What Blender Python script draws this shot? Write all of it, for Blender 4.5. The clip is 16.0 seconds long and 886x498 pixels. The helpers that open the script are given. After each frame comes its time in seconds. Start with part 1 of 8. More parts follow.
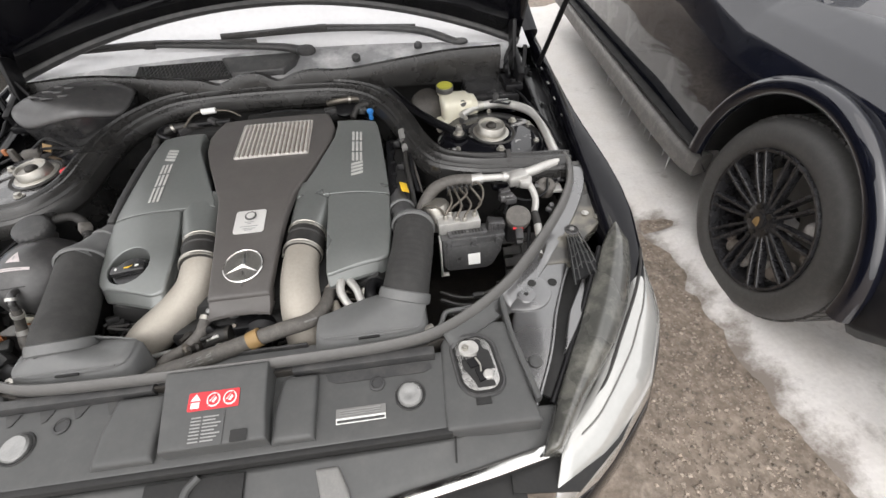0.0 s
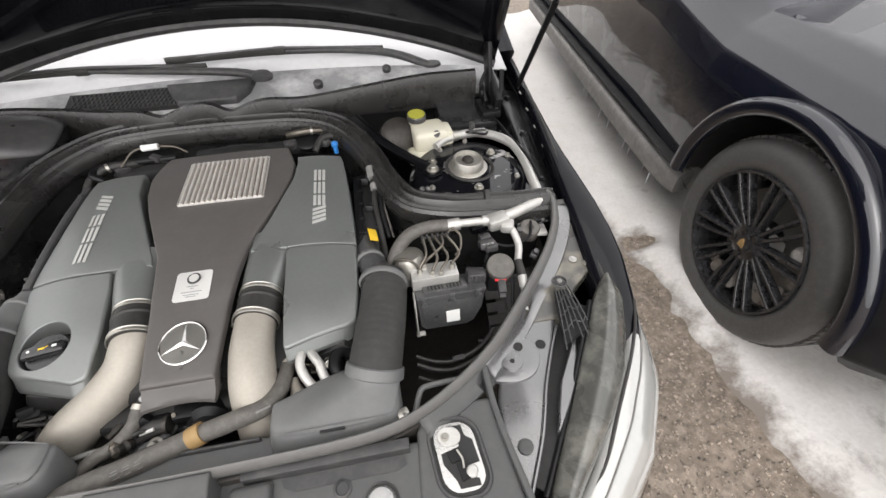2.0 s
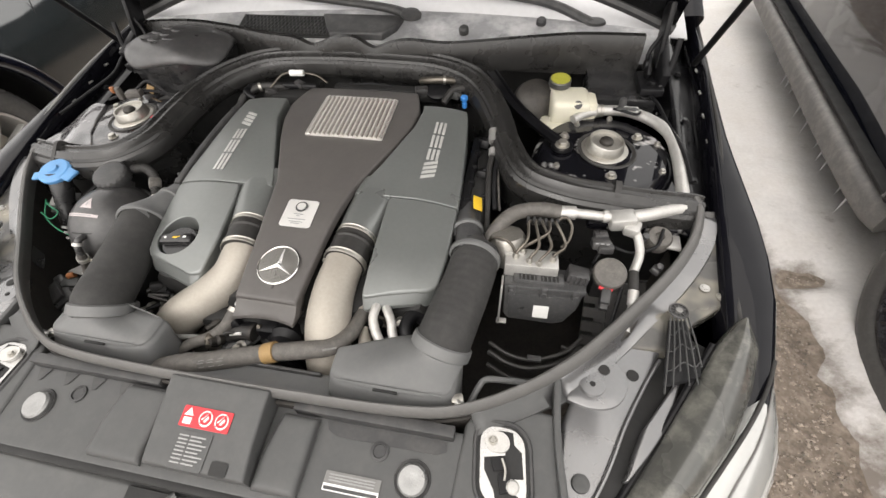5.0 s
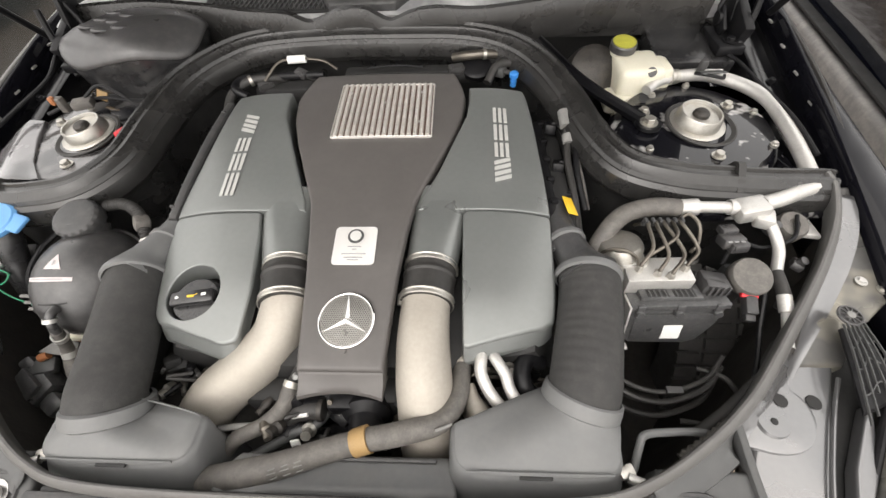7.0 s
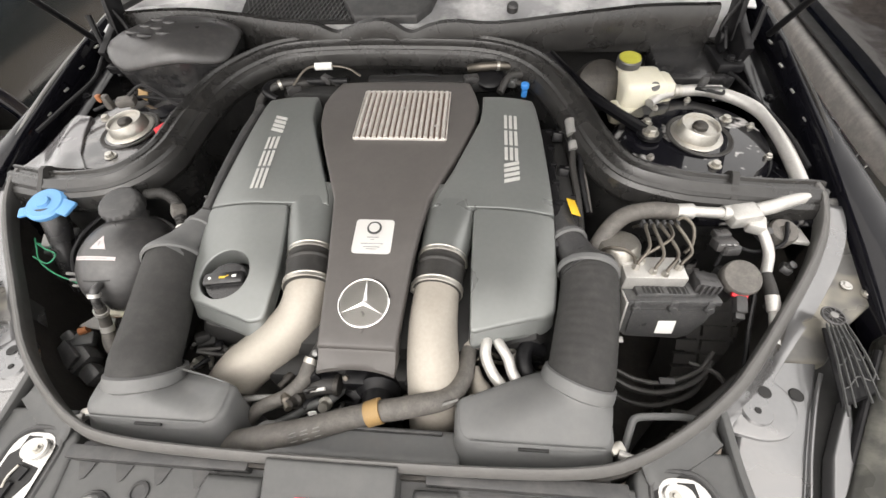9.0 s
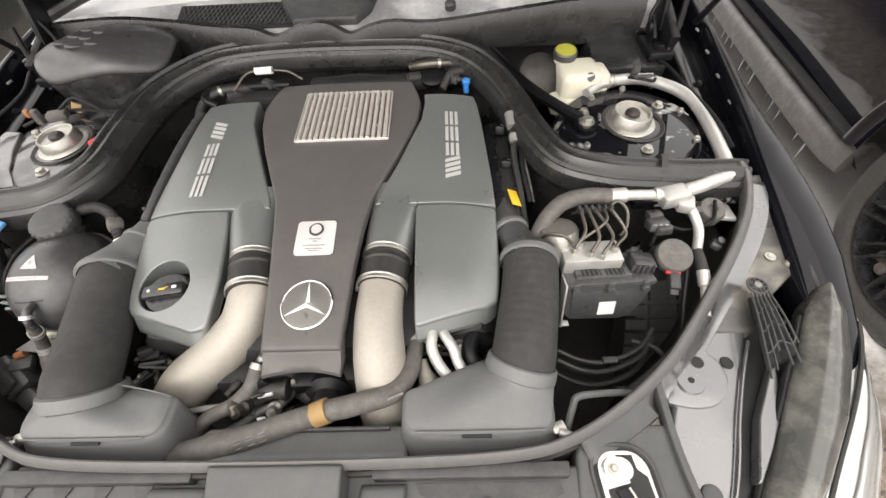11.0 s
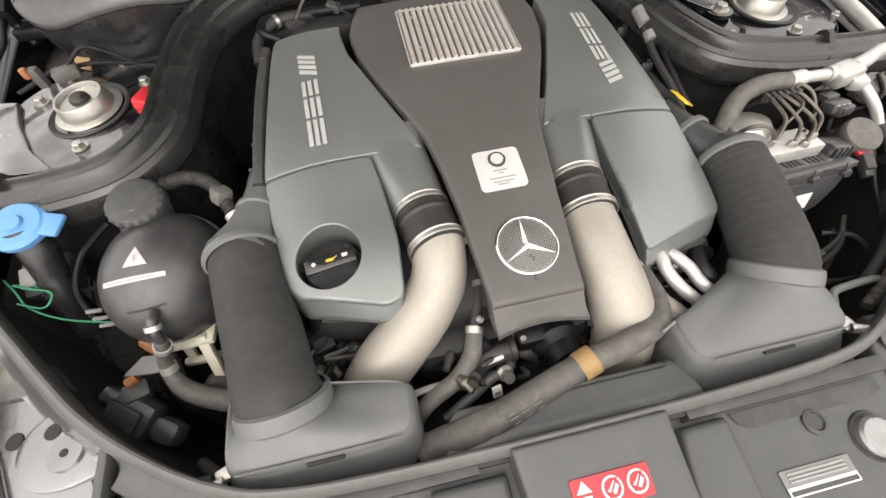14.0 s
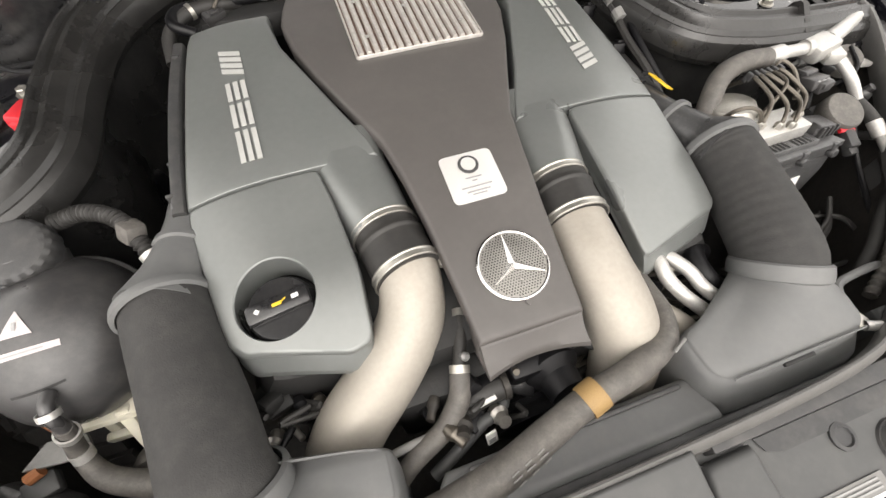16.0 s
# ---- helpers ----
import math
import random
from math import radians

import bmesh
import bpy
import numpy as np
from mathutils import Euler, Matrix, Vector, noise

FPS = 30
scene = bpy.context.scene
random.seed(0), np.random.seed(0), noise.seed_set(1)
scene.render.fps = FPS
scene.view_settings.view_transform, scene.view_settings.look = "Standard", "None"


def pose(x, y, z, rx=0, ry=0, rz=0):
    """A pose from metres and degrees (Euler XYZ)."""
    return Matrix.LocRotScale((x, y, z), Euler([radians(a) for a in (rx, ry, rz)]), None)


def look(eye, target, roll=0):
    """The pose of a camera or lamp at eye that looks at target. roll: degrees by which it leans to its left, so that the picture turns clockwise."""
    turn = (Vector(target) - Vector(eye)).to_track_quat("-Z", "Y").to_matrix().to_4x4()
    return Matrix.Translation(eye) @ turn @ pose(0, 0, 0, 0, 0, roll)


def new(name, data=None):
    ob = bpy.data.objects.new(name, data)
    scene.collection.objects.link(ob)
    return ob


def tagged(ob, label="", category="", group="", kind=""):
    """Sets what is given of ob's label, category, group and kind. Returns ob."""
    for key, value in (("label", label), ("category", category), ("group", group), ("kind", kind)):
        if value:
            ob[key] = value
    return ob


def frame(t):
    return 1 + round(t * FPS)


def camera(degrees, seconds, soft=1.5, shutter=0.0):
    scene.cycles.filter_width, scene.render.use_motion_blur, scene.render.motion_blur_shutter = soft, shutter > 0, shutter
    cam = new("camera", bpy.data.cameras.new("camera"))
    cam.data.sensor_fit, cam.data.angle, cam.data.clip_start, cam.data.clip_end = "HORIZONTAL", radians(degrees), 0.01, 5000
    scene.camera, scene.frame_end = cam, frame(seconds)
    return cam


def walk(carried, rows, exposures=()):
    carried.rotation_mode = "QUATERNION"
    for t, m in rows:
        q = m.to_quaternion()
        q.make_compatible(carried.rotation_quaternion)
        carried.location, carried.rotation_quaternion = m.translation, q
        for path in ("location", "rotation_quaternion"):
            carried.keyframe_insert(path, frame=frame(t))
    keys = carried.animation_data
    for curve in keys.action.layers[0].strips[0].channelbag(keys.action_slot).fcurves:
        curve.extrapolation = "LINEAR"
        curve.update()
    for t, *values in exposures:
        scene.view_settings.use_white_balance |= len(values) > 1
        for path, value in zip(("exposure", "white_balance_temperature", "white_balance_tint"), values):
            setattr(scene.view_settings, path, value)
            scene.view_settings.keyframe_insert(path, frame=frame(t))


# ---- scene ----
cam = camera(95.0, 16.0)
PATH = [
    (0, (0.332, 0.062, 1.362), (0.47, 1.481, -0.042), -2.6),
    (0.5, (0.315, 0.113, 1.38), (0.643, 1.558, 0.036), -2.8),
    (1, (0.326, 0.168, 1.377), (0.833, 1.532, 0.005), -2.6),
    (1.5, (0.322, 0.186, 1.376), (0.843, 1.511, -0.028), -1.3),
    (2, (0.363, 0.198, 1.373), (0.598, 1.606, -0.028), -1.4),
    (2.5, (0.428, 0.225, 1.361), (0.151, 1.588, -0.076), -1.0),
    (3, (0.42, 0.231, 1.361), (0.04, 1.521, -0.119), -5.2),
    (3.5, (0.417, 0.234, 1.351), (0.064, 1.503, -0.154), -5.0),
    (3.7, (0.413, 0.239, 1.352), (0.096, 1.512, -0.158), -3.3),
    (5.8, (0.31, 0.298, 1.335), (0.053, 1.585, -0.174), -5.5),
    (6, (0.245, 0.315, 1.332), (0.075, 1.604, -0.188), -5.0),
    (6.5, (0.173, 0.338, 1.31), (0.089, 1.589, -0.248), -3.2),
    (7, (0.165, 0.388, 1.283), (0.049, 1.596, -0.306), -4.4),
    (7.5, (0.155, 0.414, 1.258), (-0.002, 1.579, -0.36), -5.3),
    (8, (0.155, 0.402, 1.273), (-0.028, 1.572, -0.339), -4.9),
    (8.5, (0.159, 0.374, 1.295), (-0.026, 1.577, -0.292), -4.3),
    (9, (0.163, 0.339, 1.306), (0.009, 1.582, -0.253), -3.7),
    (9.5, (0.191, 0.309, 1.319), (0.139, 1.599, -0.209), -2.8),
    (9.7, (0.219, 0.311, 1.323), (0.2, 1.616, -0.191), -3.2),
    (11.8, (0.218, 0.335, 1.281), (0.149, 1.556, -0.301), -4.0),
    (12, (0.173, 0.307, 1.277), (0.17, 1.586, -0.261), -2.6),
    (12.5, (0.067, 0.272, 1.281), (0.163, 1.53, -0.271), -0.6),
    (13, (0.004, 0.281, 1.262), (0.134, 1.522, -0.301), -0.0),
    (13.5, (-0.072, 0.331, 1.226), (0.092, 1.499, -0.389), -0.9),
    (14, (-0.13, 0.388, 1.212), (0.062, 1.474, -0.457), -3.0),
    (14.5, (-0.155, 0.414, 1.193), (0.167, 1.504, -0.452), -0.9),
    (15, (-0.161, 0.447, 1.177), (0.231, 1.458, -0.503), 0.7),
    (15.5, (-0.143, 0.456, 1.173), (0.203, 1.455, -0.524), -1.1),
    (16, (-0.12, 0.46, 1.167), (0.23, 1.464, -0.527), 0.0),
]
walk(cam, [(t, look(eye, target, roll)) for t, eye, target, roll in PATH],
     [(t, e, k, 11) for t, e, k in ((0, 0.18, 6470), (2, 0.28, 6470), (3.7, 0.25, 6720), (6, 0.42, 6720), (7, 0.56, 6720), (9.7, 0.61, 6740), (12, 0.58, 6740), (14, 0.58, 6770), (16, 0.68, 6800))])

# ---- world and light: an overcast winter day ----
world = bpy.data.worlds.new("world")
scene.world = world
world.use_nodes = True
wn = world.node_tree
sky = wn.nodes.new("ShaderNodeTexSky")
sky.sky_type = "NISHITA"
sky.sun_disc = False
sky.sun_elevation, sky.sun_rotation = radians(52), radians(200)
sky.air_density, sky.dust_density, sky.ozone_density = 1.0, 6.0, 0.6
cloud = wn.nodes.new("ShaderNodeHueSaturation")
cloud.inputs["Saturation"].default_value = 0.10
wn.links.new(sky.outputs[0], cloud.inputs["Color"])
layer = wn.nodes.new("ShaderNodeMix")
layer.data_type = "RGBA"
layer.inputs["Factor"].default_value = 0.55
layer.inputs["B"].default_value = (14.2, 14.1, 13.9, 1)
wn.links.new(cloud.outputs[0], layer.inputs["A"])
wn.links.new(layer.outputs["Result"], wn.nodes["Background"].inputs[0])
wn.nodes["Background"].inputs[1].default_value = 0.15
sun = new("sun", bpy.data.lights.new("sun", "SUN"))
sun.data.energy, sun.data.angle, sun.data.color = 1.0, radians(100), (1.0, 0.93, 0.86)
sun.matrix_world = look((-0.8, -2.6, 5.0), (0, 0.4, 0))


# ---- materials ----
def mat(name, colour, rough=0.5, metal=0.0, vary=0.12, scale=18.0, bump=0.0, bscale=400.0, dust=0.0,
        dustcol=(0.33, 0.31, 0.28), coat=0.0, spec=0.5, rvary=0.1, ior=1.5, crough=0.06, sss=0.0, trans=0.0, dscale=3.0, dmin=0.44, dmax=0.78, ddet=7):
    """Procedural surface: base colour with broad and fine variation, dust or painted sky reflection in patches, uneven
    gloss and fine relief.
    """
    m = bpy.data.materials.new(name)
    m.use_nodes = True
    nt = m.node_tree
    b = nt.nodes["Principled BSDF"]
    N, K = nt.nodes.new, nt.links.new
    tc = N("ShaderNodeTexCoord")
    broad, fine = N("ShaderNodeTexNoise"), N("ShaderNodeTexNoise")
    broad.inputs["Scale"].default_value, broad.inputs["Detail"].default_value = scale, 4
    fine.inputs["Scale"].default_value, fine.inputs["Detail"].default_value = scale * 14, 3
    K(tc.outputs["Object"], broad.inputs["Vector"])
    K(tc.outputs["Object"], fine.inputs["Vector"])
    add = N("ShaderNodeMath")
    add.operation = "ADD"
    K(broad.outputs["Fac"], add.inputs[0])
    K(fine.outputs["Fac"], add.inputs[1])
    ramp = N("ShaderNodeMapRange")
    ramp.inputs["From Min"].default_value, ramp.inputs["From Max"].default_value = 0.6, 1.4
    ramp.inputs["To Min"].default_value, ramp.inputs["To Max"].default_value = 1 - vary, 1 + vary
    K(add.outputs[0], ramp.inputs["Value"])
    mul = N("ShaderNodeVectorMath")
    mul.operation = "SCALE"
    mul.inputs[0].default_value = colour
    K(ramp.outputs[0], mul.inputs["Scale"])
    out = mul.outputs[0]
    if dust:
        dn = N("ShaderNodeTexNoise")
        dn.inputs["Scale"].default_value, dn.inputs["Detail"].default_value = scale * dscale, ddet
        dn.inputs["Roughness"].default_value = 0.68
        K(tc.outputs["Object"], dn.inputs["Vector"])
        dr = N("ShaderNodeMapRange")
        dr.inputs["From Min"].default_value, dr.inputs["From Max"].default_value = dmin, dmax
        dr.inputs["To Max"].default_value = dust
        K(dn.outputs["Fac"], dr.inputs["Value"])
        mix = N("ShaderNodeMix")
        mix.data_type = "RGBA"
        mix.inputs["B"].default_value = (*dustcol, 1)
        K(dr.outputs[0], mix.inputs["Factor"])
        K(out, mix.inputs["A"])
        out = mix.outputs["Result"]
    K(out, b.inputs["Base Color"])
    rr = N("ShaderNodeMapRange")
    rr.inputs["From Min"].default_value, rr.inputs["From Max"].default_value = 0.3, 0.7
    rr.inputs["To Min"].default_value, rr.inputs["To Max"].default_value = max(0.02, rough - rvary), min(1, rough + rvary)
    K(broad.outputs["Fac"], rr.inputs["Value"])
    K(rr.outputs[0], b.inputs["Roughness"])
    b.inputs["Metallic"].default_value = metal
    b.inputs["Coat Weight"].default_value = coat
    b.inputs["Coat Roughness"].default_value = crough
    b.inputs["Coat IOR"].default_value = ior
    b.inputs["Specular IOR Level"].default_value = spec
    b.inputs["Transmission Weight"].default_value = trans
    if sss:
        b.inputs["Subsurface Weight"].default_value = sss
        b.inputs["Subsurface Radius"].default_value = (0.012, 0.012, 0.01)
    if bump:
        bn = N("ShaderNodeTexNoise")
        bn.inputs["Scale"].default_value, bn.inputs["Detail"].default_value = bscale, 3
        K(tc.outputs["Object"], bn.inputs["Vector"])
        bp = N("ShaderNodeBump")
        bp.inputs["Strength"].default_value, bp.inputs["Distance"].default_value = bump, 0.0015
        K(bn.outputs["Fac"], bp.inputs["Height"])
        K(bp.outputs["Normal"], b.inputs["Normal"])
    return m


COVER = mat("cover_brown", (0.078, 0.072, 0.069), 0.46, 0.0, 0.05, 9, 0.10, 1500, 0.05)
SILVER = mat("cover_silver_grey", (0.20, 0.209, 0.204), 0.34, 0.5, 0.05, 9, 0.06, 1800, 0.05)
PLASTIC = mat("grained_black_plastic", (0.035, 0.035, 0.036), 0.5, 0, 0.15, 14, 0.15, 900, 0.12)
PANEL = mat("grey_panel_plastic", (0.064, 0.065, 0.065), 0.42, 0, 0.06, 11, 0.06, 1100, 0.06, spec=0.40)
BOXP = mat("airbox_plastic", (0.118, 0.120, 0.120), 0.52, 0, 0.06, 11, 0.06, 1100, 0.08, spec=0.55)
RUBBER = mat("rubber", (0.022, 0.021, 0.020), 0.58, 0, 0.2, 16, 0.15, 500, 0.15, (0.12, 0.11, 0.10))
SEAL = mat("seal_rubber", (0.018, 0.0175, 0.017), 0.27, 0, 0.2, 9, 0.15, 200, 0.16, (0.11, 0.106, 0.10), dscale=4.0, dmin=0.46, dmax=0.80, spec=0.6)
FABRIC = mat("hose_rubber_matt", (0.027, 0.0265, 0.026), 0.8, 0, 0.10, 20, 0.3, 700, 0.05)
HOSE = mat("grey_rubber_hose", (0.085, 0.079, 0.073), 0.62, 0, 0.2, 30, 0.2, 600, 0.35, (0.26, 0.24, 0.21))
CAST = mat("satin_cast_aluminium", (0.345, 0.318, 0.278), 0.52, 0.3, 0.10, 14, 0.10, 900, 0.2, (0.28, 0.235, 0.19))
ALU = mat("weathered_aluminium", (0.50, 0.49, 0.47), 0.45, 0.6, 0.16, 40, 0.2, 300, 0.45, (0.66, 0.65, 0.62))
CHROME = mat("chrome", (0.80, 0.79, 0.77), 0.14, 1.0, 0.03, 30)
STEEL = mat("zinc_steel", (0.47, 0.455, 0.42), 0.40, 0.85, 0.15, 30, 0.1, 400, 0.35, (0.30, 0.25, 0.18))
DARKMETAL = mat("dark_cast_metal", (0.045, 0.042, 0.039), 0.5, 0.6, 0.4, 40, 0.4, 160, 0.35, (0.09, 0.075, 0.058), dscale=2.0)
# grime; its black also stands for shade in grooves and uncut holes
GRIMEVOID = mat("grime_and_void_black", (0.012, 0.012, 0.012), 0.7, 0, 0.3, 12, 0.2, 200, 0.12, (0.06, 0.05, 0.045))
PAINT = mat("black_car_paint", (0.004, 0.004, 0.006), 0.22, 0, 0.1, 6, 0.0, 500, 0.02, (0.2, 0.2, 0.19), coat=0.8, ior=1.38, crough=0.03, spec=0.03)
PAINTDUST = mat("black_paint_film", (0.004, 0.004, 0.005), 0.3, 0, 0.15, 5, 0.0, 500, 0.015, (0.25, 0.24, 0.23), coat=0.6, ior=1.4)
# white patches on both tower paints are sky reflections put into the colour
INNER = mat("inner_wing_paint", (0.006, 0.006, 0.008), 0.2, 0, 0.15, 10, 1.0, 30, 0.85, (0.50, 0.49, 0.48), coat=1.0, ior=1.5, crough=0.02, spec=0.03, dscale=1.6, dmin=0.58, dmax=0.66, ddet=3)
SKYPATCHED = mat("sky_patched_tower_paint", (0.008, 0.008, 0.010), 0.22, 0, 0.15, 10, 0.5, 30, 0.24, (0.42, 0.40, 0.39), coat=1.0, ior=1.75, crough=0.03, spec=0.03, dscale=1.1, dmin=0.43, dmax=0.60, ddet=2)
CASE = mat("dusty_black_case", (0.048, 0.048, 0.049), 0.36, 0, 0.15, 20, 0.15, 300, 0.5, (0.13, 0.125, 0.12), spec=0.7, dscale=7.0, dmin=0.50, dmax=0.72)
WINGM = mat("satin_wing_paint", (0.132, 0.132, 0.135), 0.30, 0.5, 0.06, 10, 0.06, 18, 0.25, (0.17, 0.155, 0.145), coat=1.0, ior=1.9, crough=0.14)
BLACKM = mat("black_satin_steel", (0.006, 0.006, 0.007), 0.42, 0, 0.2, 20, 0.1, 300, 0.05, (0.2, 0.19, 0.18), spec=0.25)
# the apron's white patches: mirrored sky painted into its colour
SKYPATCH = mat("sky_patched_apron_paint", (0.02, 0.02, 0.022), 0.2, 0, 0.2, 9, 0.25, 30, 0.24, (0.42, 0.40, 0.41), coat=1.0, ior=1.6, dscale=1.0, dmin=0.40, dmax=0.56, ddet=2)
TEAL = mat("dusty_dark_paint", (0.020, 0.026, 0.028), 0.32, 0, 0.1, 6, 0.0, 500, 0.12, (0.25, 0.25, 0.25), coat=1.0, ior=2.3, crough=0.2, spec=0.05)
STOP = mat("pale_grey_rubber", (0.17, 0.168, 0.163), 0.6, 0, 0.12, 30, 0.1, 500, 0.2)
HOUSE = mat("dusty_lamp_cover", (0.062, 0.062, 0.057), 0.26, 0, 0.15, 6, 0.1, 300, 0.55, (0.21, 0.205, 0.18), coat=0.7, dscale=3.0, dmin=0.47, dmax=0.66, ddet=5)
BAYM = mat("dirty_bay_wall", (0.032, 0.029, 0.026), 0.6, 0, 0.35, 10, 0.3, 120, 0.3, (0.10, 0.085, 0.07))
CURTAIN = mat("rubber_curtain", (0.013, 0.013, 0.013), 0.30, 0, 0.3, 12, 0.3, 60, 0.2, (0.10, 0.095, 0.09))
DISC = mat("pale_stop_face", (0.29, 0.29, 0.286), 0.36, 0.6, 0.12, 40, 0.2, 400, 0.3, (0.16, 0.16, 0.16))
CORNER = mat("stained_corner_plate", (0.085, 0.083, 0.080), 0.28, 0.35, 0.12, 10, 0.06, 60, 0.5, (0.46, 0.42, 0.33), dscale=0.7, dmin=0.56, dmax=0.70, ddet=3)
DOME = mat("smooth_black_plastic", (0.018, 0.018, 0.019), 0.22, 0, 0.10, 14, 0.05, 700, 0.06, spec=0.6)
CREAM = mat("cream_translucent_plastic", (0.60, 0.575, 0.475), 0.42, 0, 0.06, 25, 0.05, 400, 0.12, (0.5, 0.45, 0.32), sss=0.3)
TANKP = mat("tank_black_plastic", (0.040, 0.039, 0.040), 0.36, 0, 0.10, 18, 0.10, 900, 0.10, spec=0.7)
WHITE = mat("white_label", (0.74, 0.74, 0.72), 0.5, 0, 0.04, 40)
LATCHM = mat("polished_latch_steel", (0.48, 0.475, 0.465), 0.24, 1.0, 0.06, 40, 0.05, 300)
MARK = mat("silver_print", (0.52, 0.52, 0.50), 0.42, 0.3, 0.05, 40)
PLATE = mat("brushed_plate", (0.72, 0.71, 0.69), 0.4, 0.4, 0.04, 40)
DULLW = mat("dulled_white_label", (0.50, 0.45, 0.45), 0.5, 0, 0.2, 60, 0, 300, 0.4, (0.30, 0.24, 0.24))
INK = mat("dark_ink", (0.05, 0.05, 0.05), 0.6)
GREYINK = mat("grey_ink", (0.30, 0.30, 0.30), 0.6)
RED = mat("red_label", (0.55, 0.02, 0.03), 0.42, 0, 0.05, 30)
YELLOW = mat("yellow_label", (0.75, 0.48, 0.03), 0.5, 0, 0.05, 30)
LIME = mat("yellow_green_cap", (0.36, 0.35, 0.05), 0.5, 0, 0.12, 40)
BLUE = mat("blue_plastic", (0.035, 0.20, 0.55), 0.4, 0, 0.08, 40, 0.05)
PALEBLUE = mat("washer_cap_blue", (0.10, 0.27, 0.52), 0.42, 0, 0.08, 40, 0.05)
SEALG = mat("grey_seal_rubber", (0.088, 0.086, 0.083), 0.46, 0, 0.12, 14, 0.10, 500, 0.2, (0.18, 0.17, 0.16), spec=0.6)
LINE = mat("dull_steel_line", (0.15, 0.135, 0.115), 0.42, 0.8, 0.2, 40)
SCUTTLE = mat("wet_snowy_scuttle", (0.22, 0.22, 0.225), 0.35, 0, 0.1, 6, 0.3, 150, 0.95, (0.72, 0.71, 0.71), spec=0.8, dscale=1.2)
FIN = mat("pale_metal_fins", (0.62, 0.60, 0.57), 0.4, 0.45, 0.2, 60, 0.15, 300, 0.3, (0.30, 0.23, 0.18))
MESHM = mat("badge_mesh_metal", (0.34, 0.33, 0.31), 0.35, 0.7, 0.08, 60)
RUST = mat("rusty_core", (0.14, 0.095, 0.075), 0.6, 0.2, 0.4, 40)
GOLD = mat("ochre_tape", (0.29, 0.185, 0.075), 0.6, 0, 0.15, 60, 0.15)
AMBER = mat("amber_lens", (0.85, 0.20, 0.01), 0.2, 0, 0.05, 40, coat=0.5)
TYRE = mat("tyre_rubber", (0.072, 0.070, 0.068), 0.55, 0, 0.12, 20, 0.25, 300, 0.25, (0.18, 0.17, 0.165))
RIM = mat("satin_black_rim", (0.022, 0.022, 0.025), 0.24, 0.2, 0.12, 20, 0, 300, 0.12, (0.2, 0.2, 0.2), spec=0.8)
SNOW = mat("snow", (0.62, 0.60, 0.58), 0.75, 0, 0.10, 5, 0.8, 45, 0.38, (0.33, 0.29, 0.25), sss=0.1, dscale=1.0)
FROST = mat("frosted_windscreen", (0.56, 0.56, 0.57), 0.45, 0, 0.06, 5, 0.2, 90, 0.2, (0.5, 0.48, 0.5))
LENS = mat("headlight_lens", (0.43, 0.43, 0.415), 0.08, 0.35, 0.05, 7, coat=1.0, ior=1.6)
GREENW = mat("green_wire", (0.02, 0.20, 0.10), 0.5)
COPPER = mat("orange_connector", (0.30, 0.115, 0.045), 0.5, 0, 0.2, 60)
GLASS = mat("dark_window", (0.012, 0.012, 0.014), 0.06, 0, 0.05, 5, coat=1.0)


def snow_material():
    """Snow that thins out into the brown gravel where it lies shallow."""
    m = SNOW
    nt = m.node_tree
    b = nt.nodes["Principled BSDF"]
    N, K = nt.nodes.new, nt.links.new
    src = b.inputs["Base Color"].links[0].from_socket
    at = N("ShaderNodeAttribute")
    at.attribute_name = "depth"
    tc = N("ShaderNodeTexCoord")
    n = N("ShaderNodeTexNoise")
    n.inputs["Scale"].default_value, n.inputs["Detail"].default_value, n.inputs["Roughness"].default_value = 7.0, 9, 0.72
    K(tc.outputs["Object"], n.inputs["Vector"])
    s = N("ShaderNodeMath")
    s.operation = "MULTIPLY_ADD"
    s.inputs[1].default_value, s.inputs[2].default_value = 0.16, -0.08
    K(n.outputs["Fac"], s.inputs[0])
    a = N("ShaderNodeMath")
    a.operation = "ADD"
    K(at.outputs["Fac"], a.inputs[0])
    K(s.outputs[0], a.inputs[1])
    r = N("ShaderNodeMapRange")
    r.inputs["From Min"].default_value, r.inputs["From Max"].default_value = -0.005, 0.035
    K(a.outputs[0], r.inputs["Value"])
    mix = N("ShaderNodeMix")
    mix.data_type = "RGBA"
    mix.inputs["A"].default_value = (0.20, 0.172, 0.15, 1)
    K(r.outputs[0], mix.inputs["Factor"])
    K(src, mix.inputs["B"])
    K(mix.outputs["Result"], b.inputs["Base Color"])


snow_material()


def gravel_material():
    m = mat("icy_gravel", (0.165, 0.132, 0.105), 0.7, 0, 0.4, 5, 1.0, 40, 0.8, (0.37, 0.315, 0.26), dscale=5.0, dmin=0.44, dmax=0.70)
    return m


GRAVEL = gravel_material()


# ---- building helpers ----
def thing(name, base=(0, 0, 0), label="", category="", group="", kind=""):
    e = new(name)
    e.empty_display_size = 0.02
    e.location = base
    return tagged(e, label, category, group, kind)


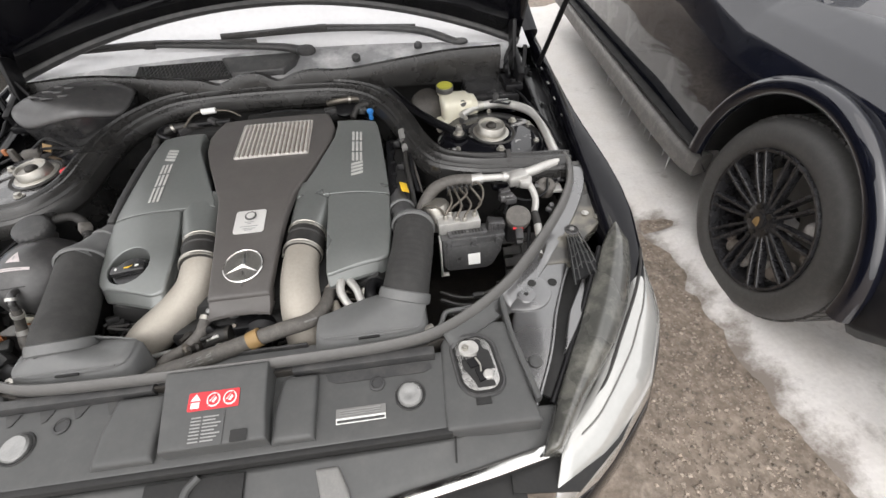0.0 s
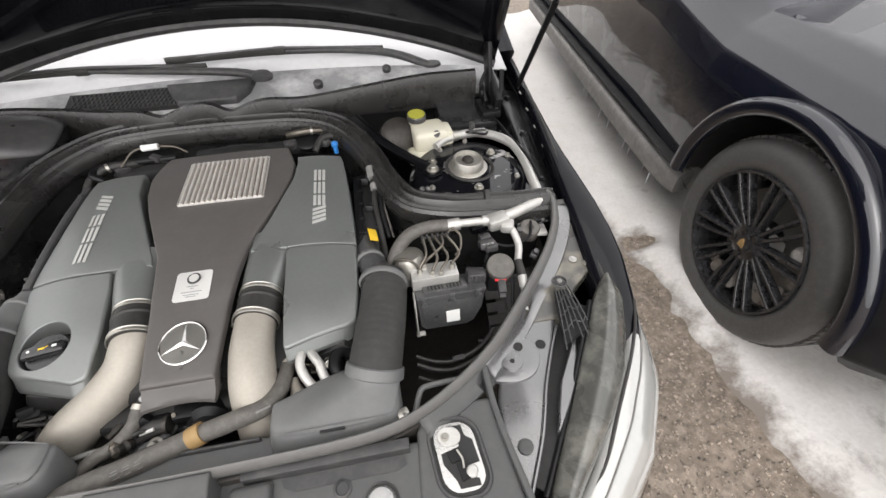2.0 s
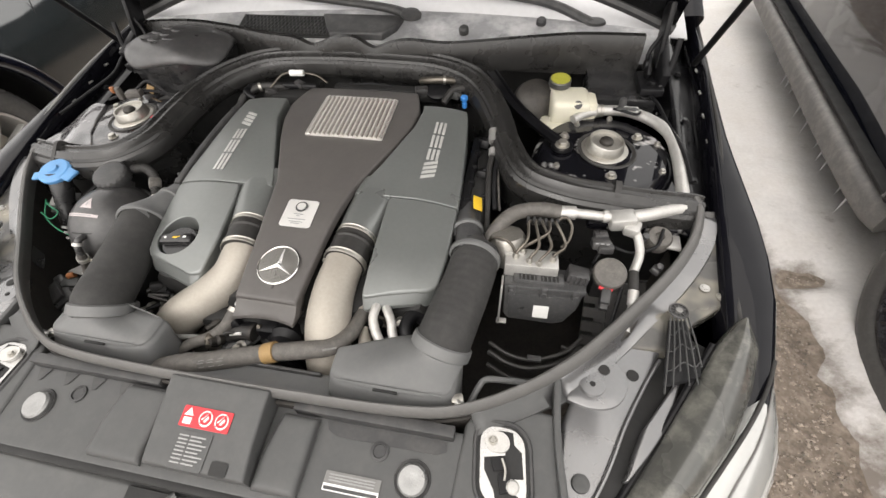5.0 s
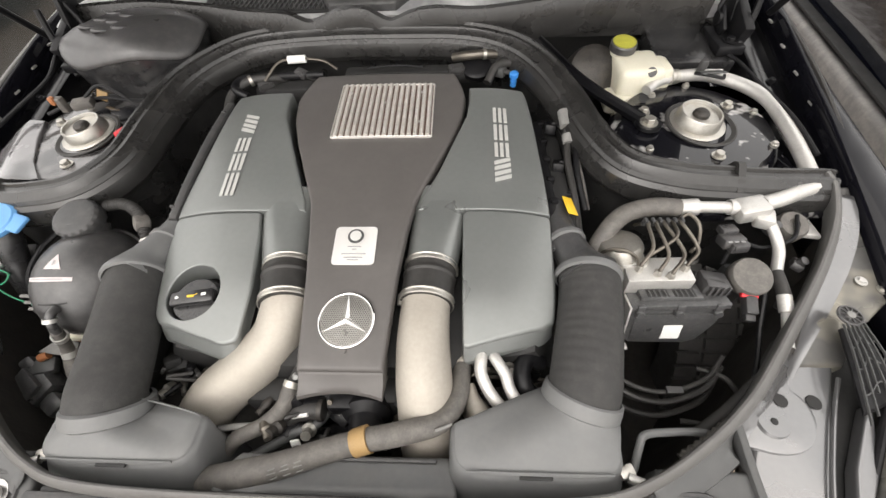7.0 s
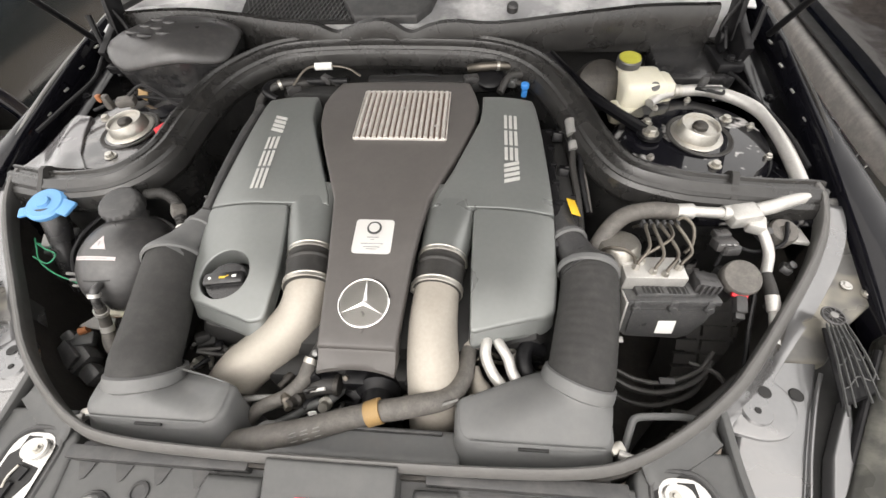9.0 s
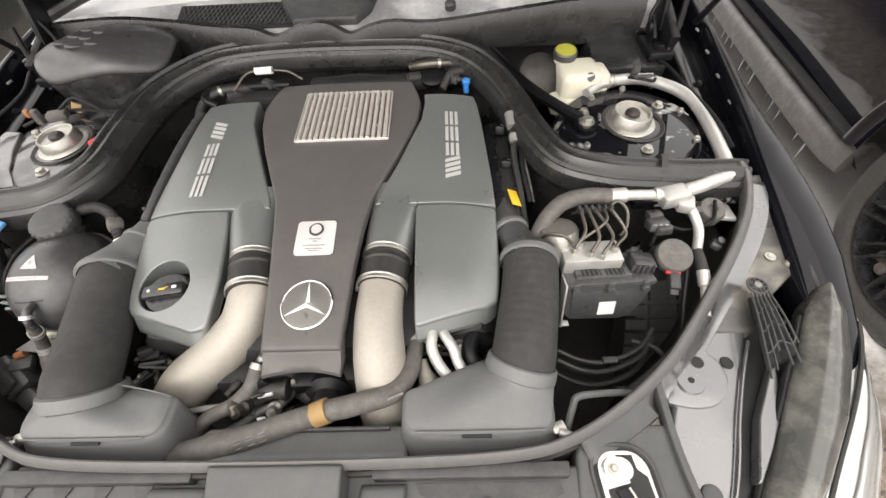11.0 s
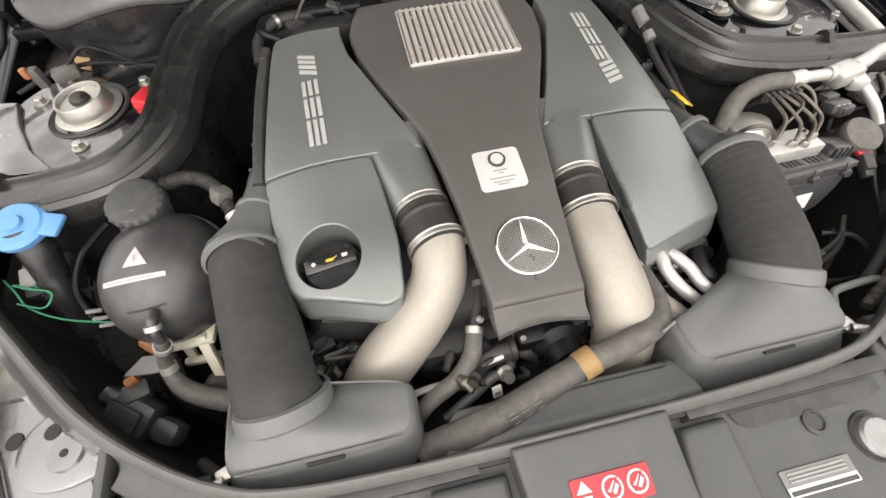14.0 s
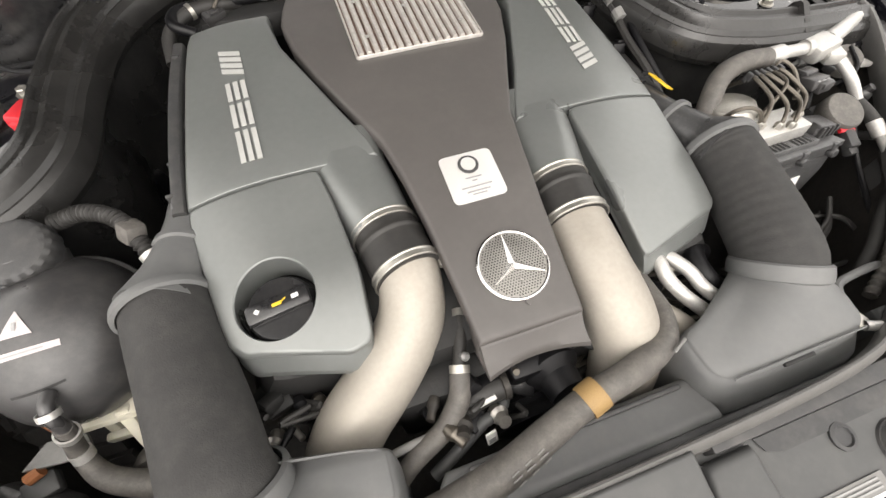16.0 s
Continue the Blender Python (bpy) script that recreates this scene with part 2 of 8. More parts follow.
def part(name, bm, material, parent=None, label="", smooth=True, sharp=35, solid=0.0):
    """Links a bmesh as one mesh object under a thing or a part; coordinates are those of the place."""
    if smooth:
        bm.normal_update()
        for f in bm.faces:
            f.smooth = True
        for e in bm.edges:
            if len(e.link_faces) == 2 and e.calc_face_angle(0) > radians(sharp):
                e.smooth = False
    me = bpy.data.meshes.new(name)
    bm.to_mesh(me)
    bm.free()
    me.materials.append(material)
    ob = new(name, me)
    if parent is not None:
        ob.parent = parent
        if parent.type == "EMPTY":
            ob.matrix_parent_inverse = Matrix.Translation(-parent.location)
    if label:
        ob["label"] = label
    if solid:
        md = ob.modifiers.new("solid", "SOLIDIFY")
        md.thickness, md.offset = solid, -1
    return ob


def join(*bms):
    out = bmesh.new()
    for b in bms:
        me = bpy.data.meshes.new("tmp")
        b.to_mesh(me)
        b.free()
        out.from_mesh(me)
        bpy.data.meshes.remove(me)
    return out


def moved(bm, m):
    bmesh.ops.transform(bm, matrix=m, verts=bm.verts)
    return bm


def box(c, s, bevel=0.003, rot=(0, 0, 0), seg=2):
    bm = bmesh.new()
    bmesh.ops.create_cube(bm, size=1)
    bmesh.ops.scale(bm, vec=s, verts=bm.verts)
    if bevel:
        bmesh.ops.bevel(bm, geom=bm.edges[:], offset=min(bevel, min(s) * 0.45), segments=seg, profile=0.5, affect="EDGES")
    return moved(bm, pose(*c, *rot))


def lathe(profile, seg=32, m=None, cap=True):
    """Turns (radius, height) pairs about the z axis."""
    bm = bmesh.new()
    rings = []
    for r, z in profile:
        if r < 1e-6:
            rings.append([bm.verts.new((0, 0, z))])
        else:
            rings.append([bm.verts.new((r * math.cos(2 * math.pi * i / seg), r * math.sin(2 * math.pi * i / seg), z)) for i in range(seg)])
    for a, b in zip(rings, rings[1:]):
        for i in range(seg):
            j = (i + 1) % seg
            if len(a) == 1 and len(b) > 1:
                bm.faces.new((a[0], b[j], b[i]))
            elif len(b) == 1 and len(a) > 1:
                bm.faces.new((a[i], a[j], b[0]))
            elif len(a) > 1:
                bm.faces.new((a[i], a[j], b[j], b[i]))
    bmesh.ops.recalc_face_normals(bm, faces=bm.faces)
    return moved(bm, m) if m else bm


def aim(p, d, roll=0):
    """A pose at p whose z axis points along d."""
    q = Vector(d).normalized().to_track_quat("Z", "Y")
    return Matrix.Translation(p) @ q.to_matrix().to_4x4() @ pose(0, 0, 0, 0, 0, roll)


def spline(pts, n=8):
    P = [Vector(p) for p in pts]
    P = [P[0] * 2 - P[1]] + P + [P[-1] * 2 - P[-2]]
    out = []
    for i in range(1, len(P) - 2):
        a, b, c, d = P[i - 1:i + 3]
        for k in range(n):
            t = k / n
            out.append(0.5 * ((2 * b) + (c - a) * t + (2 * a - 5 * b + 4 * c - d) * t * t + (3 * b - a - 3 * c + d) * t ** 3))
    out.append(P[-2].copy())
    return out


def sweep(pts, shape, n=8, up=(0, 0, 1), closed_ends=True, twist=None):
    """Carries a closed 2D outline (list of (side, up)) along a smooth line; shape may be a function of the way 0..1."""
    line = spline(pts, n)
    bm = bmesh.new()
    rings = []
    for i, p in enumerate(line):
        d = (line[min(i + 1, len(line) - 1)] - line[max(i - 1, 0)]).normalized()
        side = d.cross(Vector(up))
        if side.length < 1e-4:
            side = Vector((1, 0, 0))
        side.normalize()
        u = side.cross(d)
        s = shape(i / (len(line) - 1)) if callable(shape) else shape
        rings.append([bm.verts.new(p + side * a + u * b) for a, b in s])
    k = len(rings[0])
    for a, b in zip(rings, rings[1:]):
        for i in range(k):
            bm.faces.new((a[i], a[(i + 1) % k], b[(i + 1) % k], b[i]))
    if closed_ends:
        bm.faces.new(rings[0][::-1])
        bm.faces.new(rings[-1])
    bmesh.ops.recalc_face_normals(bm, faces=bm.faces)
    return bm


def circle(r, k=16, sx=1.0, sy=1.0):
    return [(r * sx * math.cos(2 * math.pi * i / k), r * sy * math.sin(2 * math.pi * i / k)) for i in range(k)]


def tube(pts, r, n=8, k=16, up=(0, 0, 1)):
    """A round tube; r is a radius, a list of radii spread along it, or a function of the way 0..1."""
    if callable(r):
        return sweep(pts, lambda t: circle(r(t), k), n, up)
    if isinstance(r, (list, tuple)):
        xs = [i / (len(r) - 1) for i in range(len(r))]
        return sweep(pts, lambda t: circle(float(np.interp(t, xs, r)), k), n, up)
    return sweep(pts, circle(r, k), n, up)


def rounded(w, h, r, k=5):
    """A rounded rectangle outline, w by h, centred."""
    out = []
    for cx, cy, a0 in ((w / 2 - r, h / 2 - r, 0), (-w / 2 + r, h / 2 - r, 90), (-w / 2 + r, -h / 2 + r, 180), (w / 2 - r, -h / 2 + r, 270)):
        for i in range(k):
            a = radians(a0 + 90 * i / (k - 1))
            out.append((cx + r * math.cos(a), cy + r * math.sin(a)))
    return out


def loft(rings, cap=True):
    bm = bmesh.new()
    R = [[bm.verts.new(p) for p in ring] for ring in rings]
    k = len(R[0])
    for a, b in zip(R, R[1:]):
        for i in range(k):
            bm.faces.new((a[i], a[(i + 1) % k], b[(i + 1) % k], b[i]))
    if cap:
        bm.faces.new(R[0][::-1])
        bm.faces.new(R[-1])
    bmesh.ops.recalc_face_normals(bm, faces=bm.faces)
    return bm


def slab(outline, z0, z1, bevel=0.002, m=None):
    """A flat plate with the given plan outline."""
    bm = bmesh.new()
    bm.faces.new([bm.verts.new((x, y, z0)) for x, y in outline])
    r = bmesh.ops.extrude_face_region(bm, geom=bm.faces[:])
    bmesh.ops.translate(bm, vec=(0, 0, z1 - z0), verts=[v for v in r["geom"] if isinstance(v, bmesh.types.BMVert)])
    bmesh.ops.recalc_face_normals(bm, faces=bm.faces)
    if bevel:
        top = [e for e in bm.edges if all(abs(v.co.z - z1) < 1e-6 for v in e.verts)]
        bmesh.ops.bevel(bm, geom=top, offset=bevel, segments=2, profile=0.5, affect="EDGES")
    return moved(bm, m) if m else bm


def panel(ys, xl, xr, zf, r=0.008, skirt=0.02, nu=26, nv=60, hole=None, rend=None, lean=0.0):
    """A pressed cover: between the left and right edges xl, xr (tables over ys) it follows zf(x, y), its rim rounded
    with radius r and turned down by skirt. hole: (x, y, radius, depth)."""
    y0, y1 = ys[0], ys[-1]
    rend = r if rend is None else rend
    def spread(n, e):
        a = [0, 0.12, 0.3, 0.6, 1.0]
        return [q * e for q in a] + [e + (1 - 2 * e) * i / n for i in range(1, n)] + [1 - q * e for q in a[::-1]]
    V = [y0 + (y1 - y0) * t for t in spread(nv, rend / (y1 - y0))]
    bm = bmesh.new()
    G = []
    for y in V:
        a, b = float(np.interp(y, ys, xl)), float(np.interp(y, ys, xr))
        row = []
        for t in spread(nu, min(0.3, r / (b - a))):
            x = a + (b - a) * t
            d = min(x - a, b - x)
            dz = 0.0
            if d < r:
                dz += r - math.sqrt(max(0, r * r - (r - d) ** 2))
            e = min(y - y0, y1 - y)
            if e < rend:
                dz += rend - math.sqrt(max(0, rend * rend - (rend - e) ** 2))
            row.append(bm.verts.new((x, y, zf(x, y) - min(dz, max(r, rend)))))
        G.append(row)
    for a, b in zip(G, G[1:]):
        for i in range(len(a) - 1):
            bm.faces.new((a[i], a[i + 1], b[i + 1], b[i]))
    if hole:
        hx, hy, hr, depth = hole
        c = Vector((hx, hy))
        dead = [f for f in bm.faces if all((v.co.xy - c).length < hr * 1.06 for v in f.verts)]
        bmesh.ops.delete(bm, geom=dead, context="FACES")
        rim = [e for e in bm.edges if len(e.link_faces) == 1 and all((v.co.xy - c).length < hr * 1.4 for v in e.verts)]
        for v in {v for e in rim for v in e.verts}:
            q = c + (v.co.xy - c).normalized() * hr
            v.co.x, v.co.y = q
            v.co.z = zf(q.x, q.y)
        g = bmesh.ops.extrude_edge_only(bm, edges=rim)["geom"]
        for v in [v for v in g if isinstance(v, bmesh.types.BMVert)]:
            v.co.z -= depth
    outer = [e for e in bm.edges if len(e.link_faces) == 1 and (not hole or any((v.co.xy - Vector(hole[:2])).length > hole[2] * 1.3 for v in e.verts))]
    g = bmesh.ops.extrude_edge_only(bm, edges=outer)["geom"]
    cy = (y0 + y1) / 2
    for v in [v for v in g if isinstance(v, bmesh.types.BMVert)]:
        v.co.z -= skirt
    bmesh.ops.recalc_face_normals(bm, faces=bm.faces)
    return bm


def table(xs, vs):
    return lambda t: float(np.interp(t, xs, vs))


def bolt(p, r=0.008, h=0.006, d=(0, 0, 1)):
    """A hexagon bolt head on its washer."""
    return join(lathe([(0, 0), (r * 1.5, 0), (r * 1.5, 0.0015), (0, 0.0015)], 20, aim(p, d)),
                lathe([(r, 0.0015), (r, h), (r * 0.85, h + 0.001), (0, h + 0.001)], 6, aim(p, d)))


X0 = 0.008   # the car's middle line


# ---- ground ----
def ground_sheet():
    def axis(a, b, step):
        far = [-220, -90, -40, -20, -11, -6.5]
        return [q for q in far if q < a - 1] + list(np.arange(a, b + 1e-6, step)) + [-q for q in far[::-1] if -q > b + 1]
    xs, ys = axis(-3.2, 4.2, 0.06), axis(-2.0, 6.0, 0.06)
    bm = bmesh.new()
    G = []
    for y in ys:
        row = []
        for x in xs:
            z = 0.0
            if -3.3 < x < 4.3 and -2.1 < y < 6.1:
                z = 0.016 * noise.noise((x * 2.1, y * 2.1, 0)) + 0.010 * noise.noise((x * 9, y * 9, 3))
            row.append(bm.verts.new((x, y, z)))
        G.append(row)
    for a, b in zip(G, G[1:]):
        for i in range(len(a) - 1):
            bm.faces.new((a[i], a[i + 1], b[i + 1], b[i]))
    return bm


ground = part("ground", ground_sheet(), GRAVEL)
tagged(ground, "wet brown gravel lot with ice between parked cars", "ground", kind="structure")


def snow_height(x, y):
    edge = 1.47 + 0.03 * math.sin(y * 5) - 0.17 * max(0, min(1, (y - 1.15) / 0.5)) - 0.25 * max(0, min(1, (y - 1.7) / 0.6))
    n = 0.11 * noise.noise((x * 3.1, y * 3.1, 7)) + 0.05 * noise.noise((x * 11, y * 11, 2))
    h = (x - edge) * 0.42 + n * 0.30
    h = min(h, 0.055 + 0.02 * noise.noise((x * 4, y * 4, 9)))
    d = math.hypot((x - 1.56) / 0.13, (y - 1.44) / 0.09)
    h -= 0.08 * max(0, 1 - d)
    if y < 0.95:
        h -= 0.13 * max(0, x - 1.66) * (0.95 - y + 0.2)
    return h


def snow_sheet(x0, x1, y0, y1, fn, step=0.035):
    bm = bmesh.new()
    dl = bm.verts.layers.float.new("depth")
    V = {}
    nx, ny = int((x1 - x0) / step), int((y1 - y0) / step)
    def deep(x, y):
        d = min(x - x0, x1 - x, y - y0, y1 - y)
        return fn(x, y) - 0.16 * max(0.0, 1 - d / (0.35 + 0.2 * noise.noise((x * 2, y * 2, 4))))
    H = {(i, j): deep(x0 + i * step, y0 + j * step) for i in range(nx + 1) for j in range(ny + 1)}
    def vert(i, j):
        if (i, j) not in V:
            x, y = x0 + i * step, y0 + j * step
            V[i, j] = bm.verts.new((x, y, max(-0.012, H[i, j]) + 0.008 * noise.noise((x * 13, y * 13, 5))))
        return V[i, j]
    for i in range(nx):
        for j in range(ny):
            q = ((i, j), (i + 1, j), (i + 1, j + 1), (i, j + 1))
            if max(H[k] for k in q) > -0.025:
                bm.faces.new([vert(*k) for k in q])
    for (i, j), v in V.items():
        v[dl] = H[i, j]
    return bm


tagged(part("snow", snow_sheet(0.95, 3.9, -0.9, 5.5, snow_height), SNOW),
       "trodden dirty snow bank lying between two parked cars", "snow", kind="stuff")
tagged(part("snow", snow_sheet(-3.4, -1.0, 0.2, 5.5, lambda x, y: 0.04 - max(0, x + 1.25) * 0.5 + 0.05 * noise.noise((x * 3, y * 3, 1)), 0.06), SNOW),
       "thin snow lying beside the parked car", "snow", kind="stuff")

def pebbles(n, seed):
    rnd = random.Random(seed)
    bm = bmesh.new()
    for _ in range(n):
        x, y = rnd.uniform(0.95, 1.75), rnd.uniform(-0.35, 1.6)
        if snow_height(x, y) > -0.01:
            continue
        r = 0.0025 + 0.009 * rnd.random() ** 2.4
        q = [Vector((rnd.uniform(0.6, 1), 0, 0)), Vector((0, rnd.uniform(0.6, 1), 0)), Vector((-rnd.uniform(0.6, 1), 0, 0)), Vector((0, -rnd.uniform(0.6, 1), 0)), Vector((0.1, 0.1, 0.6)), Vector((0, 0, -0.4))]
        z = 0.016 * noise.noise((x * 2.1, y * 2.1, 0)) + 0.010 * noise.noise((x * 9, y * 9, 3)) + max(0, snow_height(x, y))
        M = pose(x, y, z + r * 0.32, rnd.uniform(-25, 25), rnd.uniform(-25, 25), rnd.uniform(0, 360)) @ Matrix.Scale(r, 4)
        v = [bm.verts.new(M @ k) for k in q]
        for a, b in ((0, 1), (1, 2), (2, 3), (3, 0)):
            bm.faces.new((v[a], v[b], v[4]))
            bm.faces.new((v[b], v[a], v[5]))
    return bm


STONE = mat("wet_stones", (0.225, 0.185, 0.15), 0.6, 0, 0.4, 25, 0.3, 200, 0.4, (0.42, 0.37, 0.32), dscale=1.5, dmin=0.44, dmax=0.70)


def vary_stones(m):
    """Each stone has its own tone, from dark wet to pale dry."""
    nt = m.node_tree
    b = nt.nodes["Principled BSDF"]
    src = b.inputs["Base Color"].links[0].from_socket
    geo = nt.nodes.new("ShaderNodeNewGeometry")
    tone = nt.nodes.new("ShaderNodeMapRange")
    tone.inputs["To Min"].default_value, tone.inputs["To Max"].default_value = 0.5, 1.6
    nt.links.new(geo.outputs["Random Per Island"], tone.inputs["Value"])
    mul = nt.nodes.new("ShaderNodeVectorMath")
    mul.operation = "SCALE"
    nt.links.new(src, mul.inputs[0])
    nt.links.new(tone.outputs[0], mul.inputs["Scale"])
    nt.links.new(mul.outputs[0], b.inputs["Base Color"])


vary_stones(STONE)
tagged(part("gravel", pebbles(9500, 3), STONE, smooth=False), "loose wet stones scattered over the icy gravel", "gravel", kind="stuff")

# ---- the car whose bonnet is open ----
car = thing("car", (0, 1.2, 0), "black sedan with its bonnet raised over the engine bay", "car")


def fender(s):
    """The wing from the headlight back past the bonnet hinge: top flange, crown and outer side."""
    ys = list(np.linspace(0.50, 2.7, 34))
    crown = table([0.50, 0.6, 0.7, 0.8, 0.9, 1.0, 1.3, 2.0, 2.7], [0.762, 0.783, 0.800, 0.802, 0.790, 0.778, 0.776, 0.80, 0.81])
    top = table([0.50, 0.6, 0.75, 0.95, 1.3, 1.8, 2.7], [0.735, 0.765, 0.81, 0.855, 0.915, 0.955, 0.96])
    inner = table([0.50, 0.6, 0.8, 1.0, 1.4, 2.7], [0.722, 0.722, 0.733, 0.748, 0.775, 0.80])
    rings = []
    for y in ys:
        c, z, i = crown(y), top(y), inner(y)
        b = c + 0.075
        i = min(i, c - 0.012)
        row = [(i, z - 0.05), (i, z - 0.004), (i + 0.004, z), (c - 0.006, z), (c, z - 0.004), (c + 0.012, z - 0.022), (c + 0.035, z - 0.07),
               (b, z - 0.17), (b + 0.012, z - 0.3), (b + 0.005, 0.42), (b - 0.02, 0.28), (b - 0.05, 0.24)]
        rings.append([(X0 + s * x, y, zz) for x, zz in row])
    bm = bmesh.new()
    R = [[bm.verts.new(p) for p in r] for r in rings]
    for a, b in zip(R, R[1:]):
        for k in range(len(a) - 1):
            bm.faces.new((a[k], a[k + 1], b[k + 1], b[k]))
    bmesh.ops.recalc_face_normals(bm, faces=bm.faces)
    return bm


for s in (1, -1):
    part("fender", fender(s), PAINT, car, "glossy black wing with road film", sharp=50, solid=0.0)


def gutter(s):
    """The painted channel between the bay's seal and the wing."""
    ys = list(np.linspace(0.80, 1.62, 18))
    rows = []
    inn = table([0.56, 0.7, 0.85, 1.0, 1.3, 1.62], [0.660, 0.690, 0.712, 0.700, 0.715, 0.72])
    zt = table([0.56, 0.75, 0.95, 1.3, 1.62], [0.755, 0.782, 0.812, 0.865, 0.88])
    out = table([0.56, 0.8, 1.0, 1.4, 1.62], [0.727, 0.738, 0.753, 0.78, 0.785])
    for y in ys:
        a, b, z = inn(y), out(y), zt(y)
        m = (a + b) / 2
        rows.append([(X0 + s * x, y, zz) for x, zz in ((a - 0.004, z - 0.12), (a, z - 0.004), (a + 0.006, z), (m - 0.008, z), (m - 0.002, z - 0.016), (b - 0.004, z - 0.016), (b, z + 0.03))])
    bm = bmesh.new()
    R = [[bm.verts.new(p) for p in r] for r in rows]
    for a, b in zip(R, R[1:]):
        for k in range(len(a) - 1):
            bm.faces.new((a[k], a[k + 1], b[k + 1], b[k]))
    bmesh.ops.recalc_face_normals(bm, faces=bm.faces)
    return bm


for s in (1, -1):
    g = part("wing_channel", gutter(s), PAINTDUST, car, "black painted channel beside the wing", sharp=40)
    for y in (0.95, 1.12, 1.28):
        x = 0.715 + 0.03 * (y - 0.7)
        part("bolt", bolt((X0 + s * x, y, 0.775 + 0.16 * (y - 0.72)), 0.006), PAINTDUST, g)
    for k in range(2, 9):
        y = 0.66 + 0.075 * k
        part("clip", box((X0 + s * (0.736 + 0.042 * (y - 0.66)), y, 0.786 + 0.165 * (y - 0.66)), (0.004, 0.014, 0.004), 0.001), ALU, g)
    # rubber lip along the wing's inner edge; the left one's paleness paints its highlights
    part("edge_strip", tube([(X0 + s * 0.742, 0.62, 0.772), (X0 + s * 0.752, 0.85, 0.825), (X0 + s * 0.766, 1.1, 0.882), (X0 + s * 0.786, 1.5, 0.93)], 0.004, 6, 8), RUBBER if s > 0 else STOP, g)

# the bay's dark hollow
tub = bmesh.new()
outl = [(-0.66, 0.72), (-0.5, 0.55), (-0.36, 0.45), (-0.2, 0.41), (0.22, 0.41), (0.38, 0.45), (0.52, 0.55), (0.68, 0.72), (0.70, 0.9), (0.70, 1.36), (-0.69, 1.36), (-0.69, 0.9)]
lo = [tub.verts.new((x * 0.96, 0.9 + (y - 0.9) * 0.97, 0.36)) for x, y in outl]
hi = [tub.verts.new((x, y, 0.74)) for x, y in outl]
tub.faces.new(lo)
for i in range(len(outl)):
    j = (i + 1) % len(outl)
    tub.faces.new((lo[i], lo[j], hi[j], hi[i]))
part("engine_bay", tub, BAYM, car, "dark grimy sheet-metal walls of the engine bay", smooth=False)

# scuttle wall behind the engine
part("bulkhead", join(box((X0, 1.33, 0.70), (1.40, 0.02, 0.42), 0.004), box((X0, 1.20, 0.66), (0.62, 0.02, 0.30), 0.004)), GRIMEVOID, car)


# strut towers
def tower(s):
    c = Vector((X0 + s * 0.552, 1.0, 0))
    prof = [(0.175, 0.60), (0.150, 0.78), (0.135, 0.822), (0.122, 0.834), (0.0, 0.838)]
    bm = lathe(prof, 40)
    for v in bm.verts:
        v.co.y *= 0.98
    return moved(bm, Matrix.Translation(c))


for s in (1, -1):
    t = part("strut_tower", tower(s), INNER if s > 0 else SKYPATCHED, car, "black painted suspension tower with pale painted patches of sky reflection")
    part("tower_apron", join(box((X0 + s * 0.62, 1.0, 0.79), (0.20, 0.36, 0.02), 0.008), box((X0 + s * 0.665, 1.18, 0.79), (0.10, 0.36, 0.02), 0.008)), INNER if s > 0 else SKYPATCHED, t)
    d = (s * 0.06, -0.05, 1)
    p = (X0 + s * 0.552, 1.0, 0.836)
    part("strut_mount", join(lathe([(0.047, 0.0), (0.049, 0.003), (0.046, 0.005), (0.038, 0.005)], 36, aim(p, d)),
                             lathe([(0.038, 0.000), (0.0375, 0.012), (0.0355, 0.015), (0.0345, 0.023), (0.033, 0.025), (0.0305, 0.0245), (0.029, 0.019), (0.013, 0.018), (0.0, 0.018)], 40, aim(p, d))),
         STEEL, t, "round zinc-plated strut mount")
    part("strut_nut", join(lathe([(0.014, 0.017), (0.013, 0.023), (0.010, 0.026), (0.006, 0.027), (0, 0.027)], 18, aim(p, d))), DARKMETAL, t)
    for a in (35, 155, 275):
        q = (p[0] + 0.086 * math.cos(radians(a)), p[1] + 0.086 * math.sin(radians(a)), 0.836)
        part("bolt", bolt(q, 0.0072, 0.008), STEEL, t)
    part("rubber_ring", lathe([(0.050, 0.0), (0.057, 0.003), (0.059, 0.007), (0.056, 0.009), (0.050, 0.006)], 36, aim((p[0] + 0.004, p[1] - 0.006, p[2] - 0.002), d)), RUBBER, t)
    for a, rr in ((15, 0.112), (80, 0.118), (120, 0.10), (215, 0.115), (330, 0.12)):
        q = (p[0] + rr * math.cos(radians(a)), p[1] + rr * math.sin(radians(a)), 0.833)
        part("stud", lathe([(0.0065, 0), (0.0065, 0.005), (0.0045, 0.006), (0.004, 0.009), (0, 0.009)], 10, aim(q, (0, 0, 1))), STEEL, t)

# glossy black apron whose bright sky reflection is painted on as patches
part("sky_patched_apron", panel([0.875, 0.92, 0.98, 1.04], [-0.700, -0.695, -0.690, -0.685], [-0.560, -0.600, -0.632, -0.655], lambda x, y: 0.838 + 0.05 * (y - 0.9) + 0.06 * (x + 0.65) + 0.003 * math.sin(x * 70 + y * 30), 0.003, 0.012, 14, 18), SKYPATCH, car, "black apron plate with white painted patches of sky reflection")


